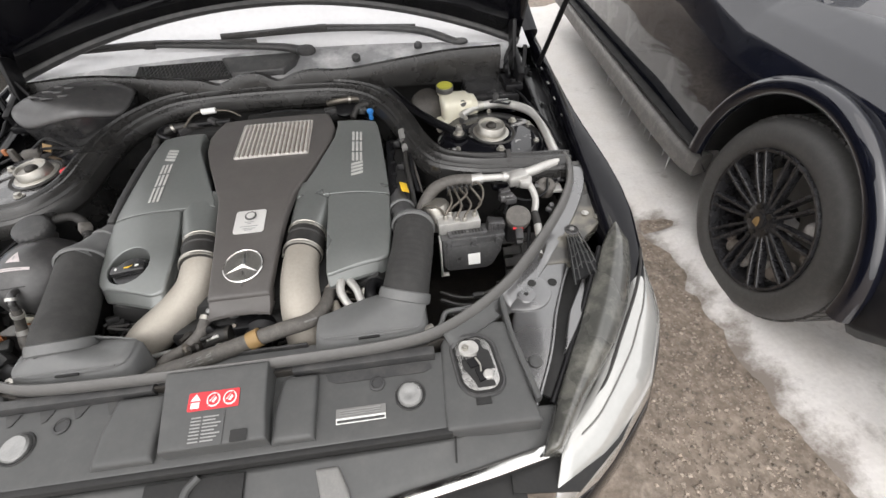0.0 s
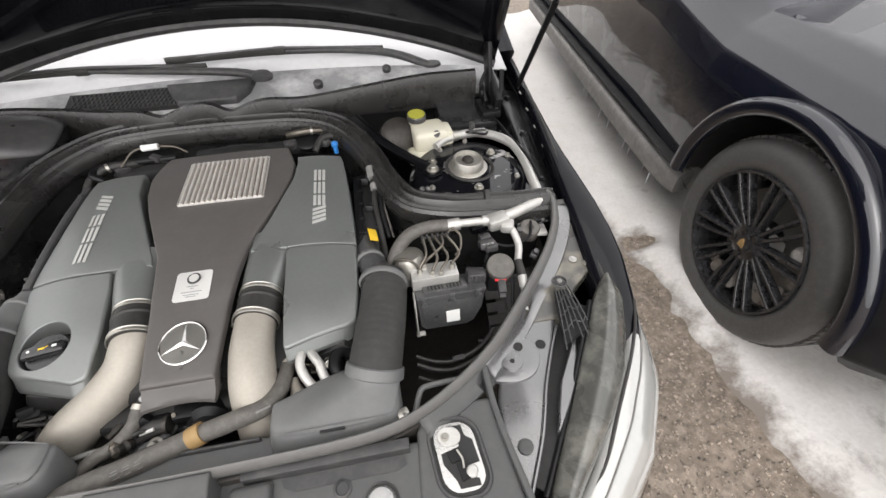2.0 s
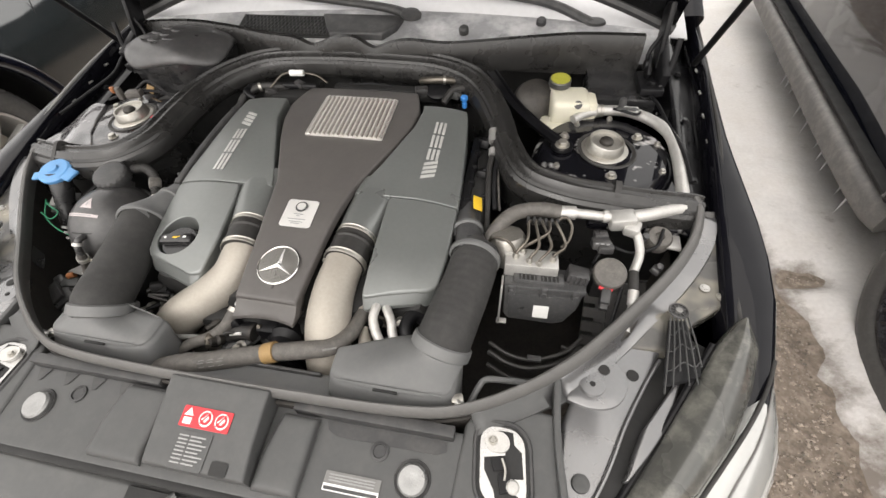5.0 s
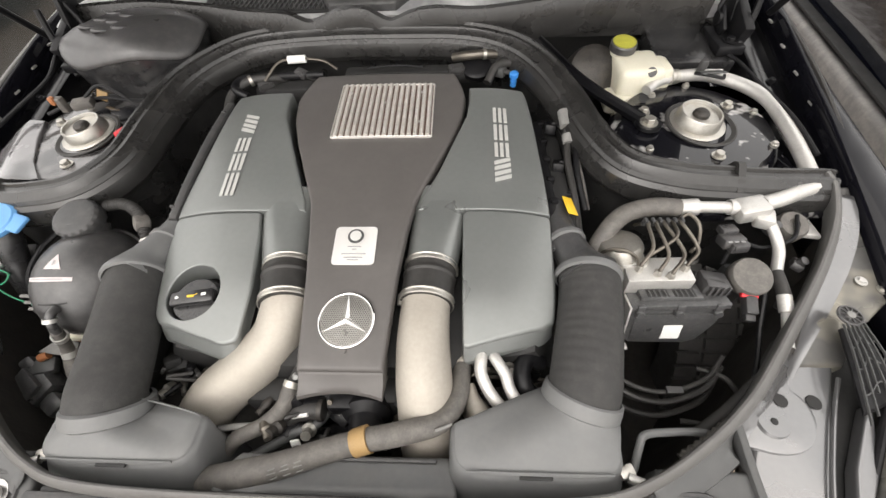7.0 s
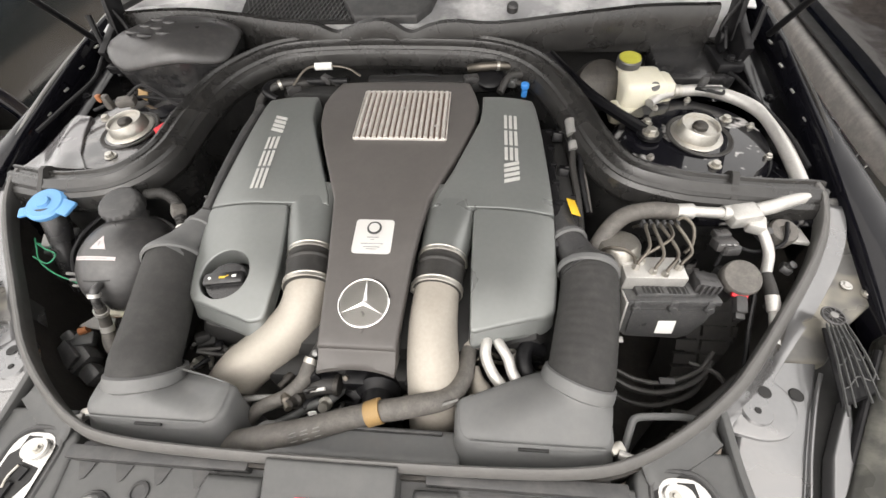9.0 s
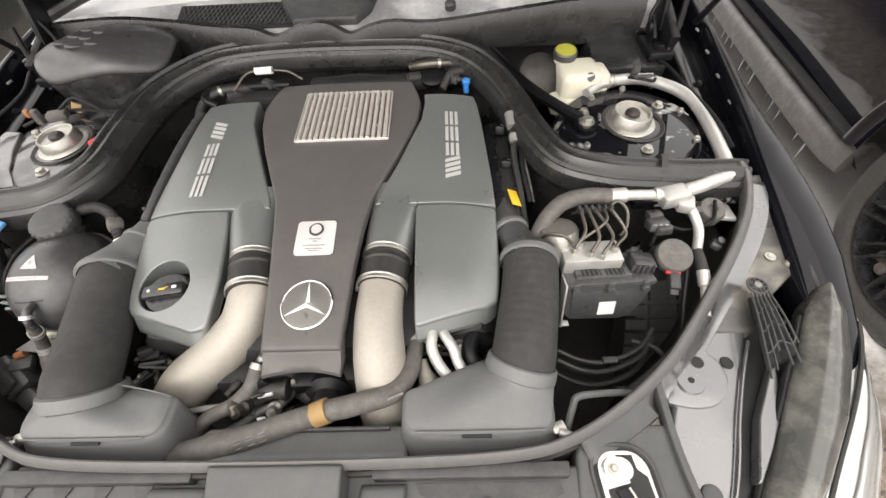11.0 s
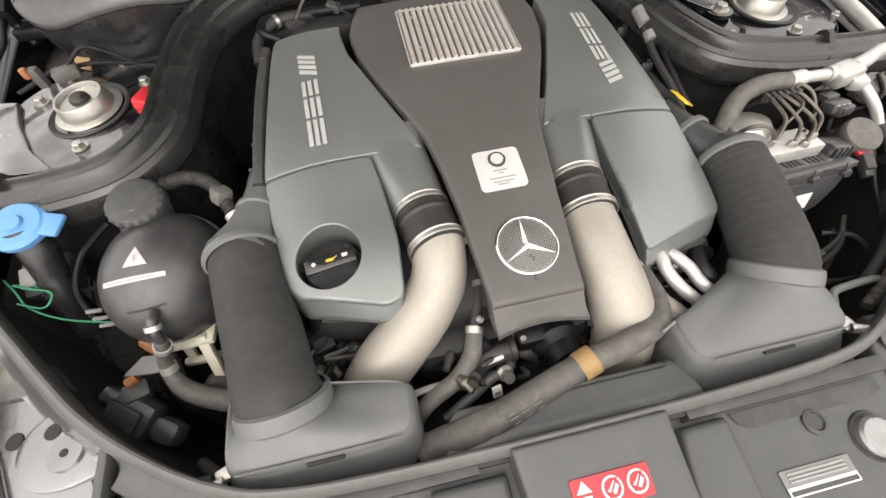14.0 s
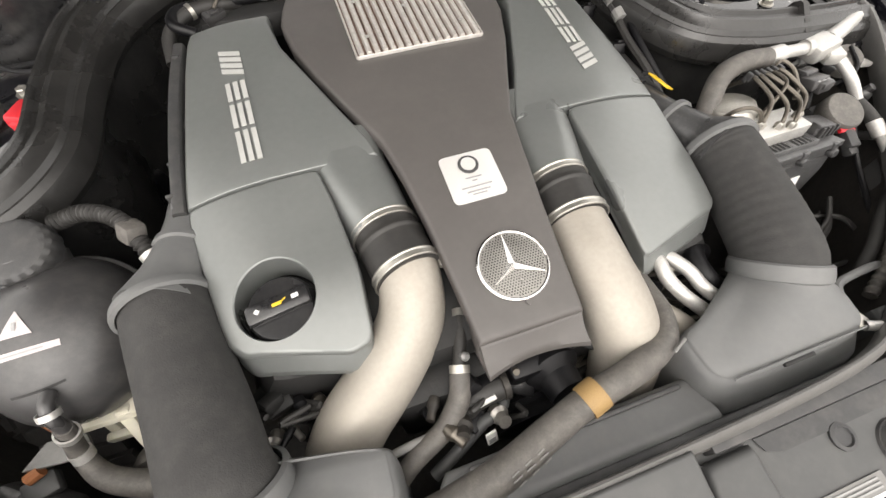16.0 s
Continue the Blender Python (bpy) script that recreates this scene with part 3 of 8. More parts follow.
# ---- rubber seals round the bay ----
half = [(0.703, 0.872, 0.836), (0.7075, 0.846, 0.828), (0.696, 0.80, 0.812), (0.668, 0.75, 0.798), (0.630, 0.70, 0.790), (0.587, 0.65, 0.785), (0.543, 0.60, 0.782), (0.494, 0.55, 0.781), (0.429, 0.50, 0.781),
        (0.352, 0.457, 0.784), (0.275, 0.437, 0.789), (0.115, 0.430, 0.792)]
front_seal = [(X0 + x, y, z) for x, y, z in half] + [(X0 - x, y, z) for x, y, z in half[::-1]]


def lip_shape(t):
    """A flat rubber lip that leans outwards, broad round the corners and slim across the front."""
    w = 0.56 + 0.32 * min(1.0, abs(t - 0.5) / 0.22) ** 2
    k = 0.5 + 0.5 * min(1.0, abs(t - 0.5) / 0.22) ** 2
    return [(a * w * 0.84, b if b > 0 else b * k) for a, b in ((-0.0135, -0.012), (-0.0130, -0.006), (-0.008, 0.0005), (-0.002, 0.0055), (0.004, 0.0075), (0.008, 0.0065), (0.010, 0.003), (0.0095, -0.006), (0.006, -0.024), (-0.011, -0.026))]


part("bay_skirt", sweep([(x, y, z - 0.02) for x, y, z in front_seal], [(-0.009, 0.0), (-0.005, 0.0), (-0.005, -0.22), (-0.009, -0.22)], 6), BAYM, car)
part("front_seal", sweep(front_seal, lip_shape, 6), SEALG, car, "grey rubber weather strip round the bay's front")
rear_seal = [(-0.705, 0.862, 0.836), (-0.61, 0.836, 0.846), (-0.54, 0.828, 0.853), (-0.465, 0.843, 0.858), (-0.420, 0.905, 0.864), (-0.410, 1.00, 0.874), (-0.386, 1.10, 0.888), (-0.335, 1.175, 0.897), (-0.26, 1.222, 0.903), (-0.12, 1.238, 0.905),
             (0.02, 1.236, 0.905), (0.16, 1.226, 0.904), (0.248, 1.192, 0.899), (0.305, 1.130, 0.890), (0.346, 1.045, 0.876), (0.374, 0.958, 0.864), (0.413, 0.888, 0.857), (0.485, 0.858, 0.853), (0.56, 0.852, 0.848), (0.63, 0.852, 0.842), (0.700, 0.857, 0.836), (0.722, 0.858, 0.832)]
part("rear_seal", sweep(rear_seal, [(-0.016, -0.040), (-0.020, -0.010), (-0.0195, 0.002), (-0.0165, 0.0085), (-0.0125, 0.0085), (-0.0105, 0.003), (-0.0065, 0.001), (-0.003, 0.0042), (0.003, 0.0042), (0.007, -0.0005), (0.015, -0.005), (0.018, -0.011), (0.021, -0.011), (0.027, -0.017), (0.030, -0.028), (0.0305, -0.042), (0.026, -0.052)], 7),
     SEAL, car, "thick black rubber seal arching behind the engine", sharp=24)
part("seal_joint", sweep([(-0.615, 0.837, 0.8475), (-0.604, 0.835, 0.8485)], [(a * 1.12, b * 1.10 + 0.0006) for a, b in [(-0.024, -0.036), (-0.027, -0.004), (-0.022, 0.008), (-0.015, 0.013), (-0.009, 0.012), (0.004, 0.001), (0.016, -0.009), (0.029, -0.024), (0.025, -0.048)]], 3), RUBBER, car)
part("seal_joint", sweep([(0.565, 0.852, 0.8485), (0.576, 0.852, 0.8475)], [(a * 1.12, b * 1.10 + 0.0006) for a, b in [(-0.024, -0.036), (-0.027, -0.004), (-0.022, 0.008), (-0.015, 0.013), (-0.009, 0.012), (0.004, 0.001), (0.016, -0.009), (0.029, -0.024), (0.025, -0.048)]], 3), RUBBER, car)
wall = [(x, y + 0.012, z - 0.12) for x, y, z in rear_seal[1:-1]]
part("partition", sweep(wall, lambda t: [(0.030 + 0.011 * math.sin(t * 60) + 0.005 * math.sin(t * 137 + 2), -0.16), (0.038 + 0.011 * math.sin(t * 60) + 0.005 * math.sin(t * 137 + 2), -0.16), (0.032 + 0.007 * math.sin(t * 52 + 1) + 0.003 * math.sin(t * 121), -0.05), (0.030 + 0.004 * math.sin(t * 45 + 1), -0.02), (0.0265, 0.085), (0.018, 0.085), (0.02, -0.02)], 8), CURTAIN, car, "black plastic partition under the rear seal")

# ---- cowl, windscreen and wipers ----
cowl_front = [(-0.70, 1.29, 0.935), (-0.52, 1.285, 0.945), (-0.40, 1.275, 0.94), (-0.28, 1.257, 0.931), (-0.20, 1.25, 0.926), (-0.15, 1.247, 0.910), (-0.09, 1.25, 0.928), (-0.04, 1.25, 0.931), (0.01, 1.246, 0.909), (0.06, 1.25, 0.922), (0.105, 1.252, 0.927), (0.20, 1.254, 0.922), (0.36, 1.262, 0.935), (0.50, 1.27, 0.945), (0.64, 1.27, 0.946)]
part("cowl_seal", sweep(cowl_front, [(-0.010, -0.06), (0.012, -0.06), (0.016, -0.012), (0.008, 0.010), (-0.004, 0.012), (-0.012, 0.0)], 8), SEAL, car, "wavy black rubber seal at the windscreen's foot")
part("seal_wing", loft([[(0.33, 1.262, 0.93), (0.64, 1.262, 0.944), (0.64, 1.262, 0.865), (0.34, 1.262, 0.865)], [(0.33, 1.274, 0.93), (0.64, 1.274, 0.944), (0.64, 1.274, 0.865), (0.34, 1.274, 0.865)]]), SEAL, car, smooth=False)
part("cowl", loft([[(x, y, z) for x, y, z in ((-0.72, 1.272, 0.915), (0.70, 1.272, 0.915), (0.70, 1.272, 0.89), (-0.72, 1.272, 0.89))],
                   [(x, y, z) for x, y, z in ((-0.72, 1.41, 0.950), (0.72, 1.41, 0.950), (0.72, 1.41, 0.925), (-0.72, 1.41, 0.925))]]), SCUTTLE, car, "grey plastic scuttle panel with melting snow")
cg = part("cowl_grille", join(*[box((-0.375 + 0.0105 * i, 1.325, 0.9345), (0.0022, 0.075, 0.003), 0, (14, 0, 22)) for i in range(26)],
                              *[box((-0.375 + 0.0105 * i, 1.325, 0.9348), (0.0022, 0.075, 0.003), 0, (14, 0, -22)) for i in range(26)]), PLASTIC, car, "black mesh air intake")
part("grille_bed", box((-0.24, 1.325, 0.9315), (0.31, 0.085, 0.003), 0, (14.5, 0, 0)), GRIMEVOID, cg)


def screen():
    bm = bmesh.new()
    R = []
    for j in range(13):
        t = j / 12
        R.append([bm.verts.new((X0 + 0.74 * (1 - 0.16 * t) * (2 * i / 24 - 1), 1.40 + 0.72 * t - 0.07 * (2 * i / 24 - 1) ** 2, 0.946 + 0.42 * t - 0.02 * (2 * i / 24 - 1) ** 2)) for i in range(25)])
    for a, b in zip(R, R[1:]):
        for i in range(24):
            bm.faces.new((a[i], a[i + 1], b[i + 1], b[i]))
    return bm


part("windscreen", screen(), FROST, car, "windscreen white with frost and snow", solid=0.006)


def wiper(head, elbow, mid, tip0, tip1):
    w = part("wiper", tube([head, elbow, mid], [0.013, 0.010, 0.006], 8, 10), PLASTIC, car, "black wiper arm")
    part("arm_head", moved(lathe([(0.0, -0.008), (0.018, -0.006), (0.020, 0.004), (0.016, 0.012), (0, 0.014)], 22), aim(head, (0, -0.3, 1)) @ Matrix.Diagonal((1.4, 0.8, 1, 1))), PLASTIC, w)
    part("wiper_blade", join(sweep([tip0, tuple((Vector(tip0) + Vector(tip1)) / 2 + Vector((0, 0.010, 0.006))), tip1], rounded(0.012, 0.018, 0.004, 3), 8),
                             box(mid, (0.035, 0.020, 0.020), 0.005)), RUBBER, w)
    part("blade_frame", tube([tip0, tuple((Vector(tip0) + Vector(tip1)) / 2 + Vector((0, 0.002, 0.016))), tip1], 0.004, 8, 8), PLASTIC, w)
    return w


wiper((0.085, 1.345, 0.958), (-0.02, 1.375, 0.968), (-0.36, 1.41, 0.985), (-0.66, 1.40, 0.985), (-0.06, 1.40, 0.975))
wiper((0.54, 1.375, 0.935), (0.40, 1.41, 0.975), (0.13, 1.425, 0.993), (-0.16, 1.42, 0.990), (0.41, 1.42, 0.978))
for x, y, z in ((0.228, 1.294, 0.940), (0.411, 1.365, 0.937)):
    part("cowl_clip", lathe([(0.012, 0), (0.012, 0.012), (0.008, 0.016), (0, 0.016)], 16, aim((x, y, z), (0, -0.3, 1))), PLASTIC, car)
part("link_cover", panel([1.285, 1.32, 1.36], [-0.12, -0.14, -0.16], [0.02, 0.05, 0.06], lambda x, y: 0.936 + 0.25 * (y - 1.285), 0.006, 0.02, 12, 8), PLASTIC, car, "black wiper linkage cover")


# ---- raised bonnet ----
def bonnet():
    """The bonnet stands open on its rear hinges: outer skin, inner frame below."""
    ang = radians(56)
    bm = bmesh.new()
    R = []
    for j in range(15):
        t = j / 14
        L = 1.22 * t
        row = []
        for i in range(25):
            u = 2 * i / 24 - 1
            w = 0.70 - 0.05 * t - 0.09 * t ** 4
            bow = 0.10 * (1 - u * u)
            x = X0 + u * w
            a = -0.04 - 0.055 * (1 - u * u) * (1 - t) + L
            y = 1.30 - a * math.cos(ang) + (0.065 * (1 - u * u)) * (1 - t) - bow * 0.0
            z = 0.985 + a * math.sin(ang) + 0.16 * (1 - u * u) * (1 - 0.7 * t)
            row.append(bm.verts.new((x, y, z)))
        R.append(row)
    for a, b in zip(R, R[1:]):
        for i in range(24):
            bm.faces.new((a[i], a[i + 1], b[i + 1], b[i]))
    return bm


hood = part("bonnet", bonnet(), PAINT, car, "raised black bonnet with a dark inner frame", solid=0.022)
part("bonnet_edge", tube([(X0 + u * 0.70, 1.322 + 0.09 * (1 - u * u), 0.948 + 0.125 * (1 - u * u)) for u in np.linspace(-1, 1, 13)], 0.012, 4, 8), PLASTIC, hood)
for s in (1, -1):
    hinge = part("bonnet_hinge", join(box((X0 + s * 0.675, 1.24, 0.90), (0.02, 0.12, 0.07), 0.006, (20, 0, 0)), box((X0 + s * 0.668, 1.27, 0.955), (0.012, 0.05, 0.13), 0.004, (-18, 0, 0)),
                                      box((X0 + s * 0.655, 1.21, 0.875), (0.05, 0.09, 0.018), 0.004), tube([(X0 + s * 0.66, 1.17, 0.86), (X0 + s * 0.685, 1.20, 0.91), (X0 + s * 0.69, 1.22, 0.97)], 0.006, 6, 8)), BLACKM, car, "black steel bonnet hinge")
    part("bolt", bolt((X0 + s * 0.655, 1.185, 0.886), 0.008), BLACKM, hinge)
    part("link", join(tube([(X0 + s * 0.66, 1.235, 0.875), (X0 + s * 0.645, 1.25, 0.92), (X0 + s * 0.665, 1.262, 0.965)], 0.005, 6, 8), box((X0 + s * 0.648, 1.232, 0.90), (0.008, 0.05, 0.03), 0.003, (35, 0, 0)), lathe([(0.012, -0.006), (0.012, 0.006), (0, 0.007)], 14, aim((X0 + s * 0.645, 1.235, 0.905), (-s, 0, 0)))), BLACKM, hinge)
    gas = part("gas_strut", tube([(X0 + s * 0.752, 1.262, 0.90), (X0 + s * 0.752, 1.09, 1.15)], 0.007, 4, 12), BLACKM, car, "black gas strut holding up the bonnet")
    part("rod", tube([(X0 + s * 0.752, 1.09, 1.15), (X0 + s * 0.70, 0.92, 1.44)], 0.004, 4, 10), BLACKM, gas)
# brace between the tower and the bulkhead
for s, nm in ((1, "brace"),):
    part("brace", join(sweep([(0.305, 1.225, 0.880), (0.380, 1.100, 0.858), (0.473, 0.998, 0.842)], [(-0.011, -0.004), (0.011, -0.004), (0.013, 0.005), (0.009, 0.005), (0.007, 0.0), (-0.007, 0.0), (-0.009, 0.005), (-0.013, 0.005)], 6), lathe([(0.022, 0), (0.022, 0.006), (0, 0.006)], 18, aim((0.476, 0.992, 0.840), (0, 0, 1)))),
         PAINTDUST, car, "dark steel cross brace")
    part("bolt", bolt((0.476, 0.992, 0.846), 0.010, 0.009), STEEL, car)


# ---- cabin behind the screen ----
def cabin():
    rings = []
    for y, h, w in ((2.06, 1.36, 0.60), (2.4, 1.41, 0.64), (3.0, 1.41, 0.62), (3.6, 1.33, 0.58), (4.2, 1.08, 0.62), (4.6, 1.0, 0.66), (4.92, 0.92, 0.62)):
        b = 0.885 if y < 4.5 else 0.80
        side = [(b - 0.05, 0.26), (b, 0.34), (b + 0.01, 0.6), (b - 0.03, 0.93), (w + 0.03, h - 0.07), (w - 0.06, h - 0.01), (w * 0.5, h + 0.012)]
        rings.append([(X0 - x, y, z) for x, z in side] + [(X0 + x, y, z) for x, z in side[::-1]])
    return loft(rings)


part("cabin", cabin(), PAINT, car, "black roof and doors behind the windscreen", sharp=50)
for s in (1, -1):
    part("pillar", sweep([(X0 + s * 0.752, 1.40, 0.935), (X0 + s * 0.70, 1.75, 1.16), (X0 + s * 0.615, 2.10, 1.37)], rounded(0.06, 0.05, 0.015, 3), 6), PAINT, car)
    part("side_glass", loft([[(X0 + s * 0.80, 1.75, 0.96), (X0 + s * 0.86, 3.3, 0.96), (X0 + s * 0.85, 3.3, 0.96), (X0 + s * 0.79, 1.75, 0.96)], [(X0 + s * 0.675, 2.10, 1.32), (X0 + s * 0.67, 3.2, 1.36), (X0 + s * 0.66, 3.2, 1.36), (X0 + s * 0.665, 2.10, 1.32)]]), GLASS, car, "dark side window")

# ---- nose: front panel, latches, lamps, bumper ----
def nose_z(x, y):
    """Height of the front panel; it falls away towards the bumper and the sides."""
    return 0.752 + 0.10 * (y - 0.37) - 0.10 * max(0, abs(x - X0) - 0.30) ** 1.5


front = part("front_panel", panel([0.305, 0.34, 0.43], [-0.335, -0.338, -0.345], [0.352, 0.354, 0.362], nose_z, 0.004, 0.03, 30, 16), PANEL, car, "grey moulded plastic panel over the radiator")
mid = part("centre_panel", panel([0.318, 0.36, 0.405, 0.428], [-0.060, -0.064, -0.068, -0.070], [0.090, 0.086, 0.085, 0.085], lambda x, y: 0.783 + 0.26 * (y - 0.36), 0.004, 0.05, 14, 14), PANEL, front, "raised grey centre panel carrying labels")
# wall in darker plastic than the panel, for the shade below the seal
for x0, x1 in ((-0.335, -0.10), (0.115, 0.345)):
    part("rib_wall", box(((x0 + x1) / 2, 0.424, 0.764), (x1 - x0, 0.016, 0.022), 0.002), PLASTIC, front)
# thin dark patches on the panel paint the shade of uncut recesses
for k in range(4):
    x = -0.325 + 0.050 * k
    bm = bmesh.new()
    bm.faces.new([bm.verts.new((a, b, nose_z(a, b) + 0.0012)) for a, b in ((x, 0.4155), (x + 0.024, 0.4155), (x + 0.016, 0.398), (x + 0.010, 0.396))])
    part("recess_shade", bm, PLASTIC, front, smooth=False, solid=0.0008)
# one long dark patch, likewise painted for a pocket's shade
bm = bmesh.new()
bm.faces.new([bm.verts.new((a, b, nose_z(a, b) + 0.0012)) for a, b in ((0.165, 0.4135), (0.335, 0.4135), (0.338, 0.402), (0.325, 0.396), (0.185, 0.396), (0.170, 0.402))])
part("slot", bm, PLASTIC, front, smooth=False, solid=0.0008)
for x0, x1 in ((-0.16, -0.075), (0.092, 0.155)):
    part("step", panel([0.315, 0.36, 0.412], [x0, x0, x0 + 0.01], [x1, x1, x1], lambda x, y: 0.765 + 0.14 * (y - 0.36), 0.008, 0.03, 10, 10), PANEL, front)
for s in (1, -1):
    x = X0 + s * 0.240
    part("screw", lathe([(0.0125, 0), (0.0125, 0.003), (0.009, 0.004), (0.008, 0.002), (0, 0.002)], 22, aim((x, 0.388, nose_z(x, 0.388) - 0.0005), (0, -0.1, 1))), PLASTIC, front, "black plastic clip")
    x = X0 + s * 0.291
    part("rubber_stop", lathe([(0.0195, 0), (0.0195, 0.008), (0.017, 0.011), (0.006, 0.0115), (0, 0.010)], 28, aim((x, 0.363, nose_z(x, 0.363) - 0.002), (0, -0.15, 1))), DISC, front, "pale grey rubber bonnet stop")
    part("stop_well", lathe([(0.0205, 0.001), (0.0235, 0.0025), (0.0245, 0.0)], 28, aim((x, 0.363, nose_z(x, 0.363)), (0, -0.1, 1))), PLASTIC, front)

# latch plates
for s in (1, -1):
    cx = X0 + s * 0.404
    side = part("latch_panel", panel([0.30, 0.34, 0.44, 0.475], [cx - 0.062, cx - 0.062, cx - 0.055, cx - 0.035] if s > 0 else [cx - 0.085, cx - 0.08, cx - 0.07, cx - 0.07], [cx + 0.085, cx + 0.08, cx + 0.07, cx + 0.07] if s > 0 else [cx + 0.062, cx + 0.062, cx + 0.055, cx + 0.035],
                                     lambda x, y: nose_z(x, y) + 0.004, 0.006, 0.03, 18, 22), PANEL, car, "grey plastic corner panel round the bonnet catch")
    zt = nose_z(cx, 0.40) + 0.0045
    ly = 0.398
    ring = lambda w, h, r, z: [(cx + a - s * 0.10 * b, ly + b, z + 0.1 * b) for a, b in rounded(w, h, r, 7)]
    part("latch_recess", loft([ring(0.080, 0.112, 0.032, zt + 0.0005), ring(0.076, 0.108, 0.030, zt + 0.0035), ring(0.070, 0.102, 0.027, zt + 0.0035), ring(0.066, 0.098, 0.025, zt + 0.0006)]), PLASTIC, side)
    part("recess_floor", loft([ring(0.067, 0.099, 0.025, zt + 0.0010), ring(0.067, 0.099, 0.025, zt + 0.0014)]), GRIMEVOID, side)
    spot_at = lambda a, b, h=0.0: (cx + s * (a - 0.10 * b), ly + b, zt + 0.1 * b + h)
    def flat(pts, z0, z1):
        return loft([[spot_at(a, b, z0) for a, b in pts], [spot_at(a, b, z1) for a, b in pts]])
    lt = part("latch", flat(rounded(0.059, 0.091, 0.022, 6), 0.0022, 0.0034), LATCHM, car, "bright metal bonnet catch with a black slot")
    # flat black patch on the plate; the open slot's shade is painted
    part("catch_slot", flat([(a * 1.2, b) for a, b in ((-0.004, 0.041), (0.012, 0.041), (0.013, 0.026), (0.021, 0.018), (0.022, -0.012), (0.008, -0.014), (0.010, -0.030), (0.016, -0.032), (0.016, -0.041), (-0.008, -0.041), (-0.010, -0.030), (-0.020, -0.008), (-0.020, 0.006), (0.003, 0.012), (0.004, 0.030))], 0.0036, 0.0041), GRIMEVOID, lt)
    part("catch_hook", join(flat([(-0.016, 0.004), (0.000, 0.008), (0.002, -0.006), (-0.012, -0.009)], 0.0042, 0.0075), flat([(-0.006, -0.012), (0.007, -0.010), (0.008, -0.030), (-0.004, -0.033)], 0.0042, 0.0085)), BLACKM, lt)
    part("hook_edge", tube([spot_at(-0.001, 0.007, 0.008), spot_at(0.003, -0.006, 0.009), spot_at(0.0015, -0.018, 0.009)], 0.0016, 5, 8), STEEL, lt)
    part("catch_plate", loft([[spot_at(-0.010 + 0.0135 * math.cos(k * math.pi / 12) + (0.006 if math.cos(k * math.pi / 12) > 0.1 else 0), 0.026 + 0.0125 * math.sin(k * math.pi / 12), h) for k in range(24)] for h in (0.0038, 0.0080, 0.0086)]), ALU, lt)
    part("bolt", bolt(spot_at(-0.013, 0.026, 0.0086), 0.0042, 0.004), STEEL, lt)
    part("catch_knob", lathe([(0.0085, 0), (0.0085, 0.005), (0.0065, 0.0075), (0, 0.008)], 20, Matrix.Translation(spot_at(0.012, -0.023, 0.0036))), ALU, lt)
    part("vent_slot", box((cx, 0.338, nose_z(cx, 0.338) + 0.005), (0.024, 0.012, 0.003), 0), GRIMEVOID, side)

# lower lip, black gap and grille top
part("panel_gap", box((X0, 0.303, 0.735), (0.70, 0.012, 0.02), 0.003), GRIMEVOID, car)
part("nose_tray", box((X0, 0.315, 0.664), (0.90, 0.27, 0.010), 0.002), GRIMEVOID, car)
nose_front = table([0.0, 0.15, 0.27, 0.40, 0.525, 0.56], [0.203, 0.214, 0.238, 0.258, 0.283, 0.292])


def bumper_top():
    """Falls from the gap below the front panel to the chrome strip, which it follows."""
    bm = bmesh.new()
    G = []
    for x in np.linspace(-0.545, 0.545, 61):
        a = nose_front(abs(x))
        b = 0.299 + 0.035 * max(0.0, min(1.0, (abs(x) - 0.36) / 0.06))
        row = []
        for q in (0.0, 0.04, 0.12, 0.3, 0.5, 0.7, 0.9, 1.0):
            z = 0.700 + 0.022 * q - 0.30 * max(0.0, abs(x) - 0.30) ** 2 - 0.010 * (1 - min(1.0, q / 0.12)) ** 2
            row.append(bm.verts.new((X0 + x, a + (b - a) * q, z)))
        G.append(row)
    for a, b in zip(G, G[1:]):
        for i in range(len(a) - 1):
            bm.faces.new((a[i], b[i], b[i + 1], a[i + 1]))
    bmesh.ops.recalc_face_normals(bm, faces=bm.faces)
    return bm


lip = part("bumper_top", bumper_top(), PANEL, car, "dark grey plastic panel behind the grille", solid=0.004)
for s in (1, -1):
    part("seam", box((X0 + s * 0.352, 0.287, 0.7215), (0.003, 0.045, 0.003), 0, (8, 0, s * -6)), GRIMEVOID, lip)
# black slab on the panel stands for the dark of an open intake
part("air_opening", join(box((-0.020, 0.262, 0.7165), (0.14, 0.066, 0.005), 0.001, (13, 0, 0))), GRIMEVOID, lip)
part("opening_rib", tube([(-0.03, 0.235, 0.715), (-0.03, 0.275, 0.724), (-0.015, 0.295, 0.727)], 0.006, 5, 8), PANEL, lip)
part("pale_tab", panel([0.215, 0.25, 0.285], [0.165, 0.158, 0.15], [0.21, 0.20, 0.185], lambda x, y: 0.722 + 0.24 * (y - 0.28), 0.006, 0.008, 8, 8), STOP, lip)
part("chrome_strip", sweep([(X0 + x, nose_front(abs(x)) - 0.006, 0.697 - 0.30 * max(0.0, abs(x) - 0.30) ** 2) for x in np.linspace(-0.545, 0.545, 25)], rounded(0.020, 0.012, 0.004, 3), 3), CHROME, car, "chrome grille surround")



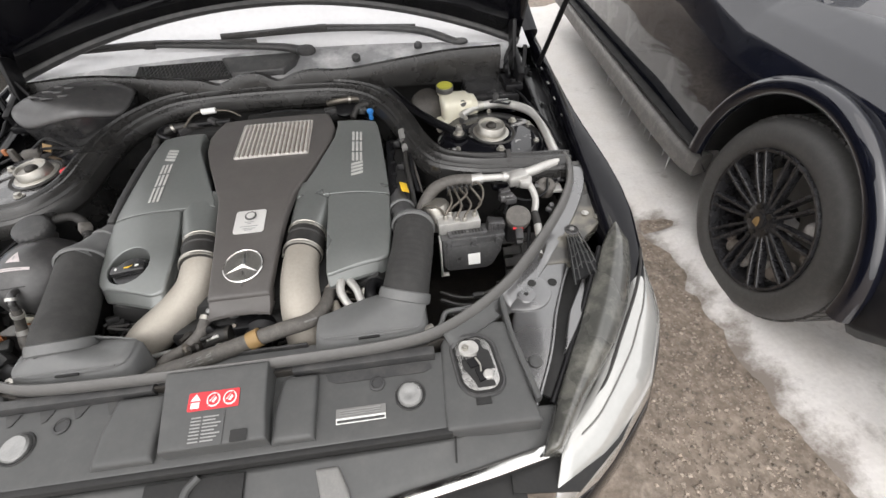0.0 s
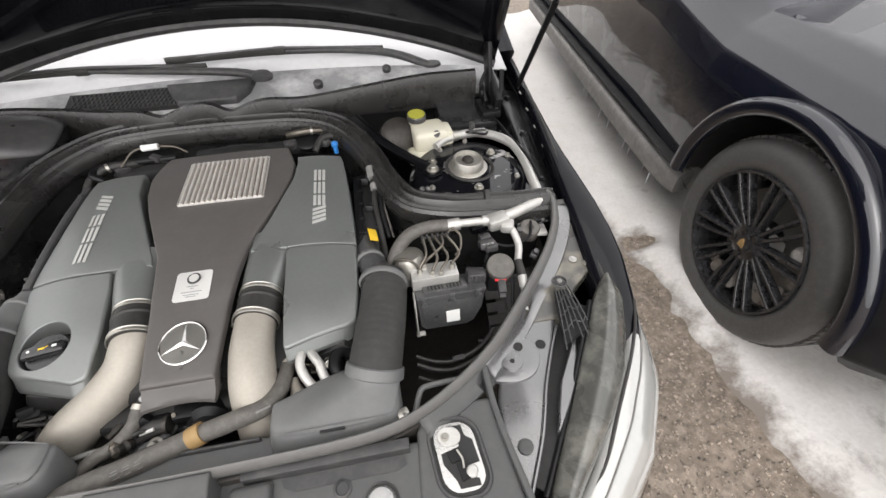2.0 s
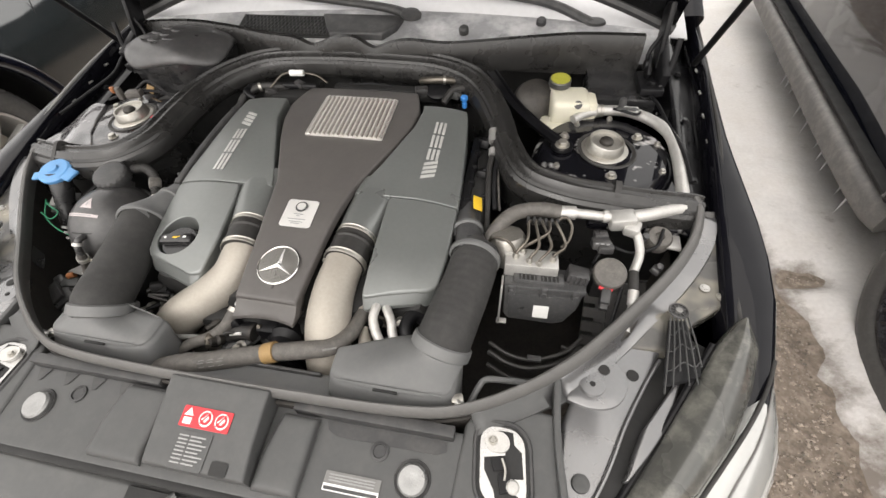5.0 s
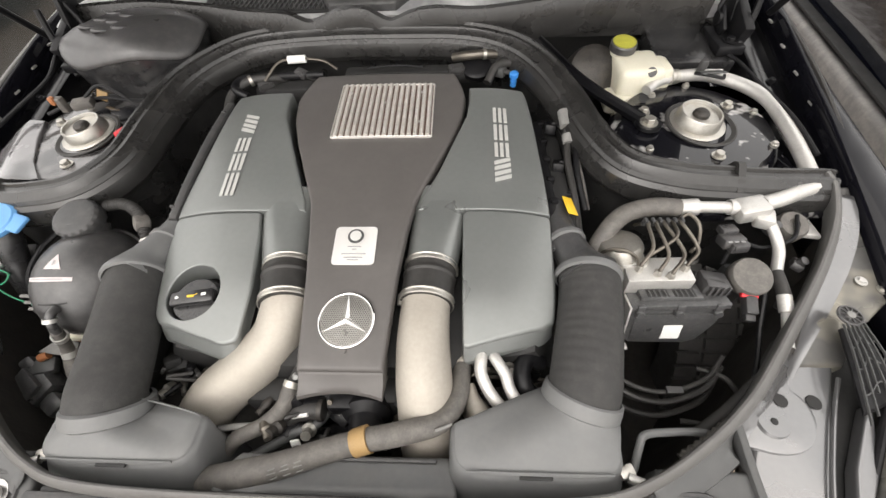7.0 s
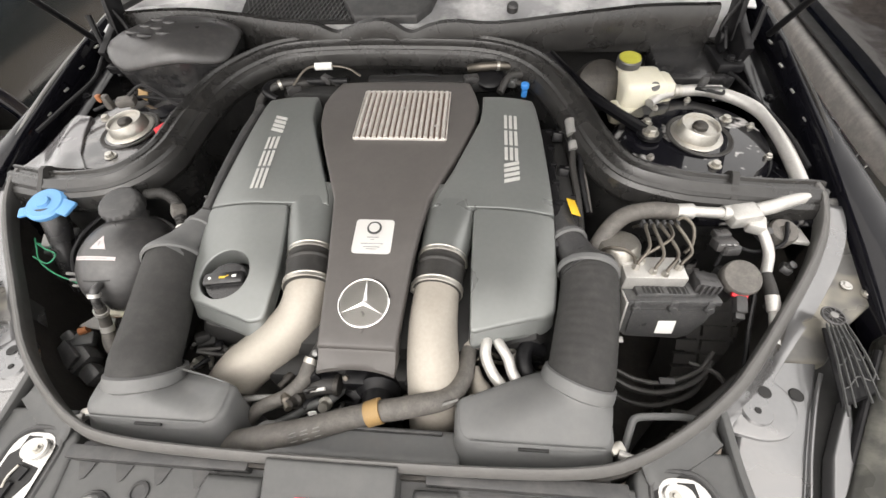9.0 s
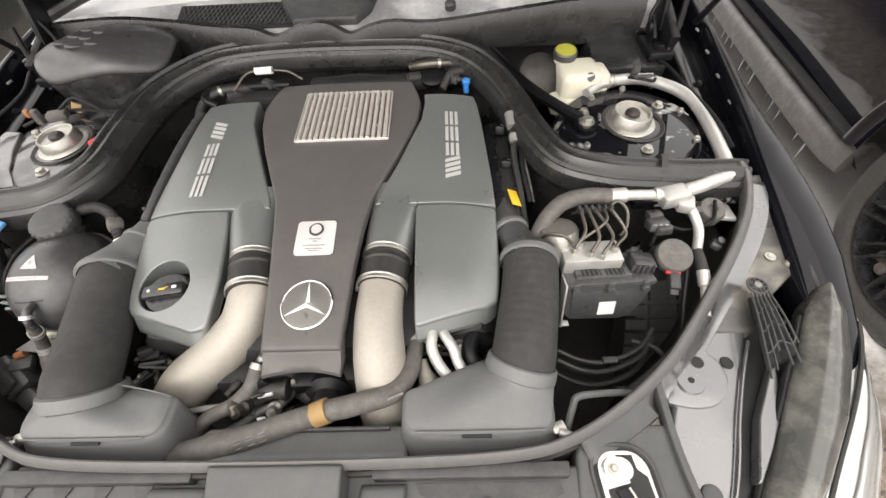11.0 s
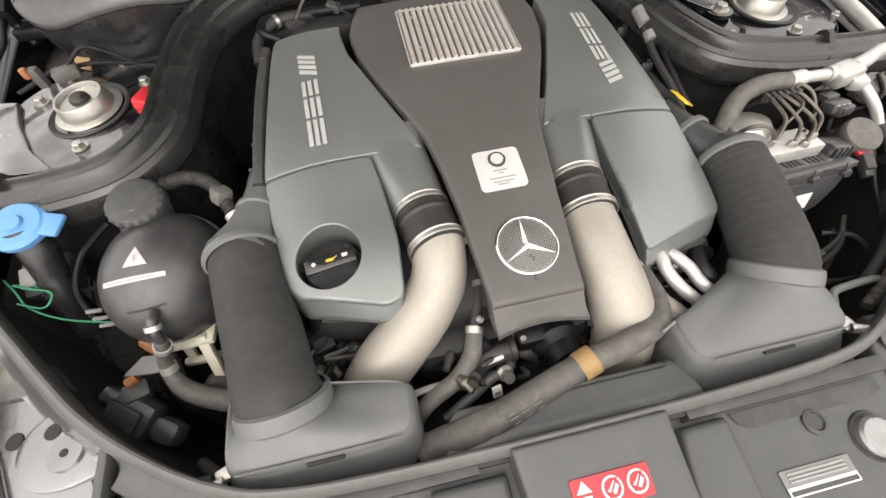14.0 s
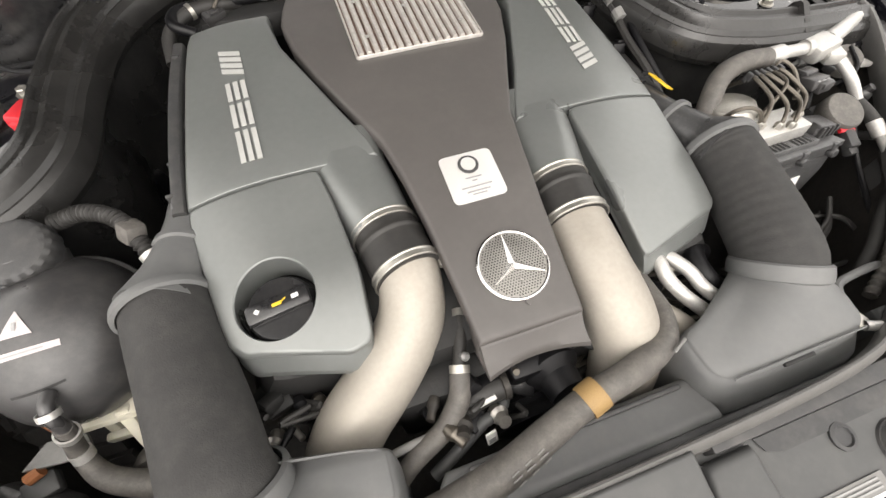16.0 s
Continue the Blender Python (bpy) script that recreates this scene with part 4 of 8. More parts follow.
def lamp(s):
    """Headlight lens: sweeps from the grille corner back along the wing."""
    t = np.linspace(0, 1, 15)
    outer = [(table([0, .25, .5, .75, .9, 1], [0.49, 0.60, 0.715, 0.785, 0.803, 0.792])(k), table([0, .25, .5, .75, .9, 1], [0.205, 0.262, 0.365, 0.475, 0.545, 0.60])(k)) for k in t]
    inner = [(table([0, .25, .5, .75, .9, 1], [0.525, 0.590, 0.655, 0.718, 0.757, 0.780])(k), table([0, .25, .5, .75, .9, 1], [0.295, 0.345, 0.425, 0.505, 0.565, 0.605])(k)) for k in t]
    bm = bmesh.new()
    R = []
    for k, (ox, oy), (ix, iy) in zip(t, outer, inner):
        row = []
        zi = 0.700 + 0.055 * k
        for q in np.linspace(0, 1, 7):
            x, y = ix + (ox - ix) * q, iy + (oy - iy) * q
            row.append(bm.verts.new((X0 + s * x, y, zi - 0.045 * q * q + 0.006 * math.sin(q * math.pi))))
        n = Vector((ox - ix, oy - iy)).normalized()
        row.append(bm.verts.new((X0 + s * (ox + n.x * 0.012), oy + n.y * 0.012, zi - 0.10)))
        row.append(bm.verts.new((X0 + s * (ox + n.x * 0.016), oy + n.y * 0.016, zi - 0.17)))
        R.append(row)
    for a, b in zip(R, R[1:]):
        for i in range(len(a) - 1):
            bm.faces.new((a[i], a[i + 1], b[i + 1], b[i]))
    bmesh.ops.recalc_face_normals(bm, faces=bm.faces)
    return bm


def nose_side(s):
    """Bumper skin below the lamp, round the corner."""
    bm = bmesh.new()
    R = []
    for k in np.linspace(0, 1, 17):
        x = table([0, .2, .4, .6, .8, 1], [0.0, 0.30, 0.52, 0.715, 0.815, 0.86])(k)
        y = table([0, .2, .4, .6, .8, 1], [0.10, 0.125, 0.195, 0.34, 0.48, 0.66])(k)
        top = table([0, .4, 1], [0.66, 0.60, 0.66])(k)
        R.append([bm.verts.new((X0 + s * (x + d), y - d * 0.8, z)) for d, z in ((-0.01, top), (0.006, top - 0.04), (0.014, 0.5), (0.006, 0.38), (-0.03, 0.22))])
    for a, b in zip(R, R[1:]):
        for i in range(4):
            bm.faces.new((a[i], a[i + 1], b[i + 1], b[i]))
    bmesh.ops.recalc_face_normals(bm, faces=bm.faces)
    return bm


for s in (1, -1):
    hl = part("headlight", lamp(s), LENS, car, "clear headlight lens reflecting the white sky", sharp=60, solid=0.003)
    HY, HI, HW = [0.262, 0.330, 0.41, 0.48, 0.55, 0.612, 0.648], [0.482, 0.522, 0.573, 0.620, 0.664, 0.702, 0.730], [0.030, 0.050, 0.078, 0.084, 0.076, 0.058, 0.018]
    hx = [X0 + s * q for q in HI]
    ho = [X0 + s * (q + w) for q, w in zip(HI, HW)]
    def housing_z(x, y):
        q = max(0.0, min(1.0, (abs(x - X0) - float(np.interp(y, HY, HI))) / float(np.interp(y, HY, HW))))
        return 0.722 + 0.21 * (y - 0.33) + 0.020 * math.sin(math.pi * q) ** 0.8 + 0.0016 * math.sin(9 * q + 6 * y)
    part("lamp_housing", panel(HY, hx if s > 0 else ho, ho if s > 0 else hx, housing_z, 0.008, 0.03, 22, 34), HOUSE, hl, "dusty dark plastic lamp housing")
    part("housing_rail", tube([(X0 + s * 0.519, 0.335, 0.712), (X0 + s * 0.570, 0.41, 0.729), (X0 + s * 0.616, 0.48, 0.744), (X0 + s * 0.660, 0.55, 0.759), (X0 + s * 0.698, 0.612, 0.773)], 0.005, 8, 10), BLACKM, hl)
    ribs = []
    for k in np.linspace(0.12, 0.92, 9):
        ox, oy = table([0, .25, .5, .75, .9, 1], [0.49, 0.60, 0.715, 0.785, 0.803, 0.792])(k), table([0, .25, .5, .75, .9, 1], [0.205, 0.262, 0.365, 0.475, 0.545, 0.60])(k)
        ix, iy = table([0, .25, .5, .75, .9, 1], [0.525, 0.590, 0.655, 0.718, 0.757, 0.780])(k), table([0, .25, .5, .75, .9, 1], [0.295, 0.345, 0.425, 0.505, 0.565, 0.605])(k)
        ribs.append((X0 + s * (ix + (ox - ix) * 0.42), iy + (oy - iy) * 0.42, 0.700 + 0.055 * k - 0.045 * 0.42 ** 2 + 0.0065))
    # thin grey tube on the lens; a crease's shading is put into its colour
    part("lens_crease", tube(ribs, 0.0015, 5, 8), STOP, hl, "grey line painting the shaded crease along the lens")
    part("lens_edge", tube([(X0 + s * q, y, z) for q, y, z in ((0.545, 0.302, 0.702), (0.612, 0.352, 0.717), (0.672, 0.428, 0.732), (0.732, 0.508, 0.748), (0.768, 0.566, 0.757), (0.786, 0.606, 0.762))], 0.0030, 8, 8), RUBBER, hl)
    part("lamp_tray", slab([(X0 + s * a, b) for a, b in ((0.43, 0.225), (0.53, 0.215), (0.62, 0.275), (0.72, 0.375), (0.79, 0.52), (0.80, 0.66), (0.66, 0.67), (0.60, 0.57), (0.50, 0.45), (0.44, 0.36))][::s], 0.668, 0.674, 0), GRIMEVOID, hl)
    part("bumper", nose_side(s), PAINT, car, "black painted bumper skin", sharp=60, solid=0.004)


def surface_patch_up(f, outline, h):
    """A pressed step with sloping sides on a curved plate."""
    c = Vector((sum(p[0] for p in outline) / len(outline), sum(p[1] for p in outline) / len(outline)))
    rim = spline([(x, y, 0) for x, y in outline] + [(outline[0][0], outline[0][1], 0)], 4)[:-1]
    rings = []
    for k, dz in ((1.0, -0.002), (0.955, h), (0.90, h + 0.0008), (0.55, h + 0.001), (0.15, h + 0.001)):
        ring = []
        for p in rim:
            q = c + (p.xy - c) * k
            ring.append((q.x, q.y, f(q.x, q.y) + dz))
        rings.append(ring)
    return loft(rings)


# inner wing plates between seal and lamp
def wing_plate(s):
    xl = [0.478, 0.476, 0.485, 0.520, 0.575, 0.64]
    xr = [0.484, 0.534, 0.570, 0.612, 0.645, 0.69]
    ys = [0.315, 0.40, 0.48, 0.56, 0.63, 0.70]
    z = lambda x, y: 0.727 + 0.09 * (y - 0.35) + 0.007 * math.sin((x - 0.5) * 22) * math.sin((y - 0.3) * 11)
    if s > 0:
        return panel(ys, [X0 + a for a in xl], [X0 + a for a in xr], z, 0.006, 0.03, 24, 34), z
    return panel(ys, [X0 - a for a in xr], [X0 - a for a in xl], lambda x, y: z(2 * X0 - x, y), 0.006, 0.03, 24, 34), (lambda x, y: z(2 * X0 - x, y))


for s in (1, -1):
    bm, zz = wing_plate(s)
    wp = part("inner_wing", bm, WINGM, car, "satin painted inner wing panel with faint paler patches")
    # black discs laid on the plate stand for the shade in uncut holes
    for x, y, r in ((0.543, 0.556, 0.0085), (0.585, 0.556, 0.0090), (0.525, 0.531, 0.0042)):
        x = X0 + s * x
        part("hole", lathe([(r, 0.0002), (r * 0.9, 0.001), (0, 0.001)], 20, Matrix.Translation((x, y, zz(x, y) + (0.0010 if x * s > 0.575 else 0.0054 if y > 0.55 else 0.0074)))), GRIMEVOID, wp)
    x = X0 + s * 0.507
    part("boss", lathe([(0.013, -0.002), (0.0115, 0.0065), (0.009, 0.0075), (0.005, 0.0070), (0, 0.0068)], 24, Matrix.Translation((x, 0.400, zz(x, 0.400) - 0.0035))), PANEL, wp)
    # the sheet that rises from the wing plate to the weather strip
    line = spline([p for p in front_seal if s * (p[0] - X0) > 0.33 and p[1] < 0.85], 5)
    def plate_z(x, y):
        low = zz(x, y) + 0.0025 if abs(x - X0) > 0.470 else nose_z(x, y) + 0.0065
        high = 0.7545 + (0.26 if y < 0.72 else 0.27) * (y - 0.60)
        k = max(0.0, min(1.0, (y - 0.585) / 0.03))
        return low + (high - low) * k
    rows = []
    for i, a in enumerate(line):
        d = (line[min(i + 1, len(line) - 1)] - line[max(i - 1, 0)]).normalized()
        out = Vector((d.y, -d.x, 0)).normalized()
        if out.x * s < 0 or (abs(out.x) < 0.2 and out.y > 0):
            out = -out
        end = a + out * 0.034
        ze = plate_z(end.x, end.y)
        rows.append([])
        for q in (0.0, 0.12, 0.3, 0.5, 0.7, 0.85, 0.93, 1.0):
            p = a + out * (0.007 + 0.027 * q)
            rows[-1].append((p.x, p.y, ze + (a.z - 0.008 - ze) * (1 - q) ** 2.2 - (0.005 if q == 1.0 else 0.0)))
    turn = max([i for i, r in enumerate(rows) if abs(r[-1][0] - X0) > 0.478] + [0]) if abs(rows[0][-1][0] - X0) > 0.478 else min([i for i, r in enumerate(rows) if abs(r[-1][0] - X0) > 0.478])
    halves = (rows[:turn + 1], rows[turn:])
    for piece in halves:
        if len(piece) < 2:
            continue
        fb = bmesh.new()
        R = [[fb.verts.new(p) for p in r] for r in piece]
        for a, b in zip(R, R[1:]):
            for i in range(7):
                fb.faces.new((a[i], b[i], b[i + 1], a[i + 1]))
        bmesh.ops.recalc_face_normals(fb, faces=fb.faces)
        wide = sum(abs(r[-1][0] - X0) for r in piece) / len(piece) > 0.478
        part("seal_flange", fb, WINGM if wide else PANEL, wp, solid=0.002)
    # pressed steps round the holes
    part("pressing", surface_patch_up(zz, [(X0 + s * a, b) for a, b in ((0.488, 0.503), (0.520, 0.495), (0.547, 0.498), (0.566, 0.512), (0.577, 0.536), (0.572, 0.560), (0.552, 0.577), (0.526, 0.576), (0.505, 0.558), (0.492, 0.533))], 0.0040), WINGM, wp)
    part("pressing", lathe([(0.0200, 0.003), (0.0175, 0.0068), (0.010, 0.0072), (0, 0.0072)], 28, Matrix.Translation((X0 + s * 0.525, 0.531, zz(X0 + s * 0.525, 0.531)))), WINGM, wp)
    part("rolled_edge", tube([(X0 + s * a, b, zz(X0 + s * a, b) + 0.005) for a, b in ((0.494, 0.335), (0.530, 0.397), (0.548, 0.435), (0.566, 0.478), (0.592, 0.528), (0.608, 0.556), (0.626, 0.585))], 0.0026, 6, 10), WINGM, wp)
    part("plate_edge", sweep([(X0 + s * 0.472, 0.522, 0.760), (X0 + s * 0.474, 0.44, 0.752), (X0 + s * 0.490, 0.33, 0.742)], rounded(0.010, 0.022, 0.003, 3), 6), PANEL, wp)
    # near-black strip under the plates; the groove's shade is put in its colour
    part("recess_line", sweep([(X0 + s * a, b, zz(X0 + s * a, b) - 0.020) for a, b in ((0.518, 0.345), (0.544, 0.378), (0.566, 0.416), (0.584, 0.455), (0.602, 0.500), (0.630, 0.545), (0.652, 0.590), (0.676, 0.640))], rounded(0.066, 0.008, 0.003, 3), 6), GRIMEVOID, wp)
    oa, ob = [X0 + s * a for a in (0.561, 0.577, 0.593, 0.619, 0.644)], [X0 + s * a for a in (0.565, 0.596, 0.621, 0.637, 0.650)]
    part("outer_strip", panel([0.410, 0.448, 0.482, 0.518, 0.553], oa if s > 0 else ob, ob if s > 0 else oa, lambda x, y: zz(x, y) + 0.007, 0.003, 0.016, 10, 24), WINGM, wp)
    ca, cb = [X0 + s * a for a in (0.566, 0.606, 0.648, 0.684, 0.708, 0.716)], [X0 + s * a for a in (0.640, 0.684, 0.742, 0.744, 0.742, 0.740)]
    top_z = table([0.60, 0.655, 0.715, 0.80, 0.86], [0.753, 0.768, 0.777, 0.799, 0.820])
    part("corner_plate", panel([0.600, 0.65, 0.695, 0.75, 0.80, 0.86], ca if s > 0 else cb, cb if s > 0 else ca, lambda x, y: top_z(y) + 0.0012 * math.sin(x * 60), 0.005, 0.02, 16, 30), CORNER, wp, "stained corner plate")
    for bx, by, bmt in ((0.707, 0.715, ALU), (0.730, 0.702, STEEL)):
        part("bolt", bolt((X0 + s * bx, by, top_z(by) + 0.0005), 0.0052, 0.0035), bmt, wp)

# black lattice duct in front of the wing
for s in (1, -1):
    base = (X0 + s * 0.652, 0.655, 0.787)
    vent = thing("air_vent", base, "fan-shaped black plastic lattice beside the headlight", "vent")
    part("hub", join(lathe([(0.014, 0), (0.0150, 0.003), (0.0140, 0.0045), (0.0125, 0.004), (0.0120, 0.001), (0, 0.001)], 24, Matrix.Translation(base)), *[box((base[0] + 0.008 * math.cos(k), base[1] + 0.008 * math.sin(k), base[2] + 0.003), (0.008, 0.0012, 0.002), 0, (0, 0, math.degrees(k))) for k in (0.3, 0.93, 1.56, 2.18, 2.81, 3.44, 4.07, 4.7, 5.33, 5.96)]), TANKP, vent)
    part("hub_pin", lathe([(0.005, 0.001), (0.005, 0.0055), (0, 0.006)], 12, Matrix.Translation(base)), STOP, vent)
    def spot(q, k, dz=0.0):
        lat = (k - 0.5) * (0.022 + 0.034 * q) - 0.006 * q
        return (base[0] + s * lat, base[1] - (0.120 - 0.022 * k) * q, base[2] - 0.012 * q + dz)
    # black sheet under the open slats; it stands for the shadow there
    part("shade_backing", loft([[spot(0.12, 0, -0.005), spot(0.12, 1, -0.005), spot(0.97, 1, -0.006), spot(0.97, 0.5, -0.006), spot(0.97, 0, -0.006)], [tuple(Vector(v) - Vector((0, 0, 0.009))) for v in (spot(0.12, 0), spot(0.12, 1), spot(1.0, 1), spot(1.0, 0.5), spot(1.0, 0))]]), BLACKM, vent, smooth=False)
    # slats in lighter grey plastic, which paints the highlights on their edges
    for i in range(6):
        part("slat", sweep([spot(0.1, i / 5, 0.002), spot(0.5, i / 5, 0.004), spot(1.0 + 0.14 * math.sin(i * 2.0 + 0.8), i / 5, 0.0)], rounded(0.0016, 0.004, 0.0006, 2), 3), PANEL, vent)
    for q in (0.32, 0.55, 0.80):
        part("cross_rib", tube([spot(q + 0.05 * math.sin(9 * k + q), k, 0.002) for k in (0, 0.2, 0.5, 0.8, 1)], 0.0009, 4, 6), PANEL, vent)


# ---- engine: covers ----
def eased(xs, vs, r=0.028):
    """A table whose corners are rounded off over a length r."""
    return lambda t: float(np.mean(np.interp([t + r * k / 4 for k in range(-4, 5)], xs, vs)))


def zc(x, y):
    return eased([0.54, 0.555, 0.63, 0.74, 0.95, 1.10, 1.14], [0.797, 0.801, 0.818, 0.840, 0.858, 0.868, 0.866])(y) - 0.25 * max(0, abs(x - X0) - 0.03) ** 2


def zs(x, y):
    return eased([0.56, 0.66, 0.82, 0.95, 1.03, 1.10], [0.782, 0.812, 0.842, 0.858, 0.866, 0.869])(y) - 1.6 * max(0, abs(x) - 0.19) ** 2


def on(f, x, y, h=0.0):
    return (x, y, f(x, y) + h)


cover = thing("engine_cover", (X0, 0.85, 0.80), "matt brown-grey plastic centre cover on the engine", "engine cover")
CY = [0.566, 0.62, 0.69, 0.755, 0.81, 0.87, 0.94, 1.0, 1.055, 1.085, 1.135]
CW = [0.0545, 0.058, 0.0635, 0.071, 0.080, 0.103, 0.130, 0.149, 0.156, 0.150, 0.135]
shell = part("shell", panel(CY, [X0 - w for w in CW], [X0 + w for w in CW], zc, 0.005, 0.012, 30, 70, rend=0.005), COVER, cover)
# front face with its arched lower edge
bm = bmesh.new()
R = []
for i in range(-2, 17):
    u = max(-1.0, min(1.0, 2 * i / 14 - 1))
    k = 0.5 * max(0, -i, i - 14)
    x = X0 + u * (0.0535 + 0.003 * k)
    back = 0.030 * k
    R.append([bm.verts.new(p) for p in ((x, 0.567 + back, 0.7975 + 0.006 * k), (x, 0.5635 + back, 0.794 + 0.004 * k), (x, 0.5585 - 0.002 * u * u + back, 0.7875), (x, 0.553 - 0.006 * u * u + back, 0.783),
                                       (x, 0.5485 - 0.009 * u * u + back, 0.7785 + 0.003 * u * u), (x, 0.547 - 0.010 * u * u + back, 0.7725 + 0.004 * u * u), (x, 0.551 - 0.010 * u * u + back, 0.7690 + 0.004 * u * u))])
for a, b in zip(R, R[1:]):
    for k in range(6):
        bm.faces.new((a[k], b[k], b[k + 1], a[k + 1]))
bmesh.ops.recalc_face_normals(bm, faces=bm.faces)
part("support", join(box((-0.022, 0.572, 0.748), (0.016, 0.005, 0.058), 0.002, (-12, 0, 0)), box((0.026, 0.572, 0.748), (0.010, 0.005, 0.058), 0.002, (-12, 0, 0)), box((0.002, 0.577, 0.768), (0.062, 0.005, 0.022), 0.002, (-12, 0, 0))), PANEL, cover, "grey plastic support bracket")
part("front_lip", bm, COVER, cover, solid=0.006)
# cooling grille
gx0, gx1, gy0, gy1 = -0.064, 0.105, 0.948, 1.088
gr = part("vent_grille", join(slab([(gx0, gy0), (gx1, gy0), (gx1, gy1), (gx0, gy1)], 0, 0.001, 0)), RUST, cover, "pale ribbed metal grille over a rusty core")
for v in gr.data.vertices:
    v.co.z += zc(v.co.x, v.co.y) + 0.0012
for i in range(16):
    x = gx0 + 0.0055 + (gx1 - gx0 - 0.011) * i / 15
    part("slat", sweep([on(zc, x, gy0 + 0.001, 0.004), on(zc, x, (gy0 + gy1) / 2, 0.004), on(zc, x, gy1 - 0.001, 0.004)], [(-0.0034, -0.003), (0.0034, -0.003), (0.0032, 0.001), (0.0020, 0.003), (-0.0020, 0.003), (-0.0032, 0.001)], 3), FIN, gr)
for k, (x, y) in enumerate(((gx0 + 0.02, gy0 + 0.03), (gx0 + 0.02, gy1 - 0.03), (gx1 - 0.02, gy0 + 0.03), (gx1 - 0.02, gy1 - 0.03), (0.02, 1.03))):
    part("rivet", lathe([(0.003, 0), (0.003, 0.001), (0, 0.0018)], 10, Matrix.Translation(on(zc, x, y, 0.007))), ALU, gr)
for a, b in (((gx0 - 0.001, gy0), (gx0 - 0.001, gy1)), ((gx1 + 0.001, gy0), (gx1 + 0.001, gy1)), ((gx0, gy0 - 0.001), (gx1, gy0 - 0.001)), ((gx0, gy1), (gx1, gy1))):
    part("frame_bar", sweep([on(zc, *a, 0.002), on(zc, (a[0] + b[0]) / 2, (a[1] + b[1]) / 2, 0.002), on(zc, *b, 0.002)], rounded(0.0022, 0.005, 0.0006, 2), 3), FIN, gr)
part("rear_edge", sweep([on(zc, gx0, gy1 + 0.002, 0.002), on(zc, gx1, gy1 + 0.002, 0.002)], rounded(0.004, 0.006, 0.001, 2), 3), COVER, gr)


def surface_patch(f, outline, h=0.0012, m=None):
    """A thin plate lying on a curved surface."""
    bm = slab(outline, 0, 0.0008, 0)
    bmesh.ops.triangulate(bm, faces=[q for q in bm.faces if len(q.verts) > 4])
    for v in bm.verts:
        v.co.z += f(v.co.x, v.co.y) + h
    return bm


# signed plate
pl = part("badge_plate", surface_patch(zc, [(0.0085 + a, 0.732 + b) for a, b in rounded(0.060, 0.060, 0.006, 4)]), PLATE, cover, "brushed metal badge plate with a ring and fine lines")
part("ring", surface_patch(zc, [(0.0085 + a, 0.746 + b) for a, b in circle(0.0115, 28)], 0.0022), INK, pl)
part("ring_middle", surface_patch(zc, [(0.0085 + a, 0.746 + b) for a, b in circle(0.0082, 28)], 0.0032), PLATE, pl)
for y, w in ((0.7285, 0.018), (0.7245, 0.006), (0.7175, 0.034), (0.7120, 0.026), (0.7085, 0.016)):
    part("text_bar", surface_patch(zc, [(0.0085 - w / 2, y), (0.0085 + w / 2, y), (0.0085 + w / 2, y + 0.0012), (0.0085 - w / 2, y + 0.0012)], 0.0022), GREYINK, pl)
# round badge: a rim, a mesh disc and three plain rays
nrm = (0, -0.19, 1)
bp = (0.011, 0.6265, zc(0.011, 0.6265) + 0.0005)
bd = part("round_badge", lathe([(0.0368, 0), (0.0368, 0.0035), (0.0352, 0.0045), (0.0343, 0.004), (0.0340, 0.003)], 48, aim(bp, nrm)), CHROME, cover, "round chrome badge with three rays over fine mesh")
part("badge_mesh", lathe([(0.034, 0.0025), (0.012, 0.0032), (0, 0.0034)], 48, aim(bp, nrm)), MESHM, bd)
dots = bmesh.new()
for i in range(-11, 12):
    for j in range(-13, 14):
        x, y = i * 0.0030 + (j % 2) * 0.0015, j * 0.0026
        if math.hypot(x, y) < 0.032:
            c = [dots.verts.new((x + 0.0009 * math.cos(k * math.pi / 3), y + 0.0009 * math.sin(k * math.pi / 3), 0.0036)) for k in range(6)]
            dots.faces.new(c)
tagged(part("perforation", moved(dots, aim(bp, nrm)), DARKMETAL, bd, smooth=False), kind="stuff")
for a in (90, 210, 330):
    a = radians(a)
    ray = bmesh.new()
    c, s_ = math.cos(a), math.sin(a)
    base = [ray.verts.new(p) for p in ((-s_ * 0.0045, c * 0.0045, 0.0036), (c * 0.034, s_ * 0.034, 0.0044), (s_ * 0.0045, -c * 0.0045, 0.0036))]
    tops = ray.verts.new((0, 0, 0.0080))
    ray.faces.new((base[0], tops, base[1]))
    ray.faces.new((base[1], tops, base[2]))
    bmesh.ops.recalc_face_normals(ray, faces=ray.faces)
    part("ray", moved(ray, aim(bp, nrm)), CHROME, bd, smooth=False)
part("peg", lathe([(0.003, 0), (0.003, 0.0015), (0, 0.002)], 14, aim(on(zc, 0.012, 0.588, 0.001), nrm)), COVER, cover)


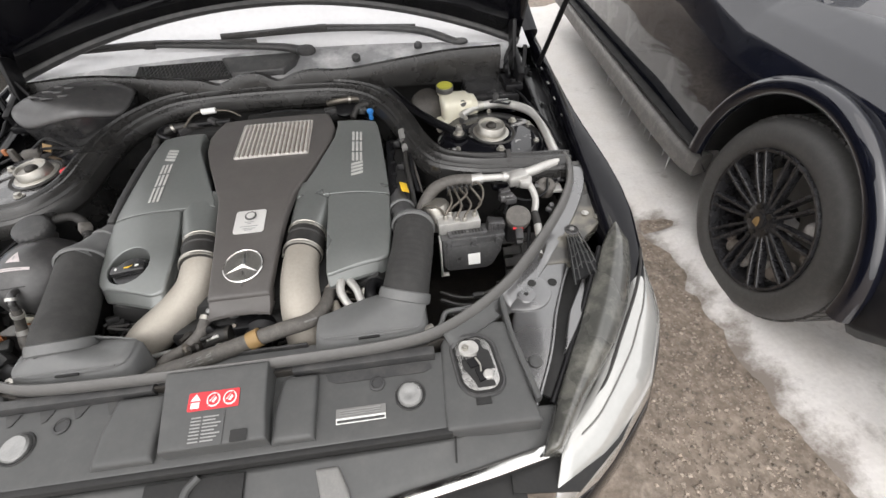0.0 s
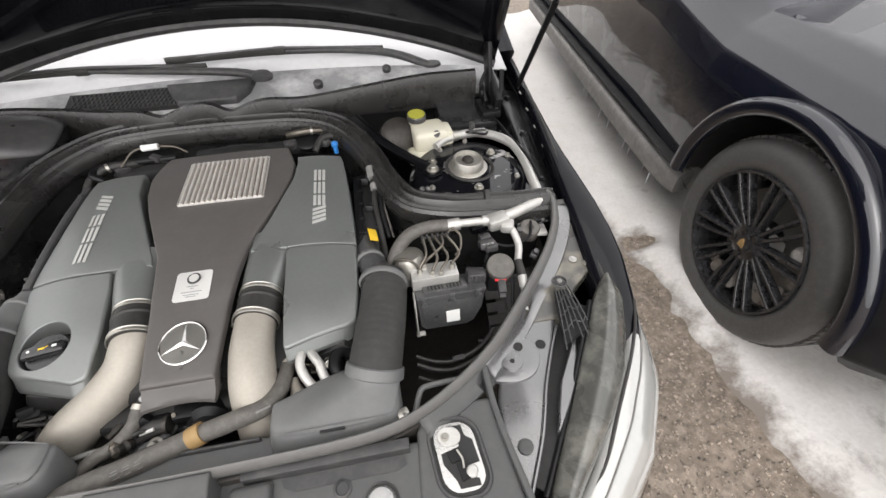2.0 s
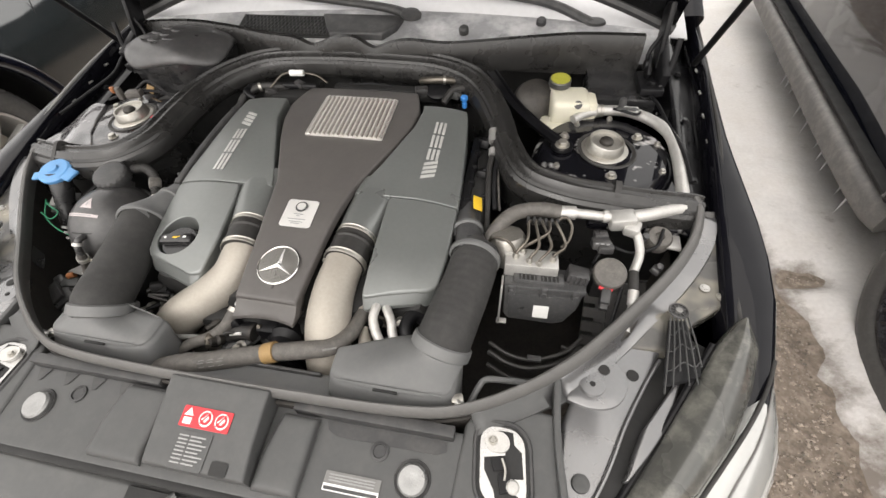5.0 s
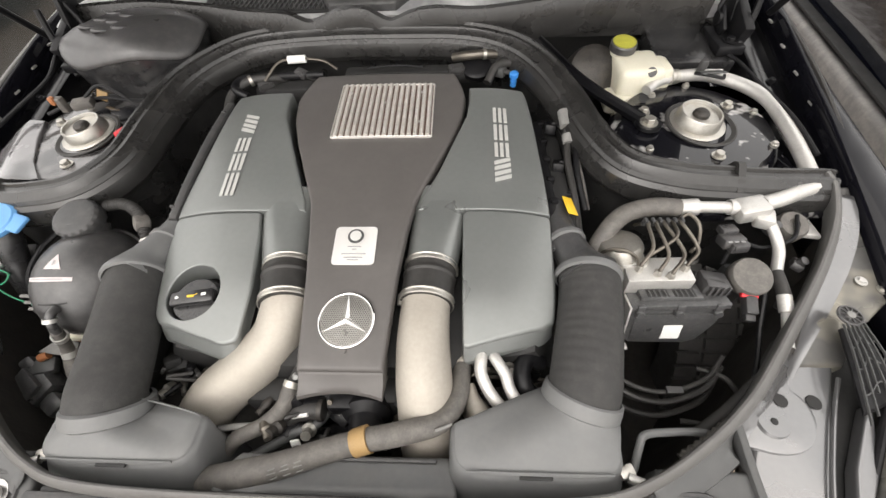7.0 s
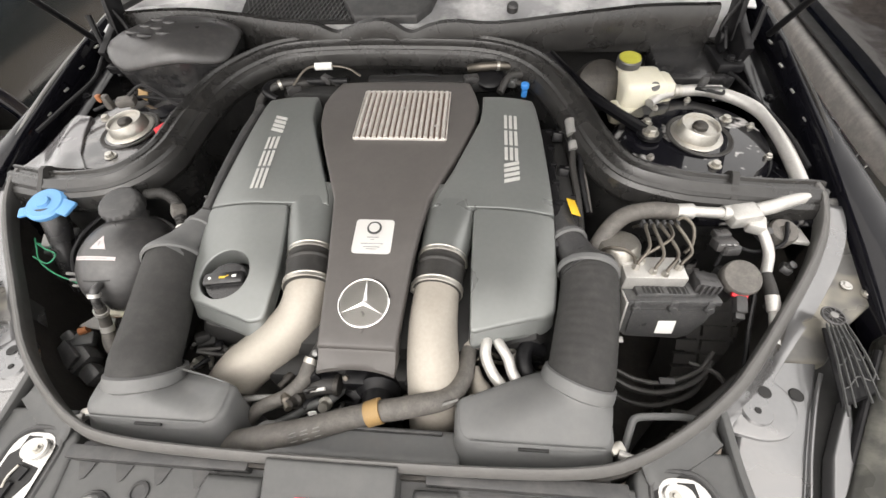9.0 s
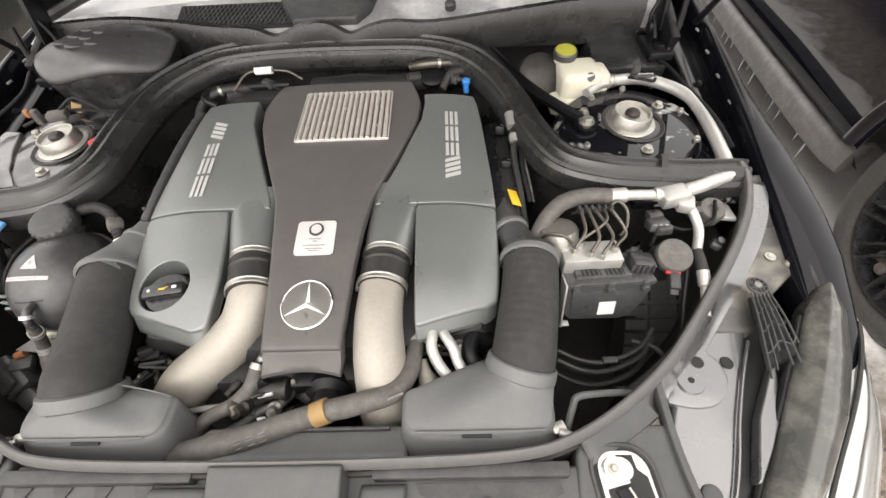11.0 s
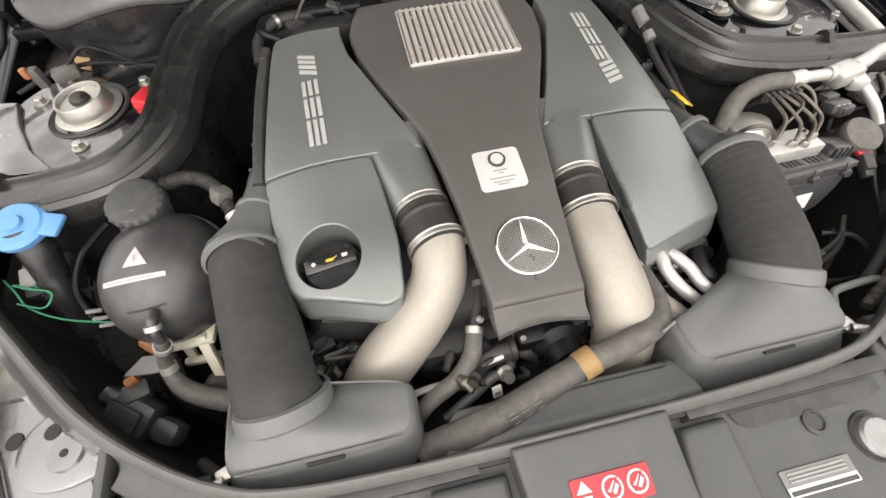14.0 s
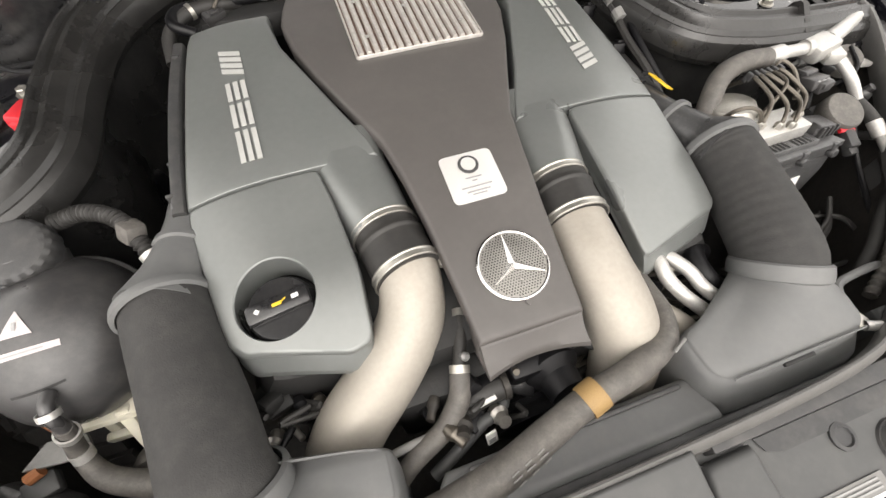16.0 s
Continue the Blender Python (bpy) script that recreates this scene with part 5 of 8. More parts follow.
def mark(f, x, y0, y1, parent, flip, lean=0.0):
    """Plain silver bars where the maker's mark is: four slanted strokes and three blocks."""
    n = (y1 - y0)
    def q(a, b, w=0.026, sl=0.010):
        o = lean * (a - y0)
        return [(x - w / 2 + o, a + (sl if flip < 0 else 0)), (x + w / 2 + o, a + (0 if flip < 0 else sl)), (x + w / 2 + o, b + (0 if flip < 0 else sl)), (x - w / 2 + o, b + (sl if flip < 0 else 0))]
    if flip > 0:
        order = [(y0 + 0.0115 * i, y0 + 0.0115 * i + 0.0075) for i in range(4)]
        blocks = [(y0 + 0.052, y0 + 0.082), (y0 + 0.088, y0 + 0.124), (y0 + 0.130, y1 - 0.004)]
    else:
        order = [(y1 - 0.0115 * i - 0.0175, y1 - 0.0115 * i - 0.010) for i in range(4)]
        blocks = [(y1 - 0.092, y1 - 0.062), (y1 - 0.134, y1 - 0.098), (y0, y1 - 0.140)]
    for a, b in order:
        part("mark_stroke", surface_patch(f, q(a, b)), MARK, parent)
    for a, b in blocks:
        for k in (-0.009, 0.0, 0.009):
            part("mark_bar", surface_patch(f, [(x + k - 0.0028 + lean * (a - y0), a), (x + k + 0.0028 + lean * (a - y0), a), (x + k + 0.0028 + lean * (b - y0), b), (x + k - 0.0028 + lean * (b - y0), b)]), MARK, parent)


def shaped_lid(outline, c, zf, skirt=0.045, hole=0.0, depth=0.035, K=160, edge=0.0045, rake=0.013):
    """A lid with a crisp edge: its outline is seen as a star round c; a round hole may sit at c."""
    P = [Vector(p) for p in outline]
    for cut in (0.0035, 0.0012):
        Q = []
        for a, b in zip(P, P[1:] + P[:1]):
            f = min(0.3, cut / (b - a).length)
            Q += [a.lerp(b, f), a.lerp(b, 1 - f)]
        P = Q
    c = Vector(c)
    rim = []
    for i in range(K):
        d = Vector((math.cos(2 * math.pi * i / K), math.sin(2 * math.pi * i / K)))
        best = 0.0
        for a, b in zip(P, P[1:] + P[:1]):
            e = b - a
            den = d.x * e.y - d.y * e.x
            if abs(den) < 1e-9:
                continue
            w = a - c
            t, u = (w.x * e.y - w.y * e.x) / den, (w.x * d.y - w.y * d.x) / den
            if 0 <= u <= 1 and t > best:
                best = t
        rim.append((d, best))
    rings = []
    flat = []
    for d, r in rim:
        y = c.y + d.y * r
        q = Vector((d.x * r, y + rake * max(0.0, min(1.0, (0.668 - y) / 0.055)) - c.y))
        flat.append((q.normalized(), q.length))
    for line, inset, dz in ((rim, 0.0, -skirt), (rim, 0.0, -0.024), (rim, 0.0015, -0.021), (rim, 0.0016, -0.019), (flat, 0.0002, -edge * 1.3), (flat, 0.0, -edge * 0.8), (flat, edge * 0.3, -edge * 0.25), (flat, edge * 0.8, 0.0), (flat, edge, 0.0)):
        rings.append([(c.x + d.x * (r - inset), c.y + d.y * (r - inset), zf(c.x + d.x * (r - inset), c.y + d.y * (r - inset)) + dz) for d, r in line])
    rim = flat
    for f in (0.2, 0.4, 0.6, 0.8, 1.0):
        ring = []
        for d, r in rim:
            q = (r - edge) + ((hole if hole else 0.00005) - (r - edge)) * f
            ring.append((c.x + d.x * q, c.y + d.y * q, zf(c.x + d.x * q, c.y + d.y * q)))
        rings.append(ring)
    if hole:
        rings.append([(x + (c.x - x) * 0.03, y + (c.y - y) * 0.03, z - 0.0015) for x, y, z in rings[-1]])
        rings.append([(x, y, z - depth) for x, y, z in rings[-1]])
    bm = loft(rings, cap=False)
    return bm


# left and right silver-grey covers
def side_cover(s):
    th = thing("side_cover", (X0 + s * 0.21, 0.83, 0.79), "satin silver-grey cover over the cylinder bank with " + ("an oil filler cap" if s < 0 else "a plain lower lid"), "engine cover", "engine side covers")
    if s < 0:
        ys, out, inn = [0.8005, 0.82, 0.88, 1.0, 1.055, 1.072], [-0.291, -0.291, -0.287, -0.277, -0.271, -0.266], [-0.080, -0.084, -0.108, -0.154, -0.162, -0.160]
        part("upper_shell", panel(ys, out, inn, zs, 0.0035, 0.045, 26, 40, rend=0.0012), SILVER, th)
        low = part("lower_shell", shaped_lid([(-0.291, 0.7985), (-0.286, 0.74), (-0.2735, 0.66), (-0.2685, 0.634), (-0.257, 0.6175), (-0.160, 0.5885), (-0.1415, 0.593), (-0.1375, 0.602), (-0.133, 0.68), (-0.141, 0.759), (-0.148, 0.7985)], (-0.218, 0.672), zs, hole=0.0405, skirt=0.0245, rake=0.012), SILVER, th, "lower cover with a round hole for the oil cap", sharp=28)
        mark(zs, -0.212, 0.828, 1.013, th, -1, -0.03)
    else:
        ys, inn, out = [0.8005, 0.82, 0.88, 1.0, 1.055, 1.074], [0.092, 0.098, 0.124, 0.166, 0.172, 0.170], [0.290, 0.290, 0.287, 0.279, 0.273, 0.268]
        part("upper_shell", panel(ys, inn, out, zs, 0.0035, 0.045, 26, 40, rend=0.0012), SILVER, th)
        part("lower_shell", shaped_lid([(0.160, 0.7985), (0.159, 0.70), (0.1595, 0.593), (0.163, 0.5885), (0.266, 0.6175), (0.281, 0.631), (0.288, 0.70), (0.290, 0.7985)], (0.222, 0.70), zs, skirt=0.0245, rake=0.012), SILVER, th, sharp=28)
        mark(zs, 0.222, 0.849, 1.019, th, 1)
    # duct that leads from the cover to the charge pipe
    cx = (-0.098, 0.114)[s > 0]
    x1 = (-0.113, 0.125)[s > 0]
    part("duct", sweep([(x1, 0.85, 0.808), (x1, 0.81, 0.806), ((cx + x1) / 2, 0.765, 0.803), (cx, 0.722, 0.798)],
                       lambda t: [(a * (1.15 - 0.15 * t), b) for a, b in rounded(0.078 - 0.004 * t, 0.068 + 0.004 * t, 0.022 + 0.013 * t, 6)], 6), SILVER, th)
    part("side_lug", join(box((s * 0.298, 0.775, zs(0.292, 0.775) - 0.016), (0.018, 0.05, 0.012), 0.003)), PLASTIC, th)
    return th


covL = side_cover(-1)
side_cover(1)

# oil cap in its well
cap = thing("oil_cap", (-0.218, 0.672, 0.78), "black plastic oil filler cap with white and yellow symbols", "oil cap")
zo = zs(-0.218, 0.672) - 0.030
ca = aim((-0.216, 0.668, zo), (0.0, -0.16, 1))
part("well", lathe([(0.040, -0.02), (0.0, -0.02)], 30, ca), GRIMEVOID, cap)
part("cap", lathe([(0.034, -0.02), (0.034, 0.014), (0.031, 0.019), (0.0, 0.020)], 36, ca), DOME, cap)
part("grip", moved(box((0, 0, 0.025), (0.062, 0.021, 0.014), 0.005), ca @ pose(0, 0, 0, 0, 0, 8)), DOME, cap)
part("symbol", moved(box((-0.019, 0.0, 0.0324), (0.004, 0.004, 0.0006), 0, (0, 0, 45)), ca @ pose(0, 0, 0, 0, 0, 8)), WHITE, cap, "white symbol")
part("symbol", moved(box((0.018, 0.001, 0.0324), (0.0065, 0.004, 0.0006), 0), ca @ pose(0, 0, 0, 0, 0, 8)), WHITE, cap, "white symbol")
part("symbol", moved(join(box((0.0, 0.0, 0.0324), (0.009, 0.0032, 0.0006), 0), box((0.0065, 0.0014, 0.0324), (0.006, 0.0010, 0.0006), 0, (0, 0, 25))), ca @ pose(0, 0, 0, 0, 0, 8)), YELLOW, cap, "yellow oil can symbol")


# charge pipes with rubber couplers
def charge_pipe(s):
    th = thing("charge_pipe", (s * 0.12, 0.6, 0.7), "satin cast aluminium charge pipe with a clamped rubber coupler", "pipe", "charge pipes")
    if s < 0:
        line = [(-0.089, 0.69, 0.797), (-0.088, 0.655, 0.790), (-0.100, 0.622, 0.769), (-0.138, 0.587, 0.745), (-0.182, 0.556, 0.722), (-0.212, 0.528, 0.685), (-0.225, 0.505, 0.63)]
        a, b = Vector((-0.098, 0.728, 0.798)), Vector((-0.0865, 0.660, 0.795))
    else:
        line = [(0.111, 0.69, 0.797), (0.109, 0.655, 0.794), (0.108, 0.610, 0.786), (0.111, 0.565, 0.770), (0.114, 0.535, 0.742), (0.113, 0.515, 0.70), (0.108, 0.505, 0.64)]
        a, b = Vector((0.114, 0.728, 0.798)), Vector((0.1095, 0.662, 0.795))
    part("pipe", tube(line, [0.0335, 0.0335, 0.035, 0.0365, 0.037, 0.0365, 0.035], 8, 28), CAST, th)
    d = (b - a)
    part("coupler", tube([a, a + d * 0.2, a + d * 0.4, a + d * 0.5, a + d * 0.8, b], lambda t: 0.0365 + 0.0022 * (math.exp(-((t - 0.36) / 0.05) ** 2)), 8, 30), RUBBER, th, "black rubber coupler")
    for k in (0.10, 0.92):
        c = part("hose_clamp", lathe([(0.0368, -0.0048), (0.0384, -0.0048), (0.0388, -0.0036), (0.0377, -0.0022), (0.0377, 0.0022), (0.0388, 0.0036), (0.0384, 0.0048), (0.0368, 0.0048)], 40, aim(a + d * k, d)), STEEL, th, "bright steel hose clamp")
        q = a + d * k + Vector((-s * 0.036, 0, 0.006)) * (1 if k > 0.5 else -1)
        part("clamp_screw", tube([q + Vector((0, 0.008, 0.0)), q + Vector((0, -0.008, -0.001))], 0.0035, 2, 8), STEEL, c)


charge_pipe(-1)
charge_pipe(1)


# ribbed intake hoses and air boxes
def intake(s):
    side = "beside the coolant tank" if s < 0 else "beside the brake unit"
    h = thing("intake_hose", (s * 0.31, 0.62, 0.75), "thick matt black ribbed intake hose " + side, "hose", "intake hoses")
    if s < 0:
        line = [(-0.322, 0.712, 0.800), (-0.318, 0.685, 0.797), (-0.309, 0.635, 0.790), (-0.297, 0.585, 0.788), (-0.2865, 0.533, 0.784), (-0.279, 0.514, 0.771)]
        neck = [(-0.300, 0.845, 0.786), (-0.302, 0.805, 0.792), (-0.306, 0.770, 0.797), (-0.314, 0.735, 0.800), (-0.322, 0.703, 0.800)]
        cb, cd = Vector((-0.281, 0.521, 0.776)), Vector((0.04, -0.74, -0.62))
        bx0, bx1 = -0.335, -0.155
        ring_r = 0.050
    else:
        line = [(0.334, 0.712, 0.800), (0.334, 0.690, 0.798), (0.326, 0.640, 0.792), (0.317, 0.598, 0.788), (0.3085, 0.560, 0.781), (0.302, 0.541, 0.768)]
        neck = [(0.304, 0.845, 0.786), (0.307, 0.805, 0.792), (0.313, 0.770, 0.796), (0.325, 0.733, 0.799), (0.334, 0.706, 0.800)]
        cb, cd = Vector((0.304, 0.546, 0.772)), Vector((-0.27, -0.70, -0.62))
        bx0, bx1 = 0.152, 0.333
        ring_r = 0.048
    part("hose", tube(line, lambda t: 0.0405 + 0.003 * t + (0.00018 * math.cos(t * 2 * math.pi * 17)) * (1 if s > 0 else 0.2), 24, 40), FABRIC, h)
    part("neck", tube(neck, [0.025, 0.025, 0.0265, 0.031, 0.0430] if s < 0 else [0.023, 0.023, 0.024, 0.028, 0.0430], 8, 28), BOXP if s < 0 else CASE, h, "grey moulded hose end")
    dn = Vector((0.26, -1, -0.02)) if s < 0 else Vector((-0.14, -1, -0.02))
    part("neck_ring", lathe([(0.041, -0.005), (0.0448, -0.004), (0.0456, 0.001), (0.0452, 0.004), (0.0415, 0.006)], 40, aim(neck[-1], dn)), BOXP, h)
    part("neck_band", lathe([(0.025, -0.005), (0.0295, -0.004), (0.0300, 0.003), (0.026, 0.005)], 30, aim(neck[2], Vector(neck[2]) - Vector(neck[1]))), BOXP, h)
    ab = thing("air_box", ((bx0 + bx1) / 2, 0.47, 0.72), "grey plastic air filter box under the intake hose", "air box", "air boxes")
    part("collar", lathe([(0.044, -0.012), (ring_r - 0.001, -0.010), (ring_r, -0.002), (ring_r, 0.006), (ring_r - 0.004, 0.009), (0.044, 0.009)], 44, aim(cb, cd)), BOXP, ab)
    # one moulding: the round throat widens down to the oblong box
    a = cd.normalized()
    X = (Vector((1, 0, 0)) - a * a.x).normalized()
    V = X.cross(a)
    if V.y > 0:
        V = -V
    K = 48
    sg = lambda q, e: math.copysign(abs(q) ** e, q)
    def oblong(z, grow=0.0, y0=0.461, y1=0.550):
        cx, cy, hw, hd = (bx0 + bx1) / 2, (y0 + y1) / 2, (bx1 - bx0) / 2 + grow, (y1 - y0) / 2 + grow
        out = []
        for i in range(K):
            x, y = hw * sg(math.cos(2 * math.pi * i / K), 0.40), -hd * sg(math.sin(2 * math.pi * i / K), 0.40)
            if y > 0:
                y *= 1 - 0.75 * (0.5 - s * x / (2 * hw))
            out.append(Vector((cx + x, cy + y, z - (0.028 * max(0.0, y / hd) ** 1.5 if z > 0.784 else 0.0))))
        return out
    top = [cb + a * 0.006 + X * 0.0455 * math.cos(2 * math.pi * i / K) + V * 0.0455 * math.sin(2 * math.pi * i / K) for i in range(K)]
    foot = oblong(0.786)
    rings = []
    for t in np.linspace(0, 1, 13):
        e = max(0.0, (t - 0.05) / 0.95)
        e = e ** 1.9
        lift = 0.002 * math.sin(math.pi * t ** 1.6)
        rings.append([tuple((p.x + (q.x - p.x) * e, p.y + (q.y - p.y) * e, p.z + (q.z - p.z) * t + lift)) for p, q in zip(top, foot)])
    rings += [[tuple(q) for q in oblong(0.7835, 0.0015)], [tuple(q) for q in oblong(0.7822, -0.0015)], [tuple(q) for q in oblong(0.7808, -0.0015)], [tuple(q) for q in oblong(0.780, 0.0025)], [tuple(q) for q in oblong(0.772, 0.006)], [tuple(q) for q in oblong(0.754, 0.008, 0.447)], [tuple(q) for q in oblong(0.735, 0.008, 0.440)], [tuple(q) for q in oblong(0.64, 0.006, 0.440)]]
    part("box", loft(rings), BOXP, ab, sharp=80)
    mx = (bx0 + bx1) / 2 + (0.004 if s < 0 else -0.003)
    part("clip", box((mx, 0.4585, 0.7830), (0.036, 0.004, 0.004), 0.001), GRIMEVOID, ab)
    part("lid_rib", sweep([(bx0 + 0.012, 0.4625, 0.789), (bx1 - 0.012, 0.4625, 0.789)], rounded(0.002, 0.0025, 0.0008, 2), 3), BOXP, ab)
    ex = bx1 + 0.008 if s > 0 else bx0 - 0.006
    part("spring_clip", box((ex, 0.470, 0.768), (0.018, 0.014, 0.010), 0.003, (0, 0, 20)), STEEL, ab)
    part("clip_pin", lathe([(0.0055, 0), (0.0055, 0.016), (0.004, 0.018), (0, 0.018)], 12, aim((ex, 0.464, 0.771), (s, -0.4, 0.1))), ALU, ab)
    part("foot", box(((bx0 + bx1) / 2, 0.48, 0.60), (0.12, 0.06, 0.12), 0.01), PLASTIC, ab)


intake(-1)
intake(1)

# ---- front of the engine: hoses and pipes ----
def hose_thing(name, pts, r, material, label, category="hose", n=8, k=14):
    th = thing(name, pts[len(pts) // 2], label, category)
    return th, part("tube", tube(pts, r, n, k), material, th)


ch, _ = hose_thing("coolant_hose", [(0.160, 0.602, 0.756), (0.158, 0.575, 0.761), (0.153, 0.545, 0.767), (0.133, 0.517, 0.772), (0.088, 0.502, 0.775), (0.041, 0.494, 0.768), (-0.010, 0.480, 0.764), (-0.055, 0.466, 0.762), (-0.105, 0.456, 0.756), (-0.15, 0.452, 0.735)],
                   [0.0118, 0.0120, 0.0128, 0.0138, 0.0142, 0.0142, 0.0148, 0.0158, 0.0165, 0.0165], HOSE, "grey rubber coolant hose with an ochre tape band")
part("tape_band", tube([(0.050, 0.4965, 0.7705), (0.041, 0.494, 0.7685), (0.032, 0.4915, 0.766)], 0.0165, 4, 22), GOLD, ch, "ochre tape band")
for i in range(1, 4):
    y = 0.4665 + 0.0048 * (i - 2)
    dz = 0.0155 - 0.0016 * (i - 2.6) ** 2
    for k in range(3):
        x = -0.018 - 0.014 * k - 0.002 * i
        part("print_bar", tube([(x, y - 0.30 * (-0.018 - x), 0.7625 + dz), (x - 0.009 + 0.002 * (i % 2), y - 0.30 * (-0.009 - x), 0.7622 + dz)], 0.0007, 2, 6), STOP, ch)
part("print_bar", tube([(0.148, 0.511, 0.7850), (0.129, 0.503, 0.7872)], 0.0018, 2, 6), STOP, ch)
part("hose_fitting", lathe([(0.0125, -0.004), (0.0140, -0.002), (0.0140, 0.006), (0.0085, 0.008), (0.0065, 0.045), (0, 0.045)], 18, aim((0.160, 0.596, 0.756), (0, 1, 0))), CAST, ch)

th = thing("aluminium_pipes", (0.20, 0.56, 0.7), "pair of bright aluminium pipes curving under the cover", "pipe")
part("tube", tube([(0.185, 0.618, 0.768), (0.184, 0.598, 0.774), (0.1835, 0.578, 0.770), (0.194, 0.556, 0.762), (0.213, 0.535, 0.751), (0.224, 0.522, 0.742), (0.236, 0.510, 0.70)], 0.0080, 8, 16), ALU, th)
part("tube", tube([(0.195, 0.614, 0.766), (0.203, 0.596, 0.771), (0.214, 0.578, 0.768), (0.2205, 0.559, 0.762), (0.232, 0.544, 0.757), (0.251, 0.538, 0.755), (0.275, 0.536, 0.735)], 0.0078, 8, 16), ALU, th)
part("bracket", tube([(0.170, 0.570, 0.752), (0.173, 0.552, 0.747), (0.181, 0.534, 0.738), (0.191, 0.518, 0.722), (0.200, 0.506, 0.695)], [0.005, 0.010, 0.018, 0.022, 0.022], 6, 16), CAST, th)

th, _ = hose_thing("breather_hose", [(-0.066, 0.565, 0.757), (-0.069, 0.555, 0.752), (-0.076, 0.538, 0.742), (-0.099, 0.518, 0.733), (-0.135, 0.502, 0.724), (-0.165, 0.485, 0.69)], [0.0095, 0.0105, 0.0115, 0.0105, 0.0100, 0.0100], HOSE, "grey rubber breather hose with a metal clamp")
part("upper_hose", tube([(-0.036, 0.650, 0.762), (-0.046, 0.618, 0.764), (-0.056, 0.590, 0.762), (-0.067, 0.562, 0.756)], 0.0072, 7, 12), RUBBER, th, "black rubber hose above the clamp")
for p, d in (((-0.0665, 0.563, 0.7565), (-0.3, -1, -0.3)), ((-0.047, 0.615, 0.764), (-0.3, -1, 0.0))):
    part("clamp", lathe([(0.0090, -0.004), (0.0106, -0.004), (0.0106, 0.004), (0.0090, 0.004)], 20, aim(p, d)), STEEL, th)
part("white_plug", join(lathe([(0.004, 0), (0.005, 0.006), (0.003, 0.009), (0, 0.009)], 14, aim((-0.060, 0.573, 0.765), (0.3, -0.6, 0.7)))), DISC, th)
hose_thing("steel_line", [(-0.082, 0.536, 0.728), (-0.099, 0.519, 0.732), (-0.140, 0.515, 0.730), (-0.179, 0.509, 0.724), (-0.20, 0.50, 0.70)], 0.0042, STOP, "thin pale metal line beside the breather hose", "pipe")
hose_thing("vacuum_pipe", [(-0.02, 0.545, 0.715), (-0.035, 0.52, 0.725), (-0.060, 0.512, 0.722), (-0.085, 0.500, 0.712), (-0.12, 0.485, 0.70)], 0.0065, PANEL, "slim grey plastic vacuum pipe", "pipe")
th, _ = hose_thing("elbow_hose", [(-0.022, 0.538, 0.735), (-0.048, 0.537, 0.733), (-0.068, 0.532, 0.725), (-0.078, 0.515, 0.70)], 0.013, RUBBER, "short black rubber elbow hose")
part("text_bar", tube([(-0.040, 0.5285, 0.7445), (-0.062, 0.5265, 0.739)], 0.0028, 2, 6), PLATE, th)
part("end_ring", lathe([(0.013, -0.004), (0.0155, -0.003), (0.0155, 0.003), (0.013, 0.004)], 20, aim((-0.026, 0.538, 0.735), (1, 0, 0))), DARKMETAL, th)

# fan shroud and radiator top
sh = thing("fan_shroud", (0.03, 0.46, 0.7), "dark grey plastic fan shroud behind the front panel", "fan shroud")
part("top", join(panel([0.435, 0.47, 0.482], [-0.13, -0.12, -0.11], [0.155, 0.15, 0.145], lambda x, y: 0.762 - 0.3 * abs(y - 0.445), 0.006, 0.10, 18, 8)), BOXP, sh)
part("rib", box((0.02, 0.476, 0.757), (0.22, 0.005, 0.012), 0.002), PLASTIC, sh)
part("ledge", box((0.0, 0.433, 0.742), (0.66, 0.012, 0.04), 0.003), PLASTIC, sh)

# engine block and gear below the covers
eng = thing("engine", (X0, 0.85, 0.4), "dark oily engine block with castings and hoses", "engine")
part("block", box((X0, 0.86, 0.60), (0.34, 0.56, 0.34), 0.02), GRIMEVOID, eng)
part("head", box((-0.20, 0.85, 0.695), (0.15, 0.50, 0.12), 0.02, (0, 24, 0)), GRIMEVOID, eng)
part("head", box((0.215, 0.85, 0.695), (0.15, 0.50, 0.12), 0.02, (0, -24, 0)), GRIMEVOID, eng)
part("timing_cover", box((X0, 0.565, 0.66), (0.30, 0.04, 0.16), 0.012), GRIMEVOID, eng)
part("pulley", lathe([(0.0, 0.02), (0.05, 0.02), (0.055, 0.012), (0.05, 0.006), (0.055, 0.0), (0.05, -0.006), (0, -0.006)], 32, aim((X0, 0.52, 0.66), (0, -1, 0.05))), BLACKM, eng)
part("thermostat", join(lathe([(0.03, 0), (0.032, 0.02), (0.022, 0.03), (0.02, 0.05), (0, 0.05)], 20, aim((0.03, 0.555, 0.72), (0.1, -1, 0.3))), box((0.012, 0.55, 0.735), (0.06, 0.03, 0.03), 0.006)), BLACKM, eng)
part("elbow", tube([(0.266, 0.604, 0.742), (0.248, 0.604, 0.754), (0.238, 0.588, 0.757), (0.241, 0.566, 0.752), (0.262, 0.554, 0.735)], 0.0115, 7, 16), BLACKM, eng)
rnd = random.Random(5)
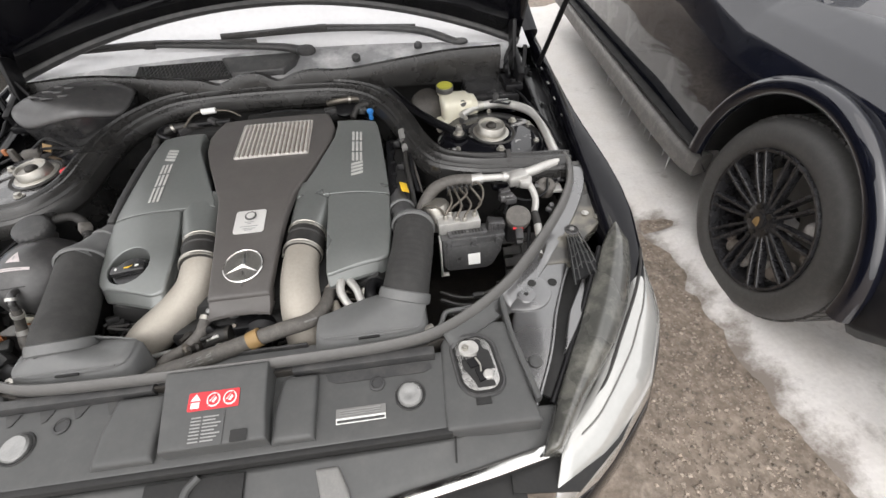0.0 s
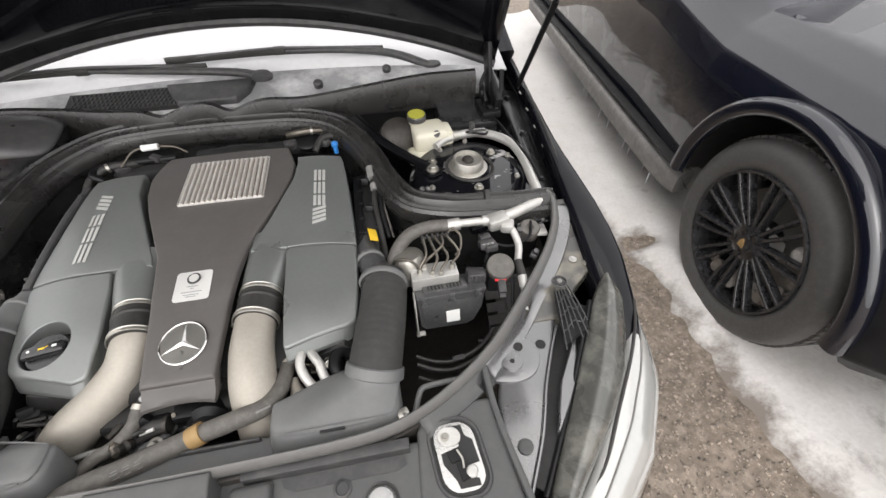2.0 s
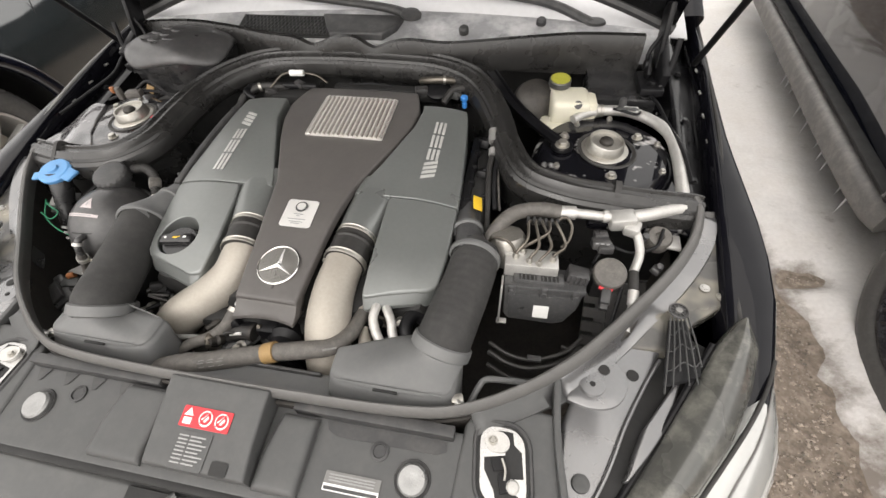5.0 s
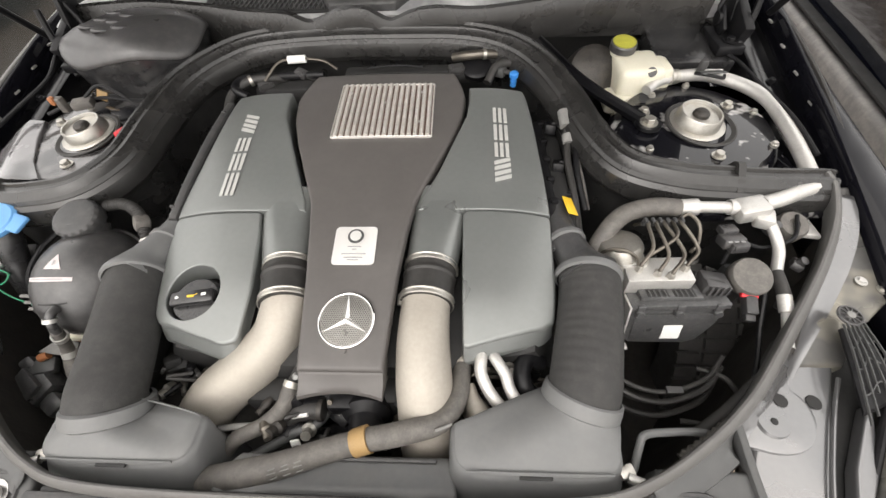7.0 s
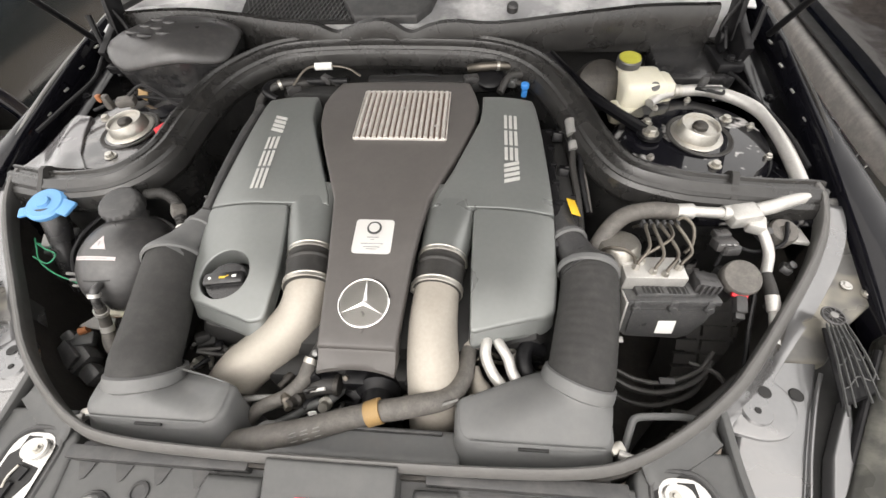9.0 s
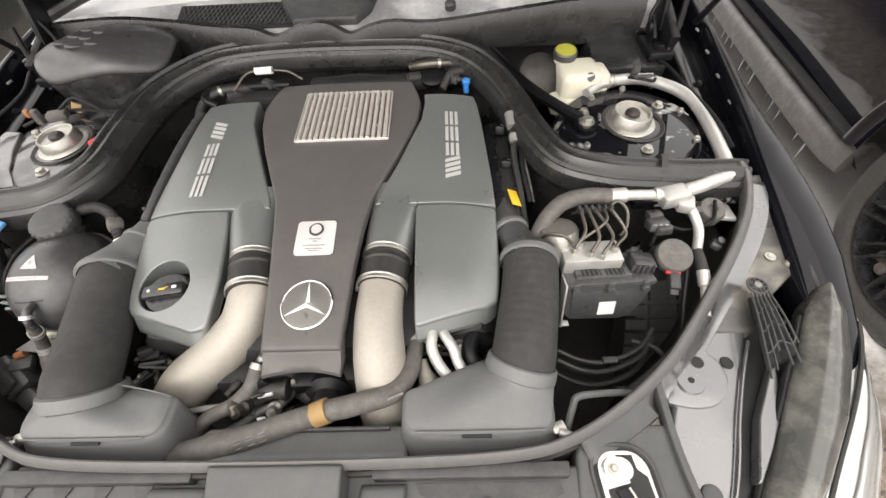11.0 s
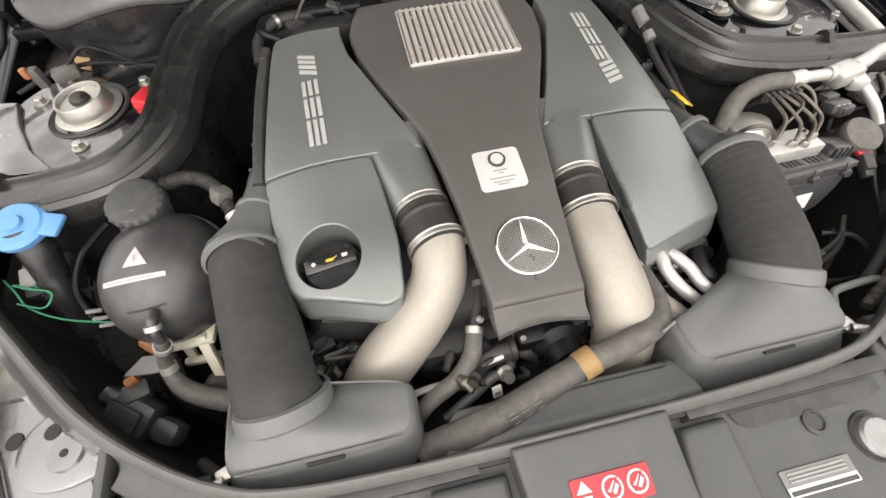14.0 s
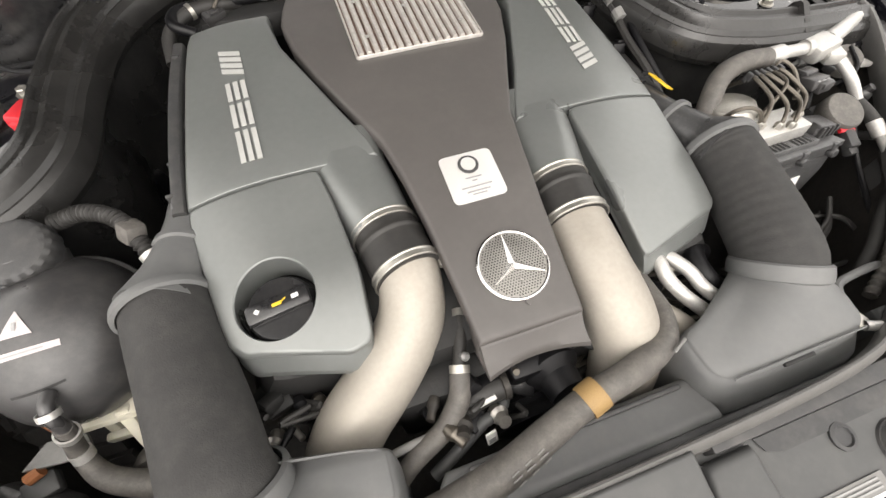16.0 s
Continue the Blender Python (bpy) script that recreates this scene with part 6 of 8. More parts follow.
for i in range(96):
    s = -1 if i % 2 else 1
    x = s * rnd.uniform(0.14, 0.27) if i < 66 else rnd.uniform(-0.12, 0.13)
    y = rnd.uniform(0.545, 0.62) if i < 66 else rnd.uniform(0.515, 0.56)
    z = rnd.uniform(0.69, 0.745)
    r = rnd.uniform(0.004, 0.009)
    if i % 3 == 0:
        part("fitting", join(lathe([(r, 0), (r * 1.2, 0.01), (r * 0.8, 0.014), (r * 0.8, 0.024), (0, 0.024)], 12, aim((x, y, z), (rnd.uniform(-.5, .5), -0.7, rnd.uniform(0.1, 0.9))))), (STEEL, BLACKM, LINE, DARKMETAL, BLACKM)[i % 5], eng)
    elif i % 3 == 1:
        part("connector", box((x, y, z), (rnd.uniform(.012, .03), .016, rnd.uniform(.01, .02)), 0.003, (rnd.uniform(-30, 30), rnd.uniform(-30, 30), rnd.uniform(-40, 40))), GRIMEVOID if i % 2 else BLACKM, eng)
    else:
        part("wire", tube([(x, y, z), (x + rnd.uniform(-.03, .03), y - 0.012, z + 0.012), (x + rnd.uniform(-.06, .06), y - 0.004, z - 0.02)], 0.003, 5, 8), RUBBER if i % 2 else LINE, eng)
part("valve_cover_edge", box((-0.306, 0.70, 0.735), (0.03, 0.22, 0.05), 0.008), GRIMEVOID, eng)
part("valve_cover_edge", box((0.316, 0.90, 0.775), (0.04, 0.34, 0.06), 0.012), GRIMEVOID, eng)
part("fuel_rail", join(box((0.297, 0.93, 0.800), (0.018, 0.24, 0.025), 0.004), *[box((0.303, 0.84 + 0.05 * i, 0.802), (0.012, 0.010, 0.03), 0.002) for i in range(5)]), BLACKM, eng)
part("rear_hose", tube([(-0.26, 1.09, 0.85), (-0.285, 1.10, 0.862), (-0.275, 1.13, 0.865), (-0.22, 1.145, 0.86), (-0.12, 1.15, 0.858)], 0.0075, 6, 12), BLACKM, eng)
part("rear_pipe", tube([(-0.23, 1.12, 0.865), (-0.205, 1.15, 0.885), (-0.17, 1.158, 0.888), (-0.12, 1.158, 0.884), (-0.09, 1.15, 0.87)], 0.0025, 6, 8), LINE, eng)
part("white_clip", tube([(-0.185, 1.155, 0.888), (-0.15, 1.158, 0.888)], 0.0075, 2, 10), WHITE, eng)
part("rear_bar", tube([(-0.03, 1.146, 0.872), (0.03, 1.148, 0.875), (0.08, 1.146, 0.872)], 0.002, 4, 8), BLACKM, eng)
part("rear_canister", lathe([(0.0, 0.0), (0.026, 0.0), (0.030, 0.006), (0.030, 0.014), (0.024, 0.018), (0, 0.019)], 28, aim((0.185, 1.170, 0.846), (0, -0.3, 1))), BLACKM, eng, "dark round canister")
part("rear_gear", join(box((0.06, 1.165, 0.845), (0.28, 0.03, 0.03), 0.008), box((-0.18, 1.14, 0.83), (0.16, 0.05, 0.04), 0.01)), GRIMEVOID, eng)
part("blue_valve", join(lathe([(0.006, 0), (0.006, 0.012), (0.0035, 0.013), (0.0035, 0.019), (0.0085, 0.020), (0.0085, 0.027), (0.006, 0.029), (0, 0.029)], 16, aim((0.255, 1.122, 0.842), (0, -0.1, 1)))), BLUE, eng, "small bright blue valve cap")
part("yellow_tag", box((0.324, 0.826, 0.817), (0.018, 0.036, 0.002), 0.0005, (0, 28, 8)), YELLOW, eng, "yellow tag")
part("side_harness", tube([(0.335, 1.00, 0.845), (0.338, 0.97, 0.832), (0.335, 0.93, 0.82), (0.34, 0.86, 0.80), (0.345, 0.80, 0.77)], 0.006, 6, 8), RUBBER, eng)
part("harness_plug", join(tube([(0.333, 1.015, 0.855), (0.336, 0.985, 0.845)], 0.010, 3, 10), tube([(0.337, 0.972, 0.838), (0.338, 0.957, 0.832)], 0.009, 3, 10)), STOP, eng, "grey cable plug")

# ribbed black rail along the outer edge of the oil filler's cover
part("edge_rail", join(sweep([(-0.299, 0.80, 0.808), (-0.296, 0.88, 0.822), (-0.289, 0.98, 0.836), (-0.281, 1.06, 0.842)], rounded(0.014, 0.034, 0.004, 3), 5), *[box((-0.305 + 0.07 * k / 5 * 0.3, 0.82 + 0.042 * k, 0.812 + 0.006 * k), (0.008, 0.004, 0.036), 0.001) for k in range(6)]), PLASTIC, covL)
for y in (0.815, 0.86, 0.93):
    part("rail_clip", box((-0.302 + 0.09 * (y - 0.8), y, 0.822 + 0.1 * (y - 0.8)), (0.010, 0.022, 0.003), 0.001, (0, 15, 0)), BOXP, covL)


# ---- left of the bay: coolant tank, washer filler ----
tank = thing("coolant_tank", (-0.417, 0.715, 0.70), "round black plastic coolant tank with a ribbed screw cap", "coolant tank")
tp = Vector((-0.432, 0.724, 0.758))
TR = (0.076, 0.087, 0.074)
TM = Matrix.Translation(tp) @ pose(0, 0, 0, 10, 0, 0)
prof = []
for q in range(-90, 91, 9):
    a = radians(q)
    prof.append((math.cos(a), math.sin(a)))
bm = lathe([(r, z) for r, z in prof], 48)
part("body", moved(bm, TM @ Matrix.Diagonal((TR[0], TR[1], TR[2], 1))), TANKP, tank)
part("seam", moved(lathe([(0.95, -0.24), (1.040, -0.225), (1.048, -0.19), (1.040, -0.155), (0.97, -0.14)], 64), TM @ pose(0, 0, 0, 14, 10, 0) @ Matrix.Diagonal((TR[0], TR[1], TR[2], 1))), TANKP, tank)
cp = Vector((-0.443, 0.793, 0.812))
part("neck", tube([tp + Vector((-0.008, 0.035, 0.03)), cp + Vector((0, 0, 0.005))], 0.031, 3, 24), TANKP, tank)
cb = bmesh.new()
k = 72
prof = [(0.0320, 0.0), (0.0335, 0.003), (0.0335, 0.020), (0.031, 0.0240), (0.026, 0.0255)]
R = [[cb.verts.new((r * (1 + (0.03 if (i // 2) % 2 and zi < 3 else 0)) * math.cos(2 * math.pi * i / k), r * (1 + (0.03 if (i // 2) % 2 and zi < 3 else 0)) * math.sin(2 * math.pi * i / k), z)) for i in range(k)] for zi, (r, z) in enumerate(prof)]
for a, b in zip(R, R[1:]):
    for i in range(k):
        cb.faces.new((a[i], a[(i + 1) % k], b[(i + 1) % k], b[i]))
cb.faces.new(R[-1])
part("cap", moved(cb, aim(cp + Vector((0, 0, 0.006)), (0.03, -0.20, 1))), PLASTIC, tank, "ribbed black screw cap")


def tank_patch(at, w, h, n=10, off=0.0008, tri=False, rot=0.0):
    """A label lying on the tank, w by h, near the point at."""
    T = TM @ Matrix.Diagonal((TR[0], TR[1], TR[2], 1))
    inv = T.inverted()
    k = (inv @ Vector(at)).normalized()
    c = T @ k
    nrm = (inv.to_3x3().transposed() @ k).normalized()
    ax = (Vector((math.cos(rot), 0, math.sin(rot))) - nrm * nrm.dot(Vector((math.cos(rot), 0, math.sin(rot))))).normalized()
    ay = nrm.cross(ax)
    bm = bmesh.new()
    G = []
    for j in range(n + 1):
        row = []
        for i in range(n + 1):
            u, v = (i / n - 0.5) * w, (j / n - 0.5) * h
            if tri:
                u *= 1 - j / n * 0.98
            q = (inv @ (c + ax * u + ay * v)).normalized()
            row.append(bm.verts.new((T @ q) + nrm * off))
        G.append(row)
    for a, b in zip(G, G[1:]):
        for i in range(n):
            bm.faces.new((a[i], a[i + 1], b[i + 1], b[i]))
    return bm


part("warning_label", tank_patch((-0.431, 0.709, 0.834), 0.027, 0.024, tri=True), DULLW, tank, "white triangular warning label")
part("warning_mark", tank_patch((-0.431, 0.706, 0.834), 0.003, 0.008, 4, 0.0016), GREYINK, tank)
part("label_strip", tank_patch((-0.438, 0.684, 0.822), 0.082, 0.0065, 20, rot=0.02), DULLW, tank, "dulled white label strip")
part("text_bar", tank_patch((-0.440, 0.684, 0.822), 0.060, 0.0018, 20, 0.0016, rot=0.02), GREYINK, tank)
# thin near-black strip; the dent's shade is put into its colour
part("dent", tank_patch((-0.428, 0.655, 0.80), 0.045, 0.0025, 10, 0.0006, rot=0.06), GRIMEVOID, tank)
part("side_tab", join(*[box((-0.508 + 0.003 * k, 0.684 - 0.006 * k, 0.775 - 0.009 * k), (0.016, 0.005, 0.004), 0.0015, (0, 20, 10)) for k in range(3)]), STOP, tank, "white plastic tabs")
part("nipple", tube([(-0.421, 0.652, 0.796), (-0.421, 0.640, 0.797), (-0.421, 0.630, 0.788), (-0.422, 0.625, 0.770)], 0.0062, 6, 14), TANKP, tank)
part("nipple_clip", lathe([(0.0078, -0.003), (0.0090, -0.003), (0.0090, 0.003), (0.0078, 0.003)], 18, aim((-0.421, 0.634, 0.793), (0, -0.6, -0.6))), ALU, tank)
part("bottom_hose", tube([(-0.422, 0.626, 0.775), (-0.430, 0.625, 0.755), (-0.444, 0.624, 0.728), (-0.446, 0.612, 0.708), (-0.428, 0.590, 0.698), (-0.388, 0.572, 0.688), (-0.34, 0.56, 0.67)], [0.0075, 0.008, 0.0085, 0.0095, 0.012, 0.014, 0.014], 7, 14), HOSE, tank, "grey rubber hose")
for p, d in (((-0.428, 0.625, 0.760), (-0.4, 0, -0.9)), ((-0.446, 0.618, 0.715), (0, -0.5, -0.8))):
    part("hose_clamp", lathe([(0.0085, -0.005), (0.0102, -0.005), (0.0102, 0.005), (0.0085, 0.005)], 20, aim(p, d)), ALU, tank)
br = thing("tank_bracket", (-0.42, 0.66, 0.70), "pale yellowish plastic bracket below the coolant tank", "bracket")
part("plate", join(box((-0.425, 0.654, 0.719), (0.072, 0.034, 0.010), 0.003, (-10, 0, 0)), box((-0.435, 0.664, 0.716), (0.075, 0.012, 0.024), 0.003), box((-0.404, 0.630, 0.694), (0.014, 0.012, 0.075), 0.003, (-28, 0, 0)), box((-0.440, 0.655, 0.694), (0.012, 0.010, 0.05), 0.003, (-20, 0, 0)), box((-0.42, 0.640, 0.672), (0.06, 0.010, 0.014), 0.003)), CREAM, br)
pump = thing("coolant_pump", (-0.44, 0.61, 0.66), "small grey pump with an orange plug below the coolant tank", "pump")
part("body", join(lathe([(0, 0.014), (0.018, 0.014), (0.021, 0.008), (0.021, -0.01), (0, -0.01)], 26, aim((-0.410, 0.600, 0.655), (0.1, -0.7, 0.6))), tube([(-0.410, 0.60, 0.655), (-0.39, 0.585, 0.648), (-0.34, 0.57, 0.63)], 0.018, 5, 12)), HOSE, pump)
part("flag", slab([(-0.505, 0.622), (-0.486, 0.644), (-0.448, 0.640), (-0.438, 0.618), (-0.470, 0.618)], 0.706, 0.710, 0.001), STOP, pump)
part("orange_end", tube([(-0.503, 0.614, 0.703), (-0.491, 0.620, 0.704)], 0.0065, 3, 10), COPPER, pump, "orange plug end")
part("plug", join(box((-0.497, 0.606, 0.690), (0.03, 0.024, 0.018), 0.004, (10, 10, 20))), PANEL, pump)
part("orange_seal", tube([(-0.492, 0.668, 0.706), (-0.480, 0.657, 0.700), (-0.468, 0.650, 0.688)], 0.0065, 4, 10), COPPER, pump)
corr = thing("corrugated_hose", (-0.36, 0.80, 0.80), "black corrugated hose with a clip behind the coolant tank", "hose")
part("tube", tube([(-0.42, 0.825, 0.825), (-0.385, 0.822, 0.832), (-0.355, 0.805, 0.828), (-0.338, 0.775, 0.812), (-0.318, 0.742, 0.785)], lambda t: 0.0085 + 0.0012 * math.sin(t * 190), 36, 12), RUBBER, corr)
part("clip", box((-0.345, 0.79, 0.822), (0.022, 0.022, 0.022), 0.005, (0, 30, 40)), HOSE, corr)
part("band", lathe([(0.0095, -0.004), (0.0115, -0.004), (0.0115, 0.004), (0.0095, 0.004)], 16, aim((-0.334, 0.767, 0.805), (0.4, -0.7, -0.5))), ALU, corr)

wash = thing("washer_filler", (-0.575, 0.76, 0.78), "grey washer bottle neck with a pale blue cap", "washer bottle")
part("cap", join(lathe([(0.030, 0), (0.033, 0.004), (0.033, 0.010), (0.028, 0.014), (0.012, 0.015), (0.010, 0.019), (0, 0.02)], 30, aim((-0.578, 0.788, 0.826), (0.05, -0.2, 1))), box((-0.545, 0.783, 0.832), (0.034, 0.030, 0.007), 0.003, (10, 8, -15)), box((-0.607, 0.770, 0.831), (0.022, 0.020, 0.006), 0.003, (10, 0, 20))), PALEBLUE, wash, "pale blue snap cap")
part("neck", tube([(-0.578, 0.787, 0.828), (-0.575, 0.77, 0.80), (-0.578, 0.755, 0.772), (-0.580, 0.735, 0.735), (-0.58, 0.72, 0.68)], [0.022, 0.020, 0.018, 0.018, 0.020], 6, 20), DOME, wash)
wire = thing("green_wire", (-0.60, 0.72, 0.80), "thin green wire looping beside the washer neck", "wire")
part("wire", join(tube([(-0.645, 0.765, 0.765), (-0.622, 0.742, 0.768), (-0.60, 0.715, 0.762), (-0.56, 0.695, 0.752), (-0.50, 0.68, 0.745), (-0.46, 0.67, 0.74)], 0.0013, 6, 6), tube([(-0.61, 0.72, 0.77), (-0.58, 0.71, 0.765), (-0.57, 0.725, 0.772), (-0.595, 0.735, 0.775), (-0.625, 0.75, 0.77), (-0.60, 0.745, 0.766), (-0.575, 0.728, 0.768)], 0.0013, 6, 6)), GREENW, wire)
rel = thing("relay_box", (-0.535, 0.72, 0.76), "small pale grey relay box in the dark bay", "relay box")
part("case", box((-0.596, 0.760, 0.768), (0.044, 0.028, 0.012), 0.003, (20, 0, 8)), STOP, rel)
part("base", box((-0.596, 0.770, 0.748), (0.06, 0.05, 0.03), 0.005, (20, 0, 8)), PLASTIC, rel)
fb = thing("fuse_housing", (-0.47, 0.545, 0.70), "dusty black plastic housing in the front corner of the bay", "housing")
part("case", join(box((-0.505, 0.582, 0.672), (0.06, 0.05, 0.04), 0.012, (15, 10, -35)), box((-0.46, 0.553, 0.672), (0.04, 0.03, 0.03), 0.010, (10, 0, -30)), box((-0.53, 0.61, 0.68), (0.03, 0.02, 0.03), 0.006, (5, 20, -35))), CASE, fb)
part("lid", box((-0.508, 0.576, 0.694), (0.045, 0.03, 0.008), 0.003, (25, 10, -35)), CASE, fb)
th, _ = hose_thing("bay_hose", [(-0.40, 0.50, 0.70), (-0.37, 0.48, 0.725), (-0.345, 0.467, 0.735), (-0.325, 0.462, 0.735)], 0.007, RUBBER, "thin black hose running to the air box")

# cabin air housing behind the left tower
dome = thing("cabin_air_housing", (-0.52, 1.20, 0.80), "large rounded black plastic air housing, its lit top painted paler", "housing")
def housing():
    """A tapering bowl whose wavy rim carries a slightly domed lid."""
    K = 56
    def ring(k, z, wave=0.0):
        out = []
        for i in range(K):
            a = 2 * math.pi * i / K
            c, s_ = math.cos(a), math.sin(a)
            x = 0.136 * math.copysign(abs(c) ** 0.8, c)
            y = 0.100 * math.copysign(abs(s_) ** 0.85, s_) + 0.04 * x
            w = wave * 0.009 * math.sin(4 * a + 0.6) * (1 if s_ < 0.3 else 0.4)
            out.append((-0.497 + x * k, 1.198 + y * k, z + w))
        return out
    bowl = loft([ring(0.62, 0.76), ring(0.80, 0.81, 0.2), ring(0.93, 0.86, 0.5), ring(0.985, 0.905, 0.9), ring(0.99, 0.912, 1.0)])
    lid = loft([ring(0.992, 0.9125, 1.0), ring(1.006, 0.9135, 1.0), ring(1.008, 0.917, 1.0), ring(0.995, 0.922, 1.0), ring(0.93, 0.932, 0.8), ring(0.75, 0.946, 0.4), ring(0.45, 0.956, 0.1), ring(0.12, 0.958)])
    return bowl, lid


bowl, lid = housing()
part("bowl", bowl, DOME, dome, "black bowl below")
# lid coloured lighter than the bowl: the sky's light on it is painted
part("top", lid, TANKP, dome, "domed lid, its skylit paleness put into the colour")
for i, (x, y) in enumerate(((-0.560, 1.165), (-0.525, 1.150), (-0.515, 1.185), (-0.545, 1.195), (-0.490, 1.160), (-0.500, 1.210), (-0.535, 1.225))):
    part("dent", sweep([(x - 0.015, y + 0.009, 0.9540), (x - 0.008, y - 0.002, 0.9575), (x + 0.006, y - 0.005, 0.9580), (x + 0.016, y + 0.004, 0.9540)], circle(0.0034, 8), 5), TANKP, dome, "smooth ridge")
part("yellow_tag", box((-0.572, 1.112, 0.852), (0.026, 0.003, 0.026), 0.001, (-35, 8, -20)), GOLD, dome, "ochre label")
sens = thing("level_sensor", (-0.575, 1.05, 0.86), "grey plug and cables on the strut tower", "sensor")
part("plug", join(box((-0.575, 1.062, 0.862), (0.036, 0.026, 0.016), 0.004, (0, 0, 20)), box((-0.61, 1.055, 0.865), (0.014, 0.014, 0.03), 0.003)), HOSE, sens)
part("orange_tip", box((-0.618, 1.05, 0.876), (0.010, 0.010, 0.016), 0.003), COPPER, sens)
part("cable", tube([(-0.57, 1.07, 0.87), (-0.54, 1.085, 0.885), (-0.50, 1.075, 0.872), (-0.47, 1.06, 0.86), (-0.44, 1.05, 0.86)], 0.003, 6, 8), BLACKM, sens)
tag = thing("red_terminal_cap", (-0.408, 0.935, 0.86), "bright red plastic terminal cover beside the seal", "terminal cover")
part("cover", join(box((-0.452, 0.990, 0.845), (0.034, 0.042, 0.016), 0.004, (-8, 12, -12)), box((-0.459, 0.972, 0.840), (0.016, 0.014, 0.022), 0.003, (0, 0, -12))), RED, tag)
part("post", lathe([(0.008, 0), (0.008, 0.014), (0, 0.014)], 12, Matrix.Translation((-0.452, 0.990, 0.834))), STEEL, tag)

# ---- right of the bay: brake unit, pipes, reservoir ----
absu = thing("brake_unit", (0.45, 0.68, 0.70), "black brake control unit with an aluminium valve block and steel lines", "brake unit")
AM = Matrix.Translation((0.452, 0.6620, 0.748)) @ pose(0, 0, 0, -17, 0, 1.5) @ Matrix.Rotation(radians(90), 4, "X")
case_line = [(-0.060, -0.030), (-0.050, -0.040), (0.030, -0.043), (0.046, -0.036), (0.064, -0.006), (0.071, 0.028), (0.068, 0.036), (-0.057, 0.036), (-0.062, 0.028)]
part("case", slab(case_line, -0.052, 0.0, 0.006, AM), CASE, absu, "dusty black plastic case")
part("case_rim", join(slab([(a * 1.03, 0.030 + 0.008 * k) for a, k in ((-0.060, 0), (0.069, 0), (0.069, 1), (-0.060, 1))], -0.056, 0.004, 0.002, AM), slab([(-0.052, -0.028), (0.028, -0.031), (0.040, -0.026), (0.055, -0.004), (0.060, 0.020), (-0.052, 0.020)], 0.0, 0.0022, 0.0015, AM)), CASE, absu)
for dx in (-0.049, 0.004, 0.056):
    part("case_screw", moved(join(lathe([(0.0062, -0.003), (0.0062, 0.004), (0.005, 0.006), (0, 0.006)], 14), box((0, 0.008, 0.0), (0.011, 0.014, 0.006), 0.002)), AM @ Matrix.Translation((dx, 0.024, 0.003))), CASE, absu)
part("white_label", slab([(0.004 + a, -0.014 + b) for a, b in ((-0.013, -0.013), (0.013, -0.013), (0.013, 0.013), (-0.013, 0.013))], 0.0026, 0.0034, 0, AM), WHITE, absu, "white label")
part("valve_block", box((0.431, 0.717, 0.787), (0.090, 0.042, 0.032), 0.002, (-4, 0, 1)), ALU, absu, "bright machined valve block")
part("block_step", box((0.400, 0.735, 0.792), (0.034, 0.030, 0.030), 0.002, (-4, 0, 1)), ALU, absu)
for x, y in ((0.392, 0.702), (0.470, 0.702), (0.468, 0.731)):
    part("block_hole", lathe([(0.0032, 0), (0.0032, 0.0012), (0, 0.0013)], 12, Matrix.Translation((x, y, 0.8022))), GRIMEVOID, absu)
part("heat_sink", box((0.446, 0.691, 0.777), (0.084, 0.026, 0.018), 0.002, (-12, 0, 1)), CASE, absu, "finned black top of the control unit")
for x in (0.428, 0.464):
    part("fin_window", box((x, 0.690, 0.7855), (0.030, 0.017, 0.002), 0.0005, (-12, 0, 1)), GRIMEVOID, absu)
    for k in range(4):
        part("fin", box((x - 0.0105 + 0.007 * k, 0.690, 0.7868), (0.0020, 0.016, 0.002), 0.0004, (-12, 0, 1)), CASE, absu)
part("motor", lathe([(0.029, 0), (0.031, 0.004), (0.031, 0.050), (0.027, 0.057), (0.012, 0.059), (0, 0.059)], 32, aim((0.392, 0.742, 0.762), (-0.12, 0.25, 1))), STEEL, absu, "round steel pump motor")
nuts = ((0.404, 0.716), (0.427, 0.708), (0.443, 0.704), (0.466, 0.717), (0.415, 0.728))
ends = ((0.424, 0.779), (0.434, 0.780), (0.444, 0.781), (0.464, 0.782), (0.454, 0.781))
bows = ((0.420, 0.735, 0.830), (0.440, 0.728, 0.826), (0.460, 0.728, 0.827), (0.484, 0.738, 0.822), (0.452, 0.748, 0.834))
for (x, y), (u, v), b in zip(nuts, ends, bows):
    part("brake_line", tube([(x, y, 0.806), (x + 0.002, y + 0.002, 0.816), b, (u + (u - 0.444) * 0.2, v - 0.012, 0.836), (u, v, 0.830), (u - 0.004, v + 0.022, 0.800)], 0.0026, 7, 8), LINE, absu)
    part("line_nut", lathe([(0.0058, 0), (0.0058, 0.009), (0.0036, 0.012), (0, 0.012)], 6, aim((x, y, 0.801), (0, 0, 1))), STEEL, absu)
part("brake_line", tube([(0.404, 0.716, 0.806), (0.396, 0.722, 0.824), (0.380, 0.728, 0.832), (0.362, 0.734, 0.826), (0.352, 0.742, 0.80)], 0.0026, 6, 8), LINE, absu)
part("brake_line", tube([(0.466, 0.782, 0.830), (0.482, 0.790, 0.836), (0.494, 0.775, 0.830), (0.490, 0.752, 0.818), (0.478, 0.740, 0.812)], 0.0026, 6, 8), LINE, absu)
part("line_comb", box((0.444, 0.781, 0.8285), (0.056, 0.007, 0.008), 0.002, (0, 0, 2)), PLASTIC, absu)
